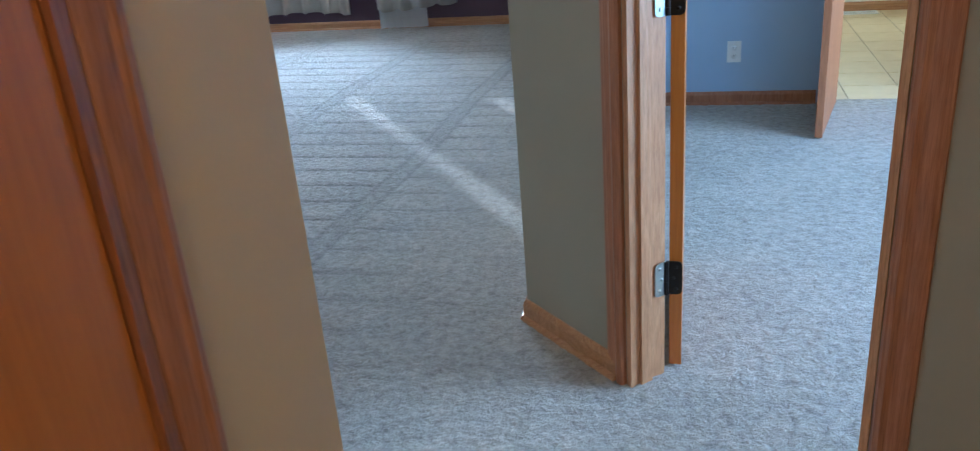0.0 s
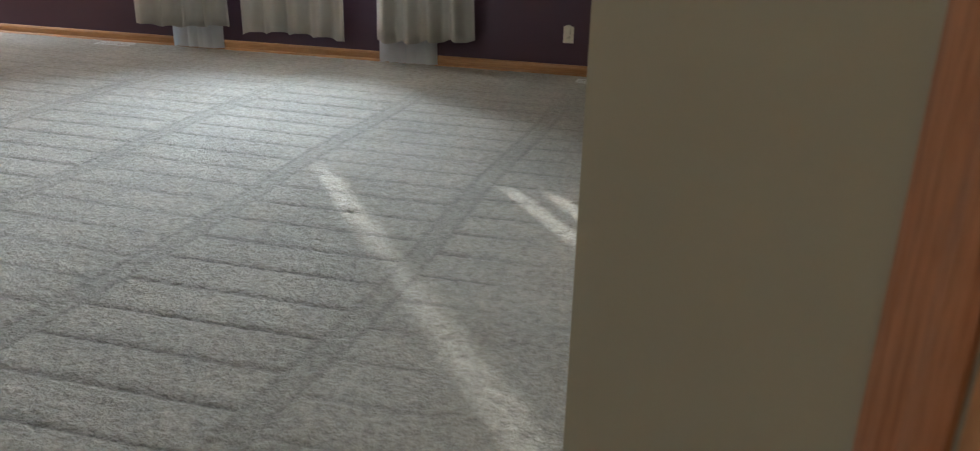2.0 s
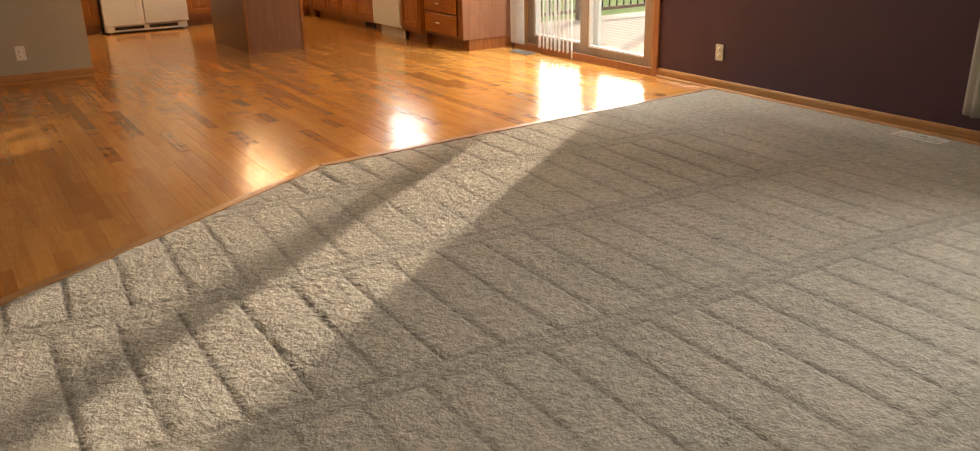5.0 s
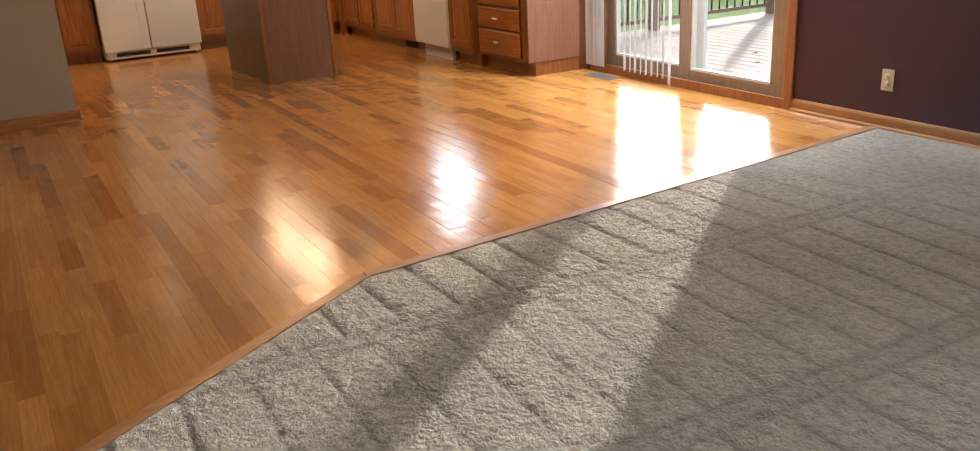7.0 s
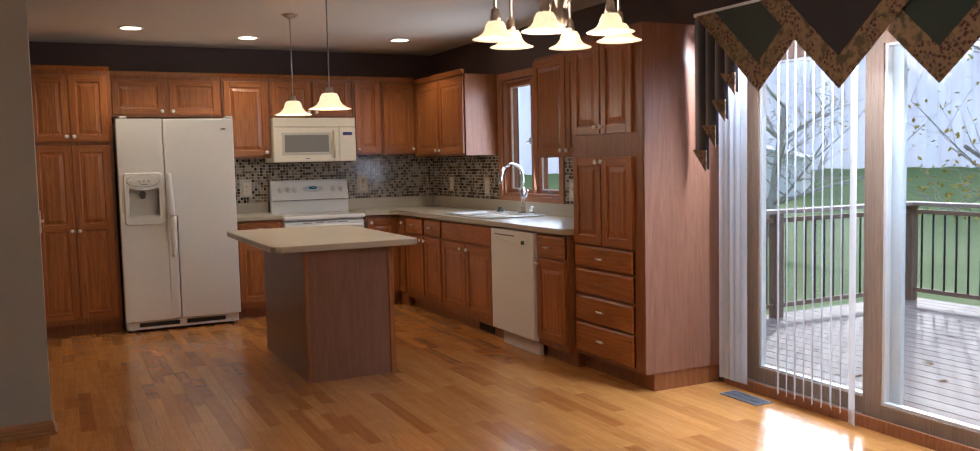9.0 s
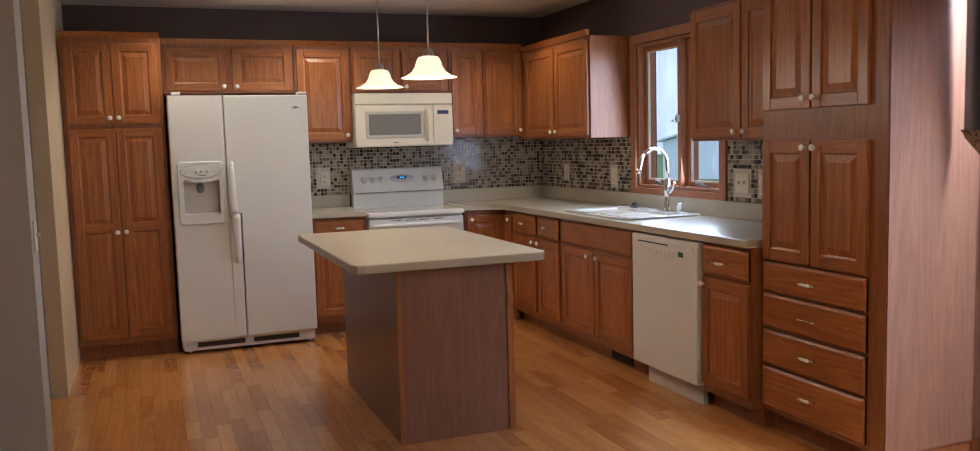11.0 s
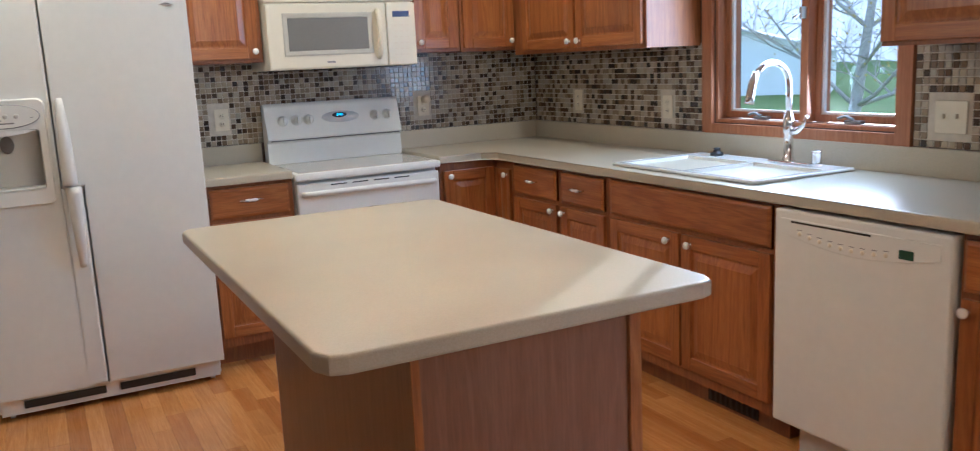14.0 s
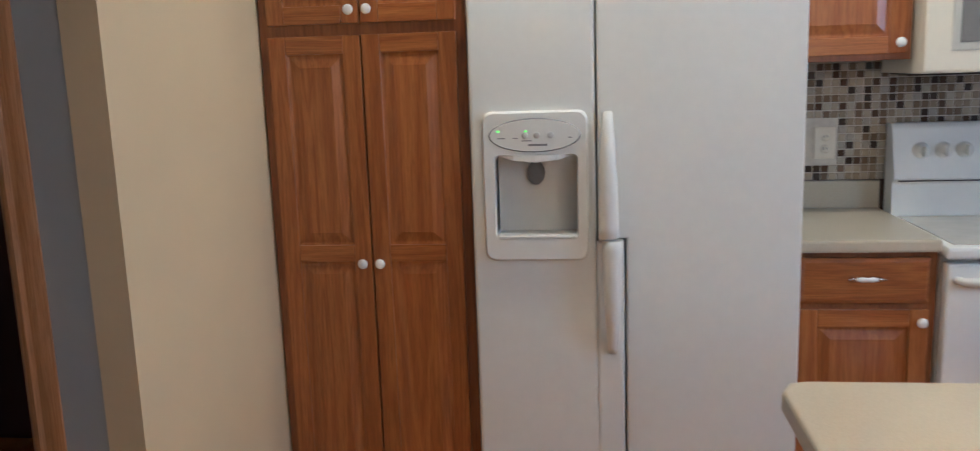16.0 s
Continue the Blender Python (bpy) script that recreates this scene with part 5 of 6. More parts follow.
# ---- kitchen window ----
kw = thing("window_1", "oak casement window with two sashes over the sink", "window", pose(-12.0, NY, 0), kind="structure")
ox0, ox1, oz0, oz1 = -0.5, 0.5, 1.1, 2.12
def frame_bars(bm, x0, x1, z0, z1, wx, wz, y0, y1):
    box(bm, x0, x0 + wx, y0, y1, z0, z1, 0, 0.002)
    box(bm, x1 - wx, x1, y0, y1, z0, z1, 0, 0.002)
    box(bm, x0 + wx, x1 - wx, y0, y1, z0, z0 + wz, 0, 0.002)
    box(bm, x0 + wx, x1 - wx, y0, y1, z1 - wz, z1, 0, 0.002)
bm = bmesh.new()
frame_bars(bm, ox0 - 0.075, ox1 + 0.065, oz0 - 0.065, oz1 + 0.07, 0.068, 0.06, -0.02, -0.0005)
part("casing", bm, case_z, kw, "reddish oak casing")
bm = bmesh.new()
frame_bars(bm, ox0, ox1, oz0, oz1, 0.016, 0.016, 0.0, 0.14)
box(bm, 0.015, 0.055, 0.0, 0.14, oz0 + 0.02, oz1 - 0.02, 0, 0.002)
part("window_frame", bm, case_z, kw)
for a, b in ((ox0 + 0.016, 0.015), (0.055, ox1 - 0.016)):
    bm = bmesh.new()
    frame_bars(bm, a, b, oz0 + 0.02, oz1 - 0.02, 0.026, 0.03, 0.05, 0.085)
    sash = part("sash", bm, case_z, kw)
    bm = bmesh.new()
    frame_bars(bm, a + 0.025, b - 0.025, oz0 + 0.049, oz1 - 0.049, 0.014, 0.012, 0.06, 0.075)
    part("glazing_bead", bm, white_vinyl, sash)
    bm = bmesh.new()
    box(bm, a + 0.041, b - 0.041, 0.066, 0.069, oz0 + 0.063, oz1 - 0.063)
    p = part("pane", bm, glass, sash, "clear window pane")
    p.visible_shadow = False
    bm = bmesh.new()
    c = (a + b) / 2
    box(bm, c - 0.04, c + 0.04, 0.02, 0.05, oz0 + 0.02, oz0 + 0.034, 0, 0.003)
    tube(bm, [(c, 0.03, oz0 + 0.034), (c - 0.03, 0.015, oz0 + 0.05), (c - 0.06, 0.01, oz0 + 0.04)], [0.008, 0.006, 0.007], 8)
    part("crank", bm, grey_plastic, sash, "dark metal casement crank")
bm = bmesh.new()
box(bm, 0.03, 0.045, -0.03, 0.0, 1.55, 1.6, 0, 0.002)
tube(bm, [(0.037, -0.03, 1.575), (0.01, -0.045, 1.555)], [0.005, 0.006], 8)
part("sash_lock", bm, alu, kw)

# ---- living room window ----
lw = thing("window_2", "light oak living room window with white blinds beside it", "window", pose(-3.52, NY, 0), kind="structure")
bm = bmesh.new()
frame_bars(bm, -1.07, 1.07, 0.55, 2.17, 0.07, 0.07, -0.02, -0.0005)
box(bm, -1.07, 1.07, -0.05, -0.0005, 0.6, 0.622, 0, 0.004)
box(bm, -1.05, 1.05, -0.03, -0.0005, 0.572, 0.585, 0, 0.004)
part("casing", bm, trim_x, lw, "light oak casing and stool")
bm = bmesh.new()
frame_bars(bm, -1.0, 1.0, 0.62, 2.1, 0.025, 0.02, 0.0, 0.14)
part("window_frame", bm, trim_x, lw)
for a, b in ((-0.975, -0.34), (-0.33, 0.33), (0.34, 0.975)):
    bm = bmesh.new()
    frame_bars(bm, a, b, 0.64, 2.08, 0.03, 0.035, 0.05, 0.085)
    sash = part("sash", bm, trim_z, lw)
    bm = bmesh.new()
    box(bm, a + 0.028, b - 0.028, 0.066, 0.069, 0.673, 2.047)
    p = part("pane", bm, glass, sash, "clear window pane")
    p.visible_shadow = False


def drape(name, x0, x1, z0, z1, folds, amp, y, mat, label, flare=0.0, seed=1, lean=0.0, group="curtains"):
    """Hanging fabric: folds deepen and spread from the heading to the hem."""
    rng = random.Random(seed)
    ph = [rng.uniform(0, 6.28) for _ in range(4)]
    n, k = int(max(24, folds * 14)), 26
    bm = bmesh.new()
    grid = []
    for j in range(k + 1):
        f = j / k
        z = z1 + (z0 - z1) * f
        row = []
        for i in range(n + 1):
            u = i / n
            w = (u - 0.5) * (1 + flare * f)
            x = (x0 + x1) / 2 + w * (x1 - x0) + lean * f
            a = amp * (0.45 + 0.55 * f)
            yy = y + a * math.sin(u * folds * 6.283 + ph[0] + 0.6 * math.sin(f * 2 + ph[1])) + 0.35 * a * math.sin(u * folds * 13.1 + ph[2] + f * 1.5)
            zz = z + (0.012 * math.sin(u * folds * 6.283 + ph[3]) + 0.02 * math.sin(u * 4 + ph[1])) * (f ** 6)
            row.append(bm.verts.new((x, yy, zz)))
        grid.append(row)
    for a, b in zip(grid, grid[1:]):
        for i in range(n):
            bm.faces.new((a[i], a[i + 1], b[i + 1], b[i])).smooth = True
    ob = solid(name, bm, mat, label, "curtain", group)
    sol = ob.modifiers.new("thickness", "SOLIDIFY")
    sol.thickness = 0.002
    return ob


drape("curtain", -4.86, -4.1, 0.2, 2.265, 4.5, 0.048, 7.40, curtain_m, "taupe satin curtain panel hanging beside the window", 0.13, 3)
drape("curtain", -3.99, -3.13, 0.17, 2.265, 4.5, 0.04, 7.41, curtain_m, "taupe satin curtain panel drawn across the window", 0.02, 8)
drape("curtain", -2.86, -2.23, 0.2, 2.265, 4.0, 0.048, 7.40, curtain_m, "taupe satin curtain panel hanging beside the window", 0.16, 12, 0.03)
rod = thing("curtain_rod", "dark metal curtain rod above the living room window", "curtain rod", pose(0, 0, 0))
bm = bmesh.new()
tube(bm, [(-5.05, 7.405, 2.272), (-2.0, 7.405, 2.272)], 0.01, 10)
part("rod", bm, nickel, rod)
for x in (-5.0, -3.5, -2.05):
    bm = bmesh.new()
    box(bm, x - 0.01, x + 0.01, 7.395, NY - 0.001, 2.255, 2.266, 0)
    part("bracket", bm, nickel, rod)


def vane_stack(name, x0, x1, n, z0, z1, y, label, w=0.089, turn=72, loose=9):
    t = thing(name, label, "vertical blind", pose(0, 0, 0), "vertical blinds")
    bm = bmesh.new()
    box(bm, x0 - 0.03, x1 + 0.03, y - 0.022, y + 0.022, z1, z1 + 0.035, 0, 0.003)
    for s in (x0, x1):
        box(bm, s - 0.012, s + 0.012, y, NY - 0.0005, z1 + 0.005, z1 + 0.025)
    part("head_rail", bm, white_vinyl, t)
    bm = bmesh.new()
    segs = 6
    top, bot = [], []
    for i in range(segs + 1):
        u = (i / segs - 0.5) * w
        c = 0.006 * (1 - (2 * i / segs - 1) ** 2)
        top.append(bm.verts.new((u, c, z1)))
        bot.append(bm.verts.new((u, c, z0)))
    for i in range(segs):
        bm.faces.new((bot[i], bot[i + 1], top[i + 1], top[i])).smooth = True
    me = bpy.data.meshes.new("vane")
    bm.to_mesh(me)
    bm.free()
    me.materials.append(blind_m)
    rng = random.Random(n)
    for i in range(n):
        x = x0 + (x1 - x0) * (i + 0.5) / n
        shared("vane", me, t, pose(x, y, 0, 0, 0, turn + rng.uniform(-loose, loose)))
    return t


vane_stack("vertical_blind", -4.6, -4.22, 9, 0.02, 2.2, 7.49, "white vertical blind stack beside the living room window", turn=35, loose=16)
vane_stack("vertical_blind", -2.89, -2.46, 6, 0.015, 2.2, 7.49, "white vertical blind stack beside the living room window", turn=28, loose=14)

# ---- patio door ----
pdm = thing("sliding_door_1", "oak-faced sliding patio door with vertical blinds", "patio door", pose(-8.53, NY, 0), kind="structure")
bm = bmesh.new()
frame_bars(bm, -0.97, 0.972, 0.0, 2.08, 0.03, 0.035, 0.0, 0.15)
part("door_frame", bm, trim_z, pdm)
bm = bmesh.new()
frame_bars(bm, -1.03, 1.035, -0.002, 2.145, 0.06, 0.065, -0.018, -0.0005)
part("casing", bm, case_z, pdm)
for name, a, b, y, wl, wr in (("fixed_panel", -0.94, 0.03, 0.085, 0.095, 0.08), ("sliding_panel", -0.035, 0.942, 0.03, 0.108, 0.125)):
    bm = bmesh.new()
    box(bm, a, a + wl, y, y + 0.045, 0.036, 2.044, 0, 0.003)
    box(bm, b - wr, b, y, y + 0.045, 0.036, 2.044, 0, 0.003)
    box(bm, a + wl, b - wr, y, y + 0.045, 0.036, 0.125, 0, 0.003)
    box(bm, a + wl, b - wr, y, y + 0.045, 1.95, 2.044, 0, 0.003)
    s = part(name, bm, slider_oak, pdm)
    bm = bmesh.new()
    frame_bars(bm, a + wl - 0.001, b - wr + 0.001, 0.125, 1.95, 0.016, 0.014, y + 0.012, y + 0.05)
    part("glazing_bead", bm, white_vinyl, s)
    bm = bmesh.new()
    box(bm, a + wl + 0.015, b - wr - 0.015, y + 0.02, y + 0.024, 0.139, 1.936)
    p = part("pane", bm, glass, s, "clear glass pane")
    p.visible_shadow = False
bm = bmesh.new()
box(bm, -0.97, 0.97, 0.0, 0.15, 0.0352, 0.04)
box(bm, -0.95, 0.95, -0.012, 0.0, 0.0, 0.02)
part("track", bm, alu, pdm, "aluminium track sill")
bm = bmesh.new()
box(bm, 0.875, 0.91, 0.0, 0.03, 0.93, 1.13, 0, 0.003)
h_ = part("handle", bm, door_oak, pdm, "wooden pull handle with black brackets")
bm = bmesh.new()
box(bm, 0.865, 0.9, -0.012, 0.0, 0.84, 1.13, 0, 0.003)
for z in (0.93, 1.05):
    tube(bm, [(0.882, -0.012, z), (0.882, -0.045, z + 0.005)], 0.008, 8)
tube(bm, [(0.882, -0.05, 0.9), (0.882, -0.052, 1.1)], 0.009, 8)
part("latch", bm, black, h_, "black latch plate and grip")
# pale upright strip beside the sliding panel's stile
bm = bmesh.new()
box(bm, 0.06, 0.135, 0.1, 0.13, 0.06, 2.0, 0, 0.004)
part("screen_edge", bm, plain("pale_strip_blue", (0.75, 0.8, 0.83), 0.4), pdm, "pale blue-white upright strip behind the glass")

vane_stack("vertical_blind", -9.5, -9.3, 4, 0.06, 2.12, 7.47, "white vertical blind stack at the patio door", turn=6)
vane_stack("vertical_blind", -9.1, -8.6, 8, 0.06, 2.12, 7.50, "open white vertical blind vanes at the patio door", turn=-47, loose=4)
vane_stack("vertical_blind", -8.56, -8.5, 1, 0.02, 2.12, 7.47, "white vertical blind end vane at the patio door", turn=-28, loose=1)

# ---- valance ----
va = thing("valance", "dark fabric valance with floral-edged handkerchief points", "valance", pose(0, 0, 0))
bm = bmesh.new()
box(bm, -9.54, -7.34, 7.3, NY - 0.001, 2.225, 2.245, 0)
part("mounting_board", bm, white_vinyl, va)


def flag(cx, zt, apex, half, y, inner, bw=0.155):
    """A pointed flap with a broad floral border."""
    h = zt - apex
    bm = bmesh.new()
    k = bw / h
    P = [(cx - half, zt), (cx, apex), (cx + half, zt)]
    Q = [(cx - half * (1 - k) , zt), (cx, apex + bw), (cx + half * (1 - k), zt)]
    def sag(x, z):
        return y - 0.012 * math.sin((zt - z) * 5.0) + 0.006 * math.sin(x * 9)
    vp = [bm.verts.new((x, sag(x, z), z)) for x, z in P]
    vq = [bm.verts.new((x, sag(x, z), z)) for x, z in Q]
    bm.faces.new((vp[0], vp[1], vq[1], vq[0]))
    bm.faces.new((vp[1], vp[2], vq[2], vq[1]))
    bmesh.ops.subdivide_edges(bm, edges=bm.edges, cuts=3, use_grid_fill=True)
    b = part("flap_border", bm, floral, va, "floral border fabric")
    b.modifiers.new("thickness", "SOLIDIFY").thickness = 0.004
    bm = bmesh.new()
    vq = [bm.verts.new((x, sag(x, z) + 0.003, z)) for x, z in Q]
    bm.faces.new(vq)
    f = part("flap", bm, inner, va)
    f.modifiers.new("thickness", "SOLIDIFY").thickness = 0.003


flag(-8.995, 2.225, 1.75, 0.51, 7.285, green_cloth)
flag(-7.92, 2.225, 1.7, 0.54, 7.285, green_cloth)
flag(-8.435, 2.225, 1.72, 0.54, 7.265, navy_cloth)


def jabot(p0, p1, z_out, z_in):
    """A side tail in stepped folds; each fold's hem drops to a floral point, the tail rising towards the front."""
    n = 4
    a, b = Vector(p0), Vector(p1)
    for i in range(n):
        q0, q1 = a + (b - a) * i / n, a + (b - a) * (i + 1.5) / n
        qm = (q0 + q1) / 2 + Vector((0, -0.016))
        zt = z_out + (z_in - z_out) * i / n
        zl, zr = zt + 0.09, zt
        bm = bmesh.new()
        lo = [bm.verts.new((q.x, q.y + 0.01, z)) for q, z in ((q0, zl), (qm, (zl + zr) / 2), (q1, zr))]
        hi = [bm.verts.new((q.x, q.y + 0.01, 2.225)) for q in (q0, qm, q1)]
        for k in (0, 1):
            bm.faces.new((lo[k], lo[k + 1], hi[k + 1], hi[k])).smooth = True
        part("tail_fold", bm, navy_cloth, va).modifiers.new("thickness", "SOLIDIFY").thickness = 0.004
        bm = bmesh.new()
        tri = [(q0, zl + 0.03), (q1, zr - 0.015), (q1, zr + 0.115)]
        bm.faces.new([bm.verts.new((q.x, q.y - 0.012, z)) for q, z in tri])
        part("tail_lining", bm, floral, va).modifiers.new("thickness", "SOLIDIFY").thickness = 0.003


jabot((-9.56, 7.315), (-9.22, 7.3), 1.33, 1.9)
jabot((-7.29, 7.315), (-7.62, 7.3), 1.24, 1.85)

# ---- lamps ----
def warm_lamp(name, m, energy, size=0.05, kind="POINT", cone=110):
    d = bpy.data.lights.new(name, kind)
    d.energy, d.color = energy, (1.0, 0.75, 0.47)
    d.shadow_soft_size = size
    if kind == "SPOT":
        d.spot_size, d.spot_blend = radians(cone), 0.6
    ob = new(name, d)
    ob.matrix_world = m
    return ob


BELL = [(0.024, 0.105), (0.05, 0.1), (0.062, 0.08), (0.068, 0.055), (0.085, 0.03), (0.112, 0.012), (0.142, 0.0)]


def bell(bm, s, m):
    lathe(bm, [(r * s, z * s) for r, z in BELL] + [(r * s * 0.96, z * s + 0.002) for r, z in BELL[::-1]], 28, m)


for x, y, z in ((-12.08, 5.54, 1.795), (-11.13, 5.55, 1.78)):
    t = thing("pendant_lamp", "bronze pendant lamp with lit alabaster glass shade", "pendant lamp", pose(x, y, z), "pendant lamps over the island")
    bm = bmesh.new()
    bell(bm, 1.0, pose(0, 0, 0))
    part("shade", bm, shade_m, t, "lit alabaster bell shade")
    bm = bmesh.new()
    lathe(bm, [(0, 0.145), (0.02, 0.142), (0.028, 0.11), (0.03, 0.1), (0, 0.1)], 16)
    part("socket_cap", bm, nickel, t)
    bm = bmesh.new()
    tube(bm, [(0, 0, 0.14), (0, 0, CZ - z - 0.01)], 0.0045, 8)
    part("stem", bm, nickel, t)
    bm = bmesh.new()
    lathe(bm, [(0, CZ - z - 0.032), (0.02, CZ - z - 0.03), (0.055, CZ - z - 0.012), (0.06, CZ - z - 0.0005), (0, CZ - z - 0.0005)], 20)
    part("canopy", bm, nickel, t)
    bm = bmesh.new()
    lathe(bm, [(0, 0.02), (0.025, 0.03), (0.03, 0.05), (0.02, 0.08), (0.012, 0.1)], 12)
    part("bulb", bm, bulb_m, t)
    warm_lamp("pendant_light", pose(x, y, z - 0.03), 1.3, 0.03)

ch = thing("chandelier", "nickel chandelier with lit alabaster glass shades", "chandelier", pose(-8.05, 5.47, 1.825))
bm = bmesh.new()
lathe(bm, [(0, 0.02), (0.012, 0.03), (0.03, 0.05), (0.035, 0.09), (0.02, 0.13), (0.014, 0.25), (0.03, 0.29), (0.036, 0.33), (0.02, 0.38), (0.008, 0.42), (0, 0.42)], 18)
part("column", bm, nickel, ch)
bm = bmesh.new()
tube(bm, [(0, 0, 0.41), (0, 0, CZ - 1.83)], 0.006, 8)
part("stem", bm, nickel, ch)
bm = bmesh.new()
lathe(bm, [(0, CZ - 1.855), (0.03, CZ - 1.85), (0.065, CZ - 1.83), (0.065, CZ - 1.8255), (0, CZ - 1.8255)], 20)
part("canopy", bm, nickel, ch)
for i in range(6):
    a = radians(60 * i + 18)
    cx, cy = 0.225 * math.cos(a), 0.225 * math.sin(a)
    bm = bmesh.new()
    pts = [(0.02 * math.cos(a), 0.02 * math.sin(a), 0.1)]
    for f in (0.2, 0.4, 0.6, 0.8, 1.0):
        pts.append((cx * f, cy * f, 0.1 + 0.1 * math.sin(f * 2.4)))
    pts.append((cx, cy, 0.1))
    tube(bm, pts, 0.006, 8)
    part("arm", bm, nickel, ch, "curved nickel arm")
    bm = bmesh.new()
    lathe(bm, [(0, 0.105), (0.013, 0.1), (0.018, 0.07), (0.018, 0.056), (0, 0.056)], 14, pose(cx, cy, 0))
    part("socket_cap", bm, nickel, ch)
    bm = bmesh.new()
    bell(bm, 0.56, pose(cx, cy, 0))
    s = part("shade", bm, shade_m, ch, "lit alabaster bell shade")
    bm = bmesh.new()
    lathe(bm, [(0, 0.008), (0.015, 0.014), (0.018, 0.028), (0.012, 0.048), (0.008, 0.056)], 10, pose(cx, cy, 0))
    part("bulb", bm, bulb_m, s)
warm_lamp("chandelier_light", pose(-8.05, 5.47, 1.76), 5.0, 0.28)

for x, y in ((-13.1, 4.5), (-13.38, 5.48), (-13.12, 6.82)):
    t = thing("recessed_light", "white recessed ceiling light, switched on", "ceiling light", pose(x, y, CZ), "recessed ceiling lights")
    bm = bmesh.new()
    lathe(bm, [(0.075, -0.0005), (0.098, -0.0005), (0.1, -0.004), (0.09, -0.008), (0.075, -0.006)], 28)
    part("trim_ring", bm, white_vinyl, t)
    bm = bmesh.new()
    lathe(bm, [(0.075, -0.0055), (0.05, -0.004), (0, -0.0035)], 24)
    part("bulb", bm, bulb_m, t, "glowing warm bulb face")
    warm_lamp("recessed_spot", pose(x, y, CZ - 0.02), 4.8, 0.06, "SPOT", 130)

# unseen lamp, added for the warm light on the hall door
hl = thing("added_hall_lamp", "unseen flush ceiling light added to warm the hallway", "ceiling light", pose(0.0, -1.3, CZ))
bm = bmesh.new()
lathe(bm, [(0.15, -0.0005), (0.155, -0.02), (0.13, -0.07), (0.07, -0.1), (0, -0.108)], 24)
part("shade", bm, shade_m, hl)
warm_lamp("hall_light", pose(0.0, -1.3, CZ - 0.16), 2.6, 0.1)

# ---- bathroom ----
to = thing("toilet", "white porcelain toilet with closed lid", "toilet", pose(1.78, 7.18, 0, 0, 0, 0))
bm = bmesh.new()
def loop(cx, cy, rx, ry, z, n=20):
    return [(cx + rx * math.cos(2 * math.pi * i / n), cy + ry * math.sin(2 * math.pi * i / n), z) for i in range(n)]
def loft(bm, loops, cap=True):
    rs = [[bm.verts.new(p) for p in l] for l in loops]
    for a, b in zip(rs, rs[1:]):
        for i in range(len(a)):
            bm.faces.new((a[i], a[(i + 1) % len(a)], b[(i + 1) % len(a)], b[i])).smooth = True
    if cap:
        bm.faces.new(rs[0][::-1])
        bm.faces.new(rs[-1])
loft(bm, [loop(0, 0, 0.17, 0.12, 0.006), loop(0, 0, 0.165, 0.115, 0.03), loop(0.01, 0, 0.13, 0.1, 0.15), loop(-0.03, 0, 0.17, 0.14, 0.28), loop(-0.07, 0, 0.24, 0.18, 0.38), loop(-0.07, 0, 0.245, 0.185, 0.4)])
part("bowl", bm, porcelain, to)
bm = bmesh.new()
loft(bm, [loop(-0.07, 0, 0.25, 0.188, 0.402), loop(-0.07, 0, 0.252, 0.19, 0.425), loop(-0.07, 0, 0.235, 0.175, 0.435)])
part("lid", bm, white_vinyl, to)
bm = bmesh.new()
box(bm, 0.18, 0.38, -0.22, 0.22, 0.38, 0.76, 0, 0.02)
part("tank", bm, porcelain, to)
vn = thing("bathroom_vanity", "oak bathroom vanity with raised-panel doors", "vanity", pose(1.72, 6.55, 0, 0, 0, 270), "")
bm = bmesh.new()
box(bm, 0, 1.2, 0.0, 0.5, 0.09, 0.78)
box(bm, 0, 1.2, 0.07, 0.5, 0.0065, 0.09)
part("body", bm, oak_dark, vn)
for a in (0.02, 0.42, 0.82):
    d = raised_door(a, a + 0.36, 0.13, 0.74, vn)
    part("knob", knob_bm(a + 0.32, 0.69), [knob_white, chrome], d, "white ceramic knob")
bm = bmesh.new()
box(bm, -0.01, 1.21, -0.03, 0.51, 0.781, 0.82, 0, 0.008)
part("top", bm, porcelain, vn)


def tile_floor_mat():
    m, nt, b = mat_base("bath_tile", 0.3)
    v = coords(nt, "World")
    rnd = nt.nodes.new("ShaderNodeObjectInfo").outputs["Random"]
    c = ramp(nt, rnd, [(0, (0.52, 0.4, 0.22)), (1, (0.6, 0.48, 0.28))])
    c = mixc(nt, 0.4, c, ramp(nt, noise_tex(nt, v, 9, 5, 0.6), [(0.3, (0.45, 0.34, 0.18)), (0.7, (0.64, 0.53, 0.34))]))
    nt.links.new(c, b.inputs["Base Color"])
    return m


bm = bmesh.new()
box(bm, 0.4, 3.2, 4.93, 7.56, -0.02, 0.003)
bf = structure("floor_bathroom", bm, plain("grout", (0.24, 0.2, 0.15), 0.9), "brown grout bed under bathroom tiles", "floor")
bath_tile = tile_floor_mat()
bm = bmesh.new()
box(bm, 0, 0.297, 0, 0.297, 0.0, 0.0045, 0, 0.0015)
tile_me = bpy.data.meshes.new("floor_tile")
bm.to_mesh(tile_me)
bm.free()
tile_me.materials.append(bath_tile)
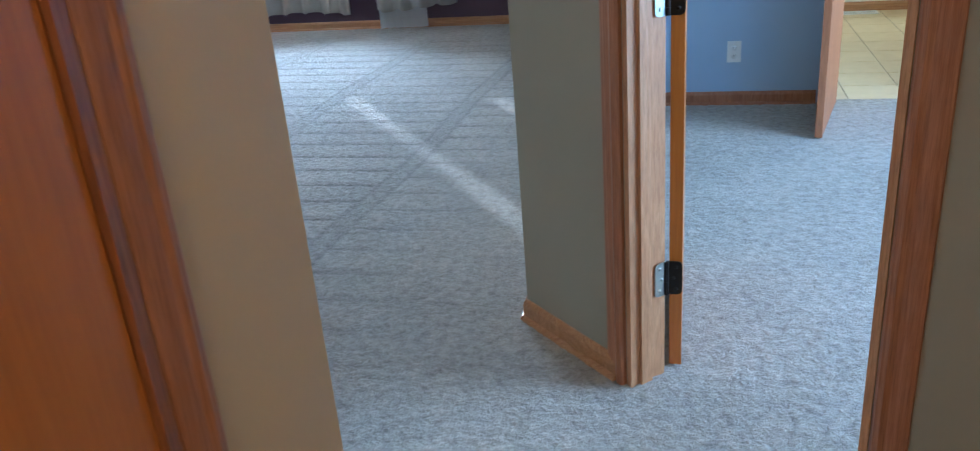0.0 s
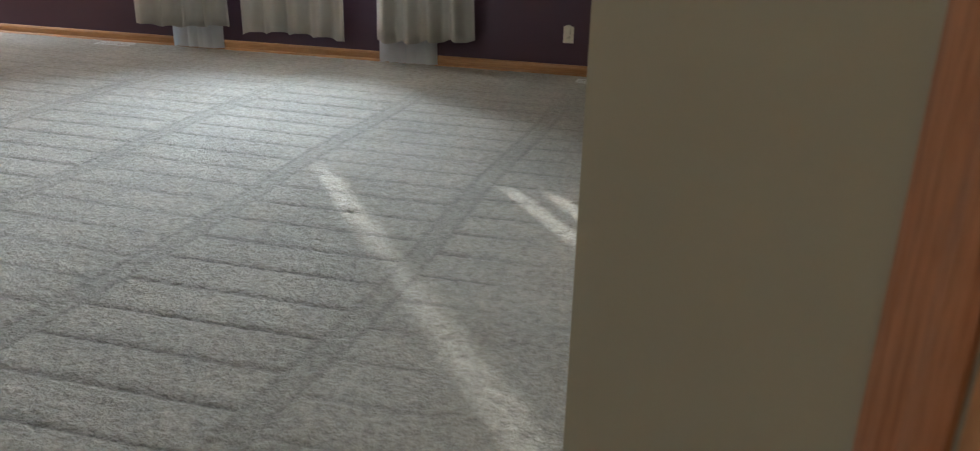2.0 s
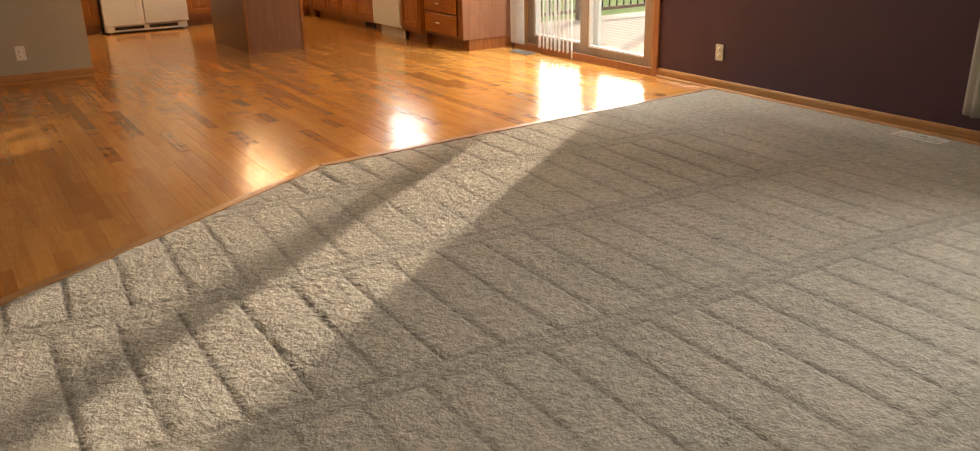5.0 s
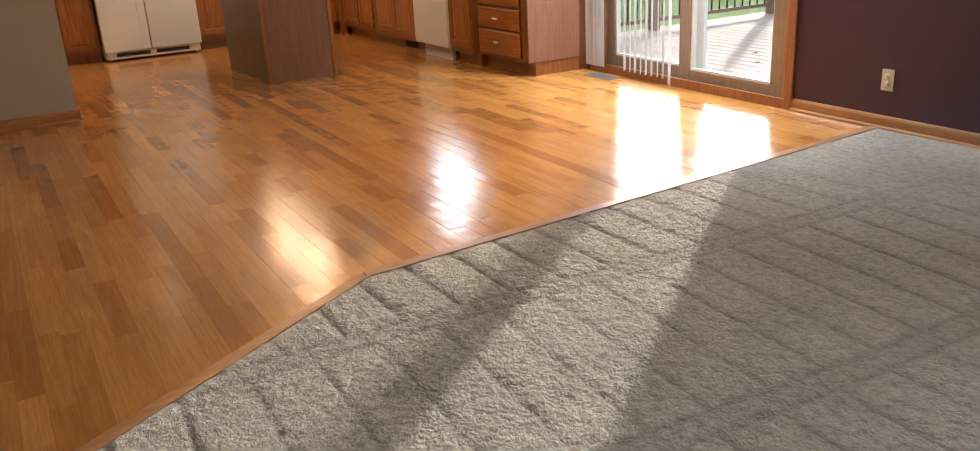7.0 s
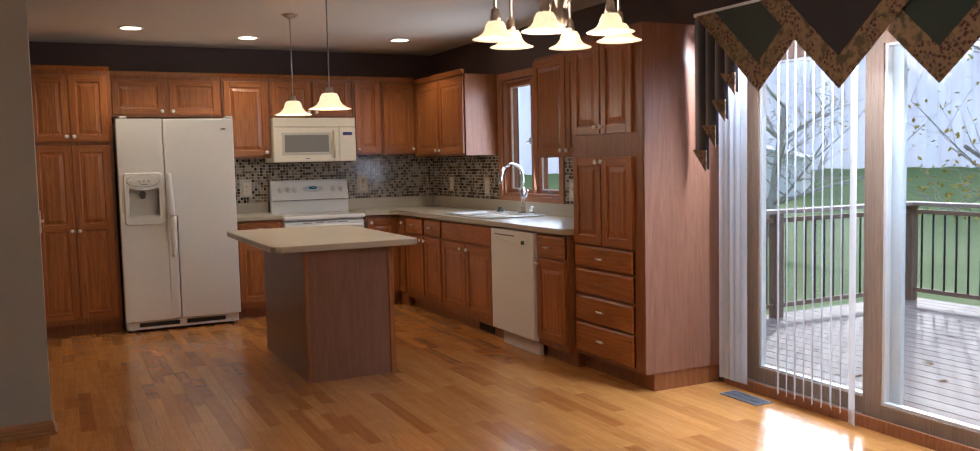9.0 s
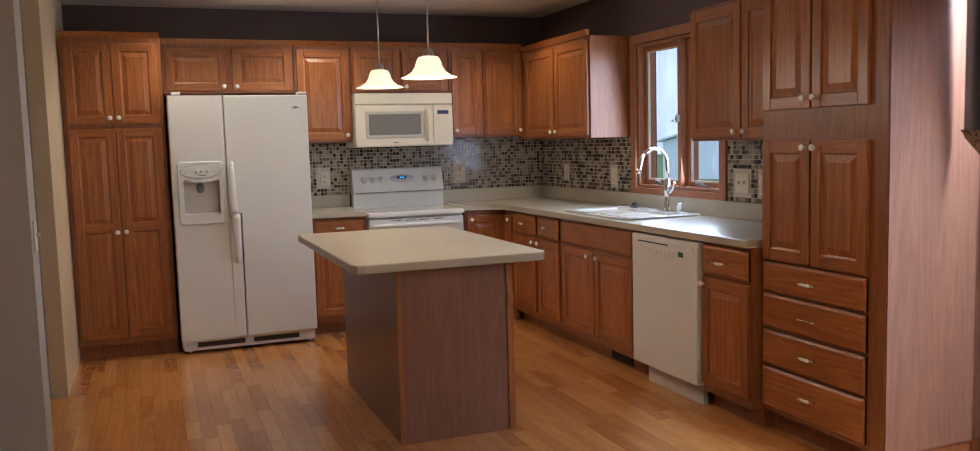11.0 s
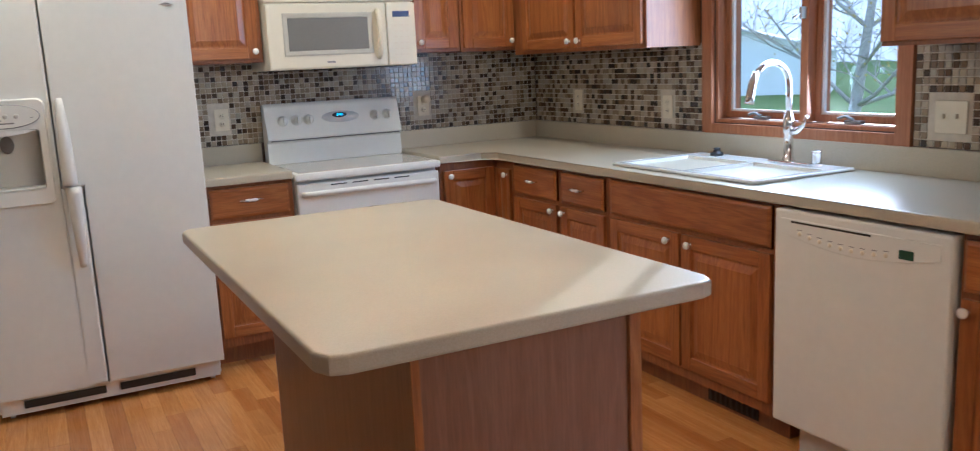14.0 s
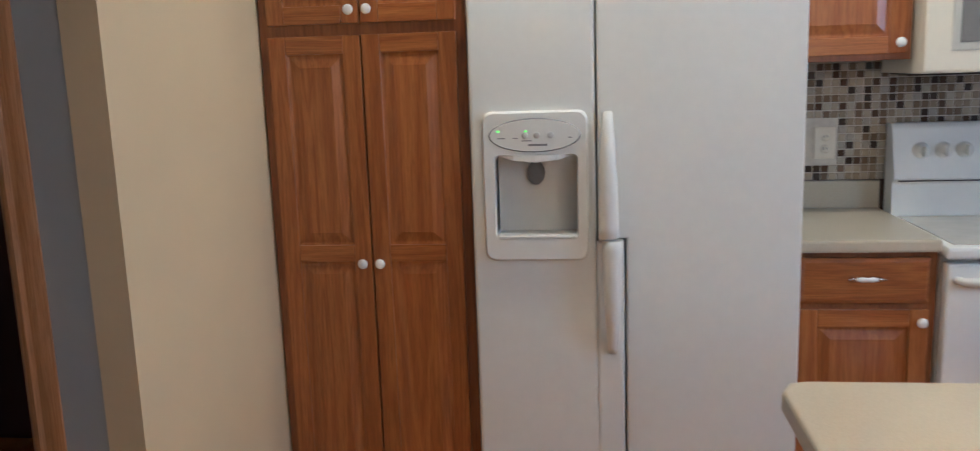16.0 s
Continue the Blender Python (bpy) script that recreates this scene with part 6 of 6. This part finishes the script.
for i in range(9):
    for j in range(9):
        shared("floor_tile", tile_me, bf, pose(0.41 + i * 0.303, 4.935 + j * 0.303 * 0.962, 0.002) @ Matrix.Diagonal((1, 0.96, 1, 1)))

# ---- carpet edge strip ----
bm = bmesh.new()
for (ax, ay), (bx, by) in zip(EDGE, EDGE[1:]):
    d = Vector((bx - ax, by - ay)).normalized()
    n = Vector((d.y, -d.x))
    n = n if n.x < 0 else -n
    a0, b0 = Vector((ax, ay)), Vector((bx, by))
    prism(bm, [((a0 - d * 0.004).x, (a0 - d * 0.004).y), ((b0 + d * 0.004).x, (b0 + d * 0.004).y), ((b0 + n * 0.05).x, (b0 + n * 0.05).y), ((a0 + n * 0.05).x, (a0 + n * 0.05).y)], 0.0006, 0.0085, 0, 0.002)
structure("trim_threshold", bm, trim_y, "light oak strip where the oak floor meets the carpet", "trim")

# ---- outside ----
def lawn_mat():
    m, nt, b = mat_base("autumn_lawn", 0.9)
    v = coords(nt, "World")
    c = ramp(nt, noise_tex(nt, v, 0.5, 5, 0.6), [(0.3, (0.15, 0.23, 0.08)), (0.6, (0.21, 0.29, 0.11)), (0.75, (0.27, 0.28, 0.14))])
    c = mixc(nt, 0.4, c, ramp(nt, noise_tex(nt, v, 60, 3, 0.7), [(0.3, (0.1, 0.15, 0.05)), (0.7, (0.25, 0.3, 0.13))]))
    nt.links.new(c, b.inputs["Base Color"])
    b.inputs["Specular IOR Level"].default_value = 0.03
    bump(nt, b, noise_tex(nt, v, 90, 2), 0.6, 0.02)
    return m


bm = bmesh.new()
for x0, x1, y0, y1 in ((-900, 900, 7.75, 1500), (-900, -14.4, -600, 7.75), (3.35, 900, -600, 7.75), (-14.4, 3.35, -600, -2.4)):
    bm.faces.new([bm.verts.new(p) for p in ((x0, y0, -0.75), (x1, y0, -0.75), (x1, y1, -0.75), (x0, y1, -0.75))])
structure("ground", bm, lawn_mat(), "green autumn lawn round the house", "lawn")

deck_wood = wood("weathered_deck", (0.3, 0.25, 0.23), (0.47, 0.4, 0.37), (0.55, 0.48, 0.45), rough=0.75, grain=(3, 50, 50), spread=9.0, coat=0.0)
rail_wood = wood("weathered_rail", (0.16, 0.11, 0.08), (0.3, 0.22, 0.17), (0.38, 0.29, 0.23), rough=0.75, grain=(50, 50, 3), spread=9.0, coat=0.0)
for dm_ in (deck_wood, rail_wood):
    dm_.node_tree.nodes["Principled BSDF"].inputs["Specular IOR Level"].default_value = 0.15
dk = thing("deck", "weathered wooden deck with fallen leaves", "deck", pose(0, 0, 0), kind="structure")
bm = bmesh.new()
box(bm, -11.25, -5.2, 7.78, 11.5, -0.72, -0.1)
part("substructure", bm, rail_wood, dk)
bm = bmesh.new()
box(bm, -11.4, -5.1, 0, 0.135, -0.03, 0.0, 0, 0.004)
bme = bpy.data.meshes.new("deck_board")
bm.to_mesh(bme)
bm.free()
bme.materials.append(deck_wood)
for j in range(27):
    shared("deck_board", bme, dk, pose(0, 7.76 + j * 0.142, -0.06))

rl = thing("deck_railing", "weathered deck railing with black metal balusters", "railing", pose(0, 0, 0))
bm = bmesh.new()
box(bm, -0.045, 0.045, -0.045, 0.045, -0.06, 0.88, 0, 0.004)
pme = bpy.data.meshes.new("post")
bm.to_mesh(pme)
bm.free()
pme.materials.append(rail_wood)
posts = [(-11.25, 7.95), (-11.25, 9.65), (-11.25, 11.43), (-9.3, 11.43), (-7.3, 11.43), (-5.3, 11.43)]
for x, y in posts:
    shared("post", pme, rl, pose(x, y, 0))
bm = bmesh.new()
tube(bm, [(0, 0, 0.06), (0, 0, 0.83)], 0.0095, 8)
bal = bpy.data.meshes.new("baluster")
bm.to_mesh(bal)
bm.free()
bal.materials.append(black)
for (ax, ay), (bx, by) in zip(posts, posts[1:]):
    d = Vector((bx - ax, by - ay))
    n = int(d.length / 0.115)
    for i in range(1, n):
        p = Vector((ax, ay)) + d * i / n
        shared("baluster", bal, rl, pose(p.x, p.y, 0))
    for z0, z1, w in ((0.03, 0.07, 0.02), (0.8, 0.84, 0.02)):
        bm = bmesh.new()
        if abs(d.x) > abs(d.y):
            box(bm, min(ax, bx) + 0.045, max(ax, bx) - 0.045, ay - w, ay + w, z0, z1, 0, 0.003)
        else:
            box(bm, ax - w, ax + w, min(ay, by) + 0.045, max(ay, by) - 0.045, z0, z1, 0, 0.003)
        part("rail", bm, rail_wood, rl)
for x0, x1, y0, y1 in ((-11.33, -11.17, 7.9, 11.35), (-11.33, -5.2, 11.35, 11.51)):
    bm = bmesh.new()
    box(bm, x0, x1, y0, y1, 0.881, 0.915, 0, 0.006)
    part("cap_rail", bm, deck_wood, rl)


def leaf_mat(name, stops):
    m, nt, b = mat_base(name, 0.7)
    rnd = nt.nodes.new("ShaderNodeNewGeometry").outputs["Random Per Island"]
    nt.links.new(ramp(nt, rnd, stops), b.inputs["Base Color"])
    return m


leaf_yellow = leaf_mat("yellow_leaves", [(0.0, (0.55, 0.4, 0.06)), (0.5, (0.6, 0.48, 0.12)), (1.0, (0.4, 0.28, 0.08))])
leaf_brown = leaf_mat("fallen_leaves", [(0.0, (0.16, 0.08, 0.03)), (0.6, (0.25, 0.14, 0.06)), (1.0, (0.3, 0.2, 0.07))])
leaf_green = leaf_mat("shrub_leaves", [(0.0, (0.07, 0.1, 0.04)), (0.6, (0.13, 0.17, 0.07)), (1.0, (0.2, 0.19, 0.1))])
# bark lightened so that haze over the backlit limbs is in its colour
bark = plain("hazed_bark", (0.42, 0.4, 0.39), 0.9, var=0.4, scale=25)
rng = random.Random(4)


def leaf(bm, p, s, rng):
    d = Vector((rng.uniform(-1, 1), rng.uniform(-1, 1), rng.uniform(-1, 1))).normalized()
    e = d.orthogonal().normalized()
    v = [bm.verts.new(p + q) for q in (d * s, e * s * 0.55, -d * s, -e * s * 0.55)]
    bm.faces.new(v)


for i in range(46):
    bm = bmesh.new()
    x, y = rng.uniform(-11.0, -5.6), 7.9 + 3.4 * rng.random()
    pts = [(math.cos(a) * r, math.sin(a) * r) for a, r in ((0, 0.04), (0.9, 0.022), (1.7, 0.035), (2.6, 0.02), (3.3, 0.034), (4.2, 0.02), (5.2, 0.03), (5.8, 0.018))]
    v = [bm.verts.new((px, py, 0.003 + 0.012 * rng.random())) for px, py in pts]
    c = bm.verts.new((0, 0, 0.01))
    for k in range(8):
        bm.faces.new((v[k], v[(k + 1) % 8], c))
    solid("fallen_leaf", bm, leaf_brown, "curled brown leaf lying on the deck", "leaf", "fallen leaves", m=pose(x, y, -0.062, 0, 0, rng.uniform(0, 360)))


def grow(bm, tips, p, d, length, r, depth, rng):
    n = 4
    pts, rad = [p.copy()], [r]
    for i in range(n):
        d = (d + Vector((rng.uniform(-0.22, 0.22), rng.uniform(-0.22, 0.22), rng.uniform(-0.1, 0.16)))).normalized()
        p = p + d * length / n
        pts.append(p.copy())
        rad.append(r * (1 - 0.5 * (i + 1) / n))
        if depth == 0 or i > 1:
            tips.append(p.copy())
    tube(bm, pts, rad, 6 if r > 0.03 else 4)
    if depth:
        for k in range(4 if depth > 1 else 5):
            i = rng.randint(1, n)
            side = Vector((rng.uniform(-1, 1), rng.uniform(-1, 1), rng.uniform(-0.1, 0.7))).normalized()
            grow(bm, tips, pts[i], (d * 0.45 + side).normalized(), length * rng.uniform(0.5, 0.75), rad[i] * 0.62, depth - 1, rng)


def tree(x, y, h, seed, leaves, label):
    rng = random.Random(seed)
    t = thing("tree", label, "tree", pose(x, y, -0.75))
    bm = bmesh.new()
    tips = []
    lean = Vector((rng.uniform(-0.1, 0.1), rng.uniform(-0.1, 0.1), 1)).normalized()
    pts = [Vector((0, 0, 0)) + lean * h * 0.45 * i / 4 for i in range(5)]
    tube(bm, pts, [h * 0.022, h * 0.017, h * 0.015, h * 0.013, h * 0.011], 10)
    for k in range(8):
        i = rng.randint(1, 4)
        a = k * 0.8 + rng.uniform(-0.3, 0.3)
        grow(bm, tips, pts[i], Vector((math.cos(a), math.sin(a), rng.uniform(0.25, 0.9))).normalized(), h * rng.uniform(0.28, 0.42), h * 0.0065, 3, rng)
    part("trunk", bm, bark, t)
    bm = bmesh.new()
    for _ in range(leaves):
        p = rng.choice(tips) + Vector((rng.gauss(0, 0.15), rng.gauss(0, 0.15), rng.gauss(0, 0.12)))
        leaf(bm, p, rng.uniform(0.018, 0.042), rng)
    part("crown", bm, leaf_yellow, t, "sparse yellow autumn leaves")
    return t


tree(-10.7, 14.6, 6.5, 11, 3200, "tall bare tree with sparse yellow autumn leaves")
tree(-22.5, 20.5, 7.5, 23, 1600, "bare spreading tree with a few yellow leaves")
rng = random.Random(9)


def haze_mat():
    """Far woods with bright autumn haze painted in as emission: grey-lilac with upright streaks of trunks and twigs."""
    m, nt, b = mat_base("far_woods_glow", 1.0)
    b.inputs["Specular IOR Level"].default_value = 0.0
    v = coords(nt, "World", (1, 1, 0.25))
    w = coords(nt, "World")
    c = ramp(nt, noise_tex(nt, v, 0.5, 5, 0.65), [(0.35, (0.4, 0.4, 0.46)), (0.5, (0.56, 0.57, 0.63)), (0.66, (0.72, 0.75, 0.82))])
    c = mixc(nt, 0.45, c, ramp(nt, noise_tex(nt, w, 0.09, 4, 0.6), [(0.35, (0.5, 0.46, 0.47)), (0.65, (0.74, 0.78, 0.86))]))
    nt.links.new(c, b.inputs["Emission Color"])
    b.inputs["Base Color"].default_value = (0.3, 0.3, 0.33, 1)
    b.inputs["Emission Strength"].default_value = HAZE_GLOW
    return m


bm = bmesh.new()
last = None
for i in range(260):
    a = radians(20 + i * 0.6)
    r = 120 + 6 * math.sin(i * 1.7)
    x, y = -8 + r * math.cos(a), 5 + r * math.sin(a)
    h = 18.5 + 1.5 * math.sin(i * 0.23) + rng.uniform(-1.8, 1.8)
    now = [bm.verts.new((x, y, -1.5)), bm.verts.new((x, y, h))]
    if last:
        bm.faces.new((last[0], now[0], now[1], last[1]))
    last = now
structure("backdrop", bm, haze_mat(), "glowing backdrop of far bare woods with haze painted in", "woods")
bm = bmesh.new()
for i in range(700):
    cx = -12.6 + 0.9 * rng.gauss(0, 0.5) + (i % 2) * 1.6
    p = Vector((cx, 18.5 + rng.gauss(0, 0.4), -0.75 + abs(rng.gauss(0, 0.25))))
    leaf(bm, p, rng.uniform(0.03, 0.06), rng)
solid("garden_shrubs", bm, leaf_green, "low green garden shrubs beyond the deck", "shrubs", kind="stuff")

hs = thing("neighbour_house", "white neighbouring garage with a low gable roof", "house", pose(-44.5, 31.5, -0.75, 0, 0, 38.7))
siding = plain("white_siding", (0.85, 0.86, 0.88), 0.6)
bm = bmesh.new()
gable = [(-3.0, 0.0), (9.0, 0.0), (9.0, 2.0), (3.0, 3.6), (-3.0, 2.0)]
fr_ = [bm.verts.new((x, 0.0, z)) for x, z in gable]
bk_ = [bm.verts.new((x, 7.0, z)) for x, z in gable]
bm.faces.new(fr_)
bm.faces.new(bk_[::-1])
for i in range(5):
    bm.faces.new((fr_[i], bk_[i], bk_[(i + 1) % 5], fr_[(i + 1) % 5]))
bmesh.ops.recalc_face_normals(bm, faces=bm.faces)
part("wall", bm, siding, hs)
shingle = plain("pale_shingle", (0.7, 0.71, 0.74), 0.9, var=0.2, scale=8)
for side in (-1, 1):
    bm = bmesh.new()
    bm.faces.new([bm.verts.new((3.0 + side * u, y, z)) for u, y, z in ((0.0, -0.35, 3.66), (6.3, -0.35, 1.95), (6.3, 7.3, 1.95), (0.0, 7.3, 3.66))])
    part("roof", bm, shingle, hs).modifiers.new("thickness", "SOLIDIFY").thickness = 0.1
for x in range(14):
    bm = bmesh.new()
    box(bm, -3.0, 9.0, -0.012, -0.002, 0.1 + x * 0.14, 0.225 + x * 0.14)
    part("siding_board", bm, siding, hs)

# ---- mosaic tiles ----
def mosaic_mat(name, island):
    m, nt, b = mat_base(name, 0.2)
    if island:
        rnd = nt.nodes.new("ShaderNodeNewGeometry").outputs["Random Per Island"]
    else:
        rnd = nt.nodes.new("ShaderNodeObjectInfo").outputs["Random"]
    c = ramp(nt, rnd, [(0.0, (0.42, 0.36, 0.26)), (0.2, (0.27, 0.215, 0.145)), (0.36, (0.07, 0.04, 0.022)), (0.52, (0.37, 0.34, 0.28)), (0.64, (0.16, 0.115, 0.07)), (0.8, (0.43, 0.385, 0.3)), (0.88, (0.035, 0.024, 0.018))], "CONSTANT")
    v = coords(nt, "World")
    c = mixc(nt, 0.25, c, mixc(nt, 1.0, c, ramp(nt, noise_tex(nt, v, 70, 3), [(0.3, (0.6, 0.58, 0.55)), (0.7, (1.15, 1.1, 1.05))]), "MULTIPLY"))
    nt.links.new(c, b.inputs["Base Color"])
    b.inputs["Coat Weight"].default_value = 0.3
    return m


mos_i, mos_o = mosaic_mat("mosaic_tile_far", True), mosaic_mat("mosaic_tile", False)
grout = plain("mosaic_grout", (0.56, 0.51, 0.42), 0.9, var=0.1)
P, TS = 0.0285, 0.0243


def tile_shape(bm, m):
    o = [(0, 0), (TS, 0), (TS, TS), (0, TS)]
    a = [bm.verts.new(m @ Vector((x, 0.0, z))) for x, z in o]
    b = [bm.verts.new(m @ Vector((x, -0.003, z))) for x, z in o]
    e = 0.0015
    c = [bm.verts.new(m @ Vector((e if x == 0 else TS - e, -0.0042, e if z == 0 else TS - e))) for x, z in o]
    for r0, r1 in ((a, b), (b, c)):
        for i in range(4):
            bm.faces.new((r0[i], r0[(i + 1) % 4], r1[(i + 1) % 4], r1[i]))
    bm.faces.new(c)


bm = bmesh.new()
tile_shape(bm, Matrix())
bm.normal_update()
mos_me = bpy.data.meshes.new("mosaic_tile")
bm.to_mesh(mos_me)
bm.free()
mos_me.materials.append(mos_o)


def mosaic(name, frame_m, x0, x1, z0, z1, holes, single, label):
    bm = bmesh.new()
    box(bm, x0, x1, -0.0035, -0.0004, z0, z1)
    ob = mesh_ob(name, bm, grout)
    ob.matrix_world = frame_m
    tagged(ob, label, "backsplash", kind="structure")
    rest = bmesh.new()
    r = 0
    rng = random.Random(3)
    z = z0 + 0.001
    while z + TS <= z1 + 0.012:
        x = x0 + 0.001
        while x + TS <= x1 + 0.001:
            if x >= x0 and not any(x + TS > a and x < b and z + TS > c and z < d for a, b, c, d in holes):
                m = Matrix.Translation((x, -0.0036, z))
                if single(x):
                    shared("mosaic_tile", mos_me, ob, m)
                else:
                    tile_shape(rest, m)
            x += P
        z += P
        r += 1
    if len(rest.verts):
        far = part("mosaic_tiles", rest, mos_i, ob)
        tagged(far, kind="stuff")
    else:
        rest.free()


mosaic("backsplash_west", on_west(WX, 5.332), 0.0, 2.223, 1.052, 1.5, [(0.19, 0.285, 1.125, 1.255), (1.38, 1.475, 1.125, 1.255)], lambda x: x < 0.48, "brown and cream glass mosaic backsplash")
mosaic("backsplash_north", on_north(-14.165, NY), 0.009, 1.585, 1.052, 1.475, [(0.46, 0.55, 1.12, 1.25), (1.28, 1.37, 1.1, 1.23)], lambda x: False, "brown and cream glass mosaic backsplash")
mosaic("backsplash_north_window", on_north(-11.43, NY), 0.0, 1.04, 1.052, 1.43, [(0.08, 0.22, 1.1, 1.23), (0.3, 0.39, 1.095, 1.225)], lambda x: False, "brown and cream glass mosaic backsplash")

# ---- oak floor boards ----
BW = 0.0762
rng = random.Random(12)
LENGTHS = (0.3, 0.42, 0.55, 0.7, 0.9)


def board_shape(bm, x0, x1, xs0, xs1, y0, y1, top, tilt=0.0):
    """A board with eased edges; its east end may be cut on a slant (xs0 at y0, xs1 at y1)."""
    g, e = 0.00015, 0.0004
    o = [(x0 + g, y0 + g), (xs0 - g, y0 + g), (xs1 - g, y1 - g), (x0 + g, y1 - g)]
    i_ = [(x0 + g + e, y0 + g + e), (xs0 - g - e, y0 + g + e), (xs1 - g - e, y1 - g - e), (x0 + g + e, y1 - g - e)]
    a = [bm.verts.new((x, y, top - 0.012)) for x, y in o]
    b = [bm.verts.new((x, y, top - 0.0003)) for x, y in o]
    c = [bm.verts.new((x, y, top + tilt * (y - y0) / BW)) for x, y in i_]
    for r0, r1 in ((a, b), (b, c)):
        for k in range(4):
            bm.faces.new((r0[k], r0[(k + 1) % 4], r1[(k + 1) % 4], r1[k]))
    bm.faces.new(c)


board_me = {}
for L in LENGTHS:
    bm = bmesh.new()
    board_shape(bm, 0, L, L, L, 0, BW, 0.0)
    bm.normal_update()
    board_me[L] = bpy.data.meshes.new("floor_board")
    bm.to_mesh(board_me[L])
    bm.free()
    board_me[L].materials.append(floor_piece)


def edge_x(y):
    (xa, ya), (xb, yb), (xc, yc) = EDGE
    if y > yb:
        return xa + (ya - y) / (ya - yb) * (xb - xa)
    return xb + (yb - y) / (yb - yc) * (xc - xb)


bm = bmesh.new()
box(bm, -14.1, -6.9, SY, NY - 0.001, -0.03, -0.0125)
fl = structure("floor_oak", bm, dark_gap, "glossy honey oak strip floor", "floor")
rest = bmesh.new()
count = 0
r = 0
y = SY
while y < NY - 0.001:
    y1 = min(y + BW, NY)
    x = -14.1 - rng.random() * 0.8
    e0, e1 = edge_x(y) - 0.03, edge_x(y1) - 0.03
    while x < max(e0, e1):
        L = rng.choice(LENGTHS)
        nx = x + L
        top = rng.uniform(-0.0004, 0.0004)
        if x > -10.3 and 3.2 < y < 5.6 and nx < min(e0, e1) - 0.05 and y1 - y > BW - 1e-4 and count < 300:
            shared("floor_board", board_me[L], fl, pose(x, y, top, rng.uniform(-0.1, 0.1), rng.uniform(-0.02, 0.02)))
            count += 1
        elif nx > -14.1:
            board_shape(rest, max(x, -14.1), 0, min(nx, e0), min(nx, e1), y, y1, top, rng.uniform(-0.00022, 0.00022))
        if nx > min(e0, e1) - 0.12:
            if nx < min(e0, e1):
                board_shape(rest, nx, 0, e0, e1, y, y1, 0)
            break
        x = nx
    y += BW
    r += 1
tagged(part("floor_boards", rest, floor_rest, fl), kind="stuff")
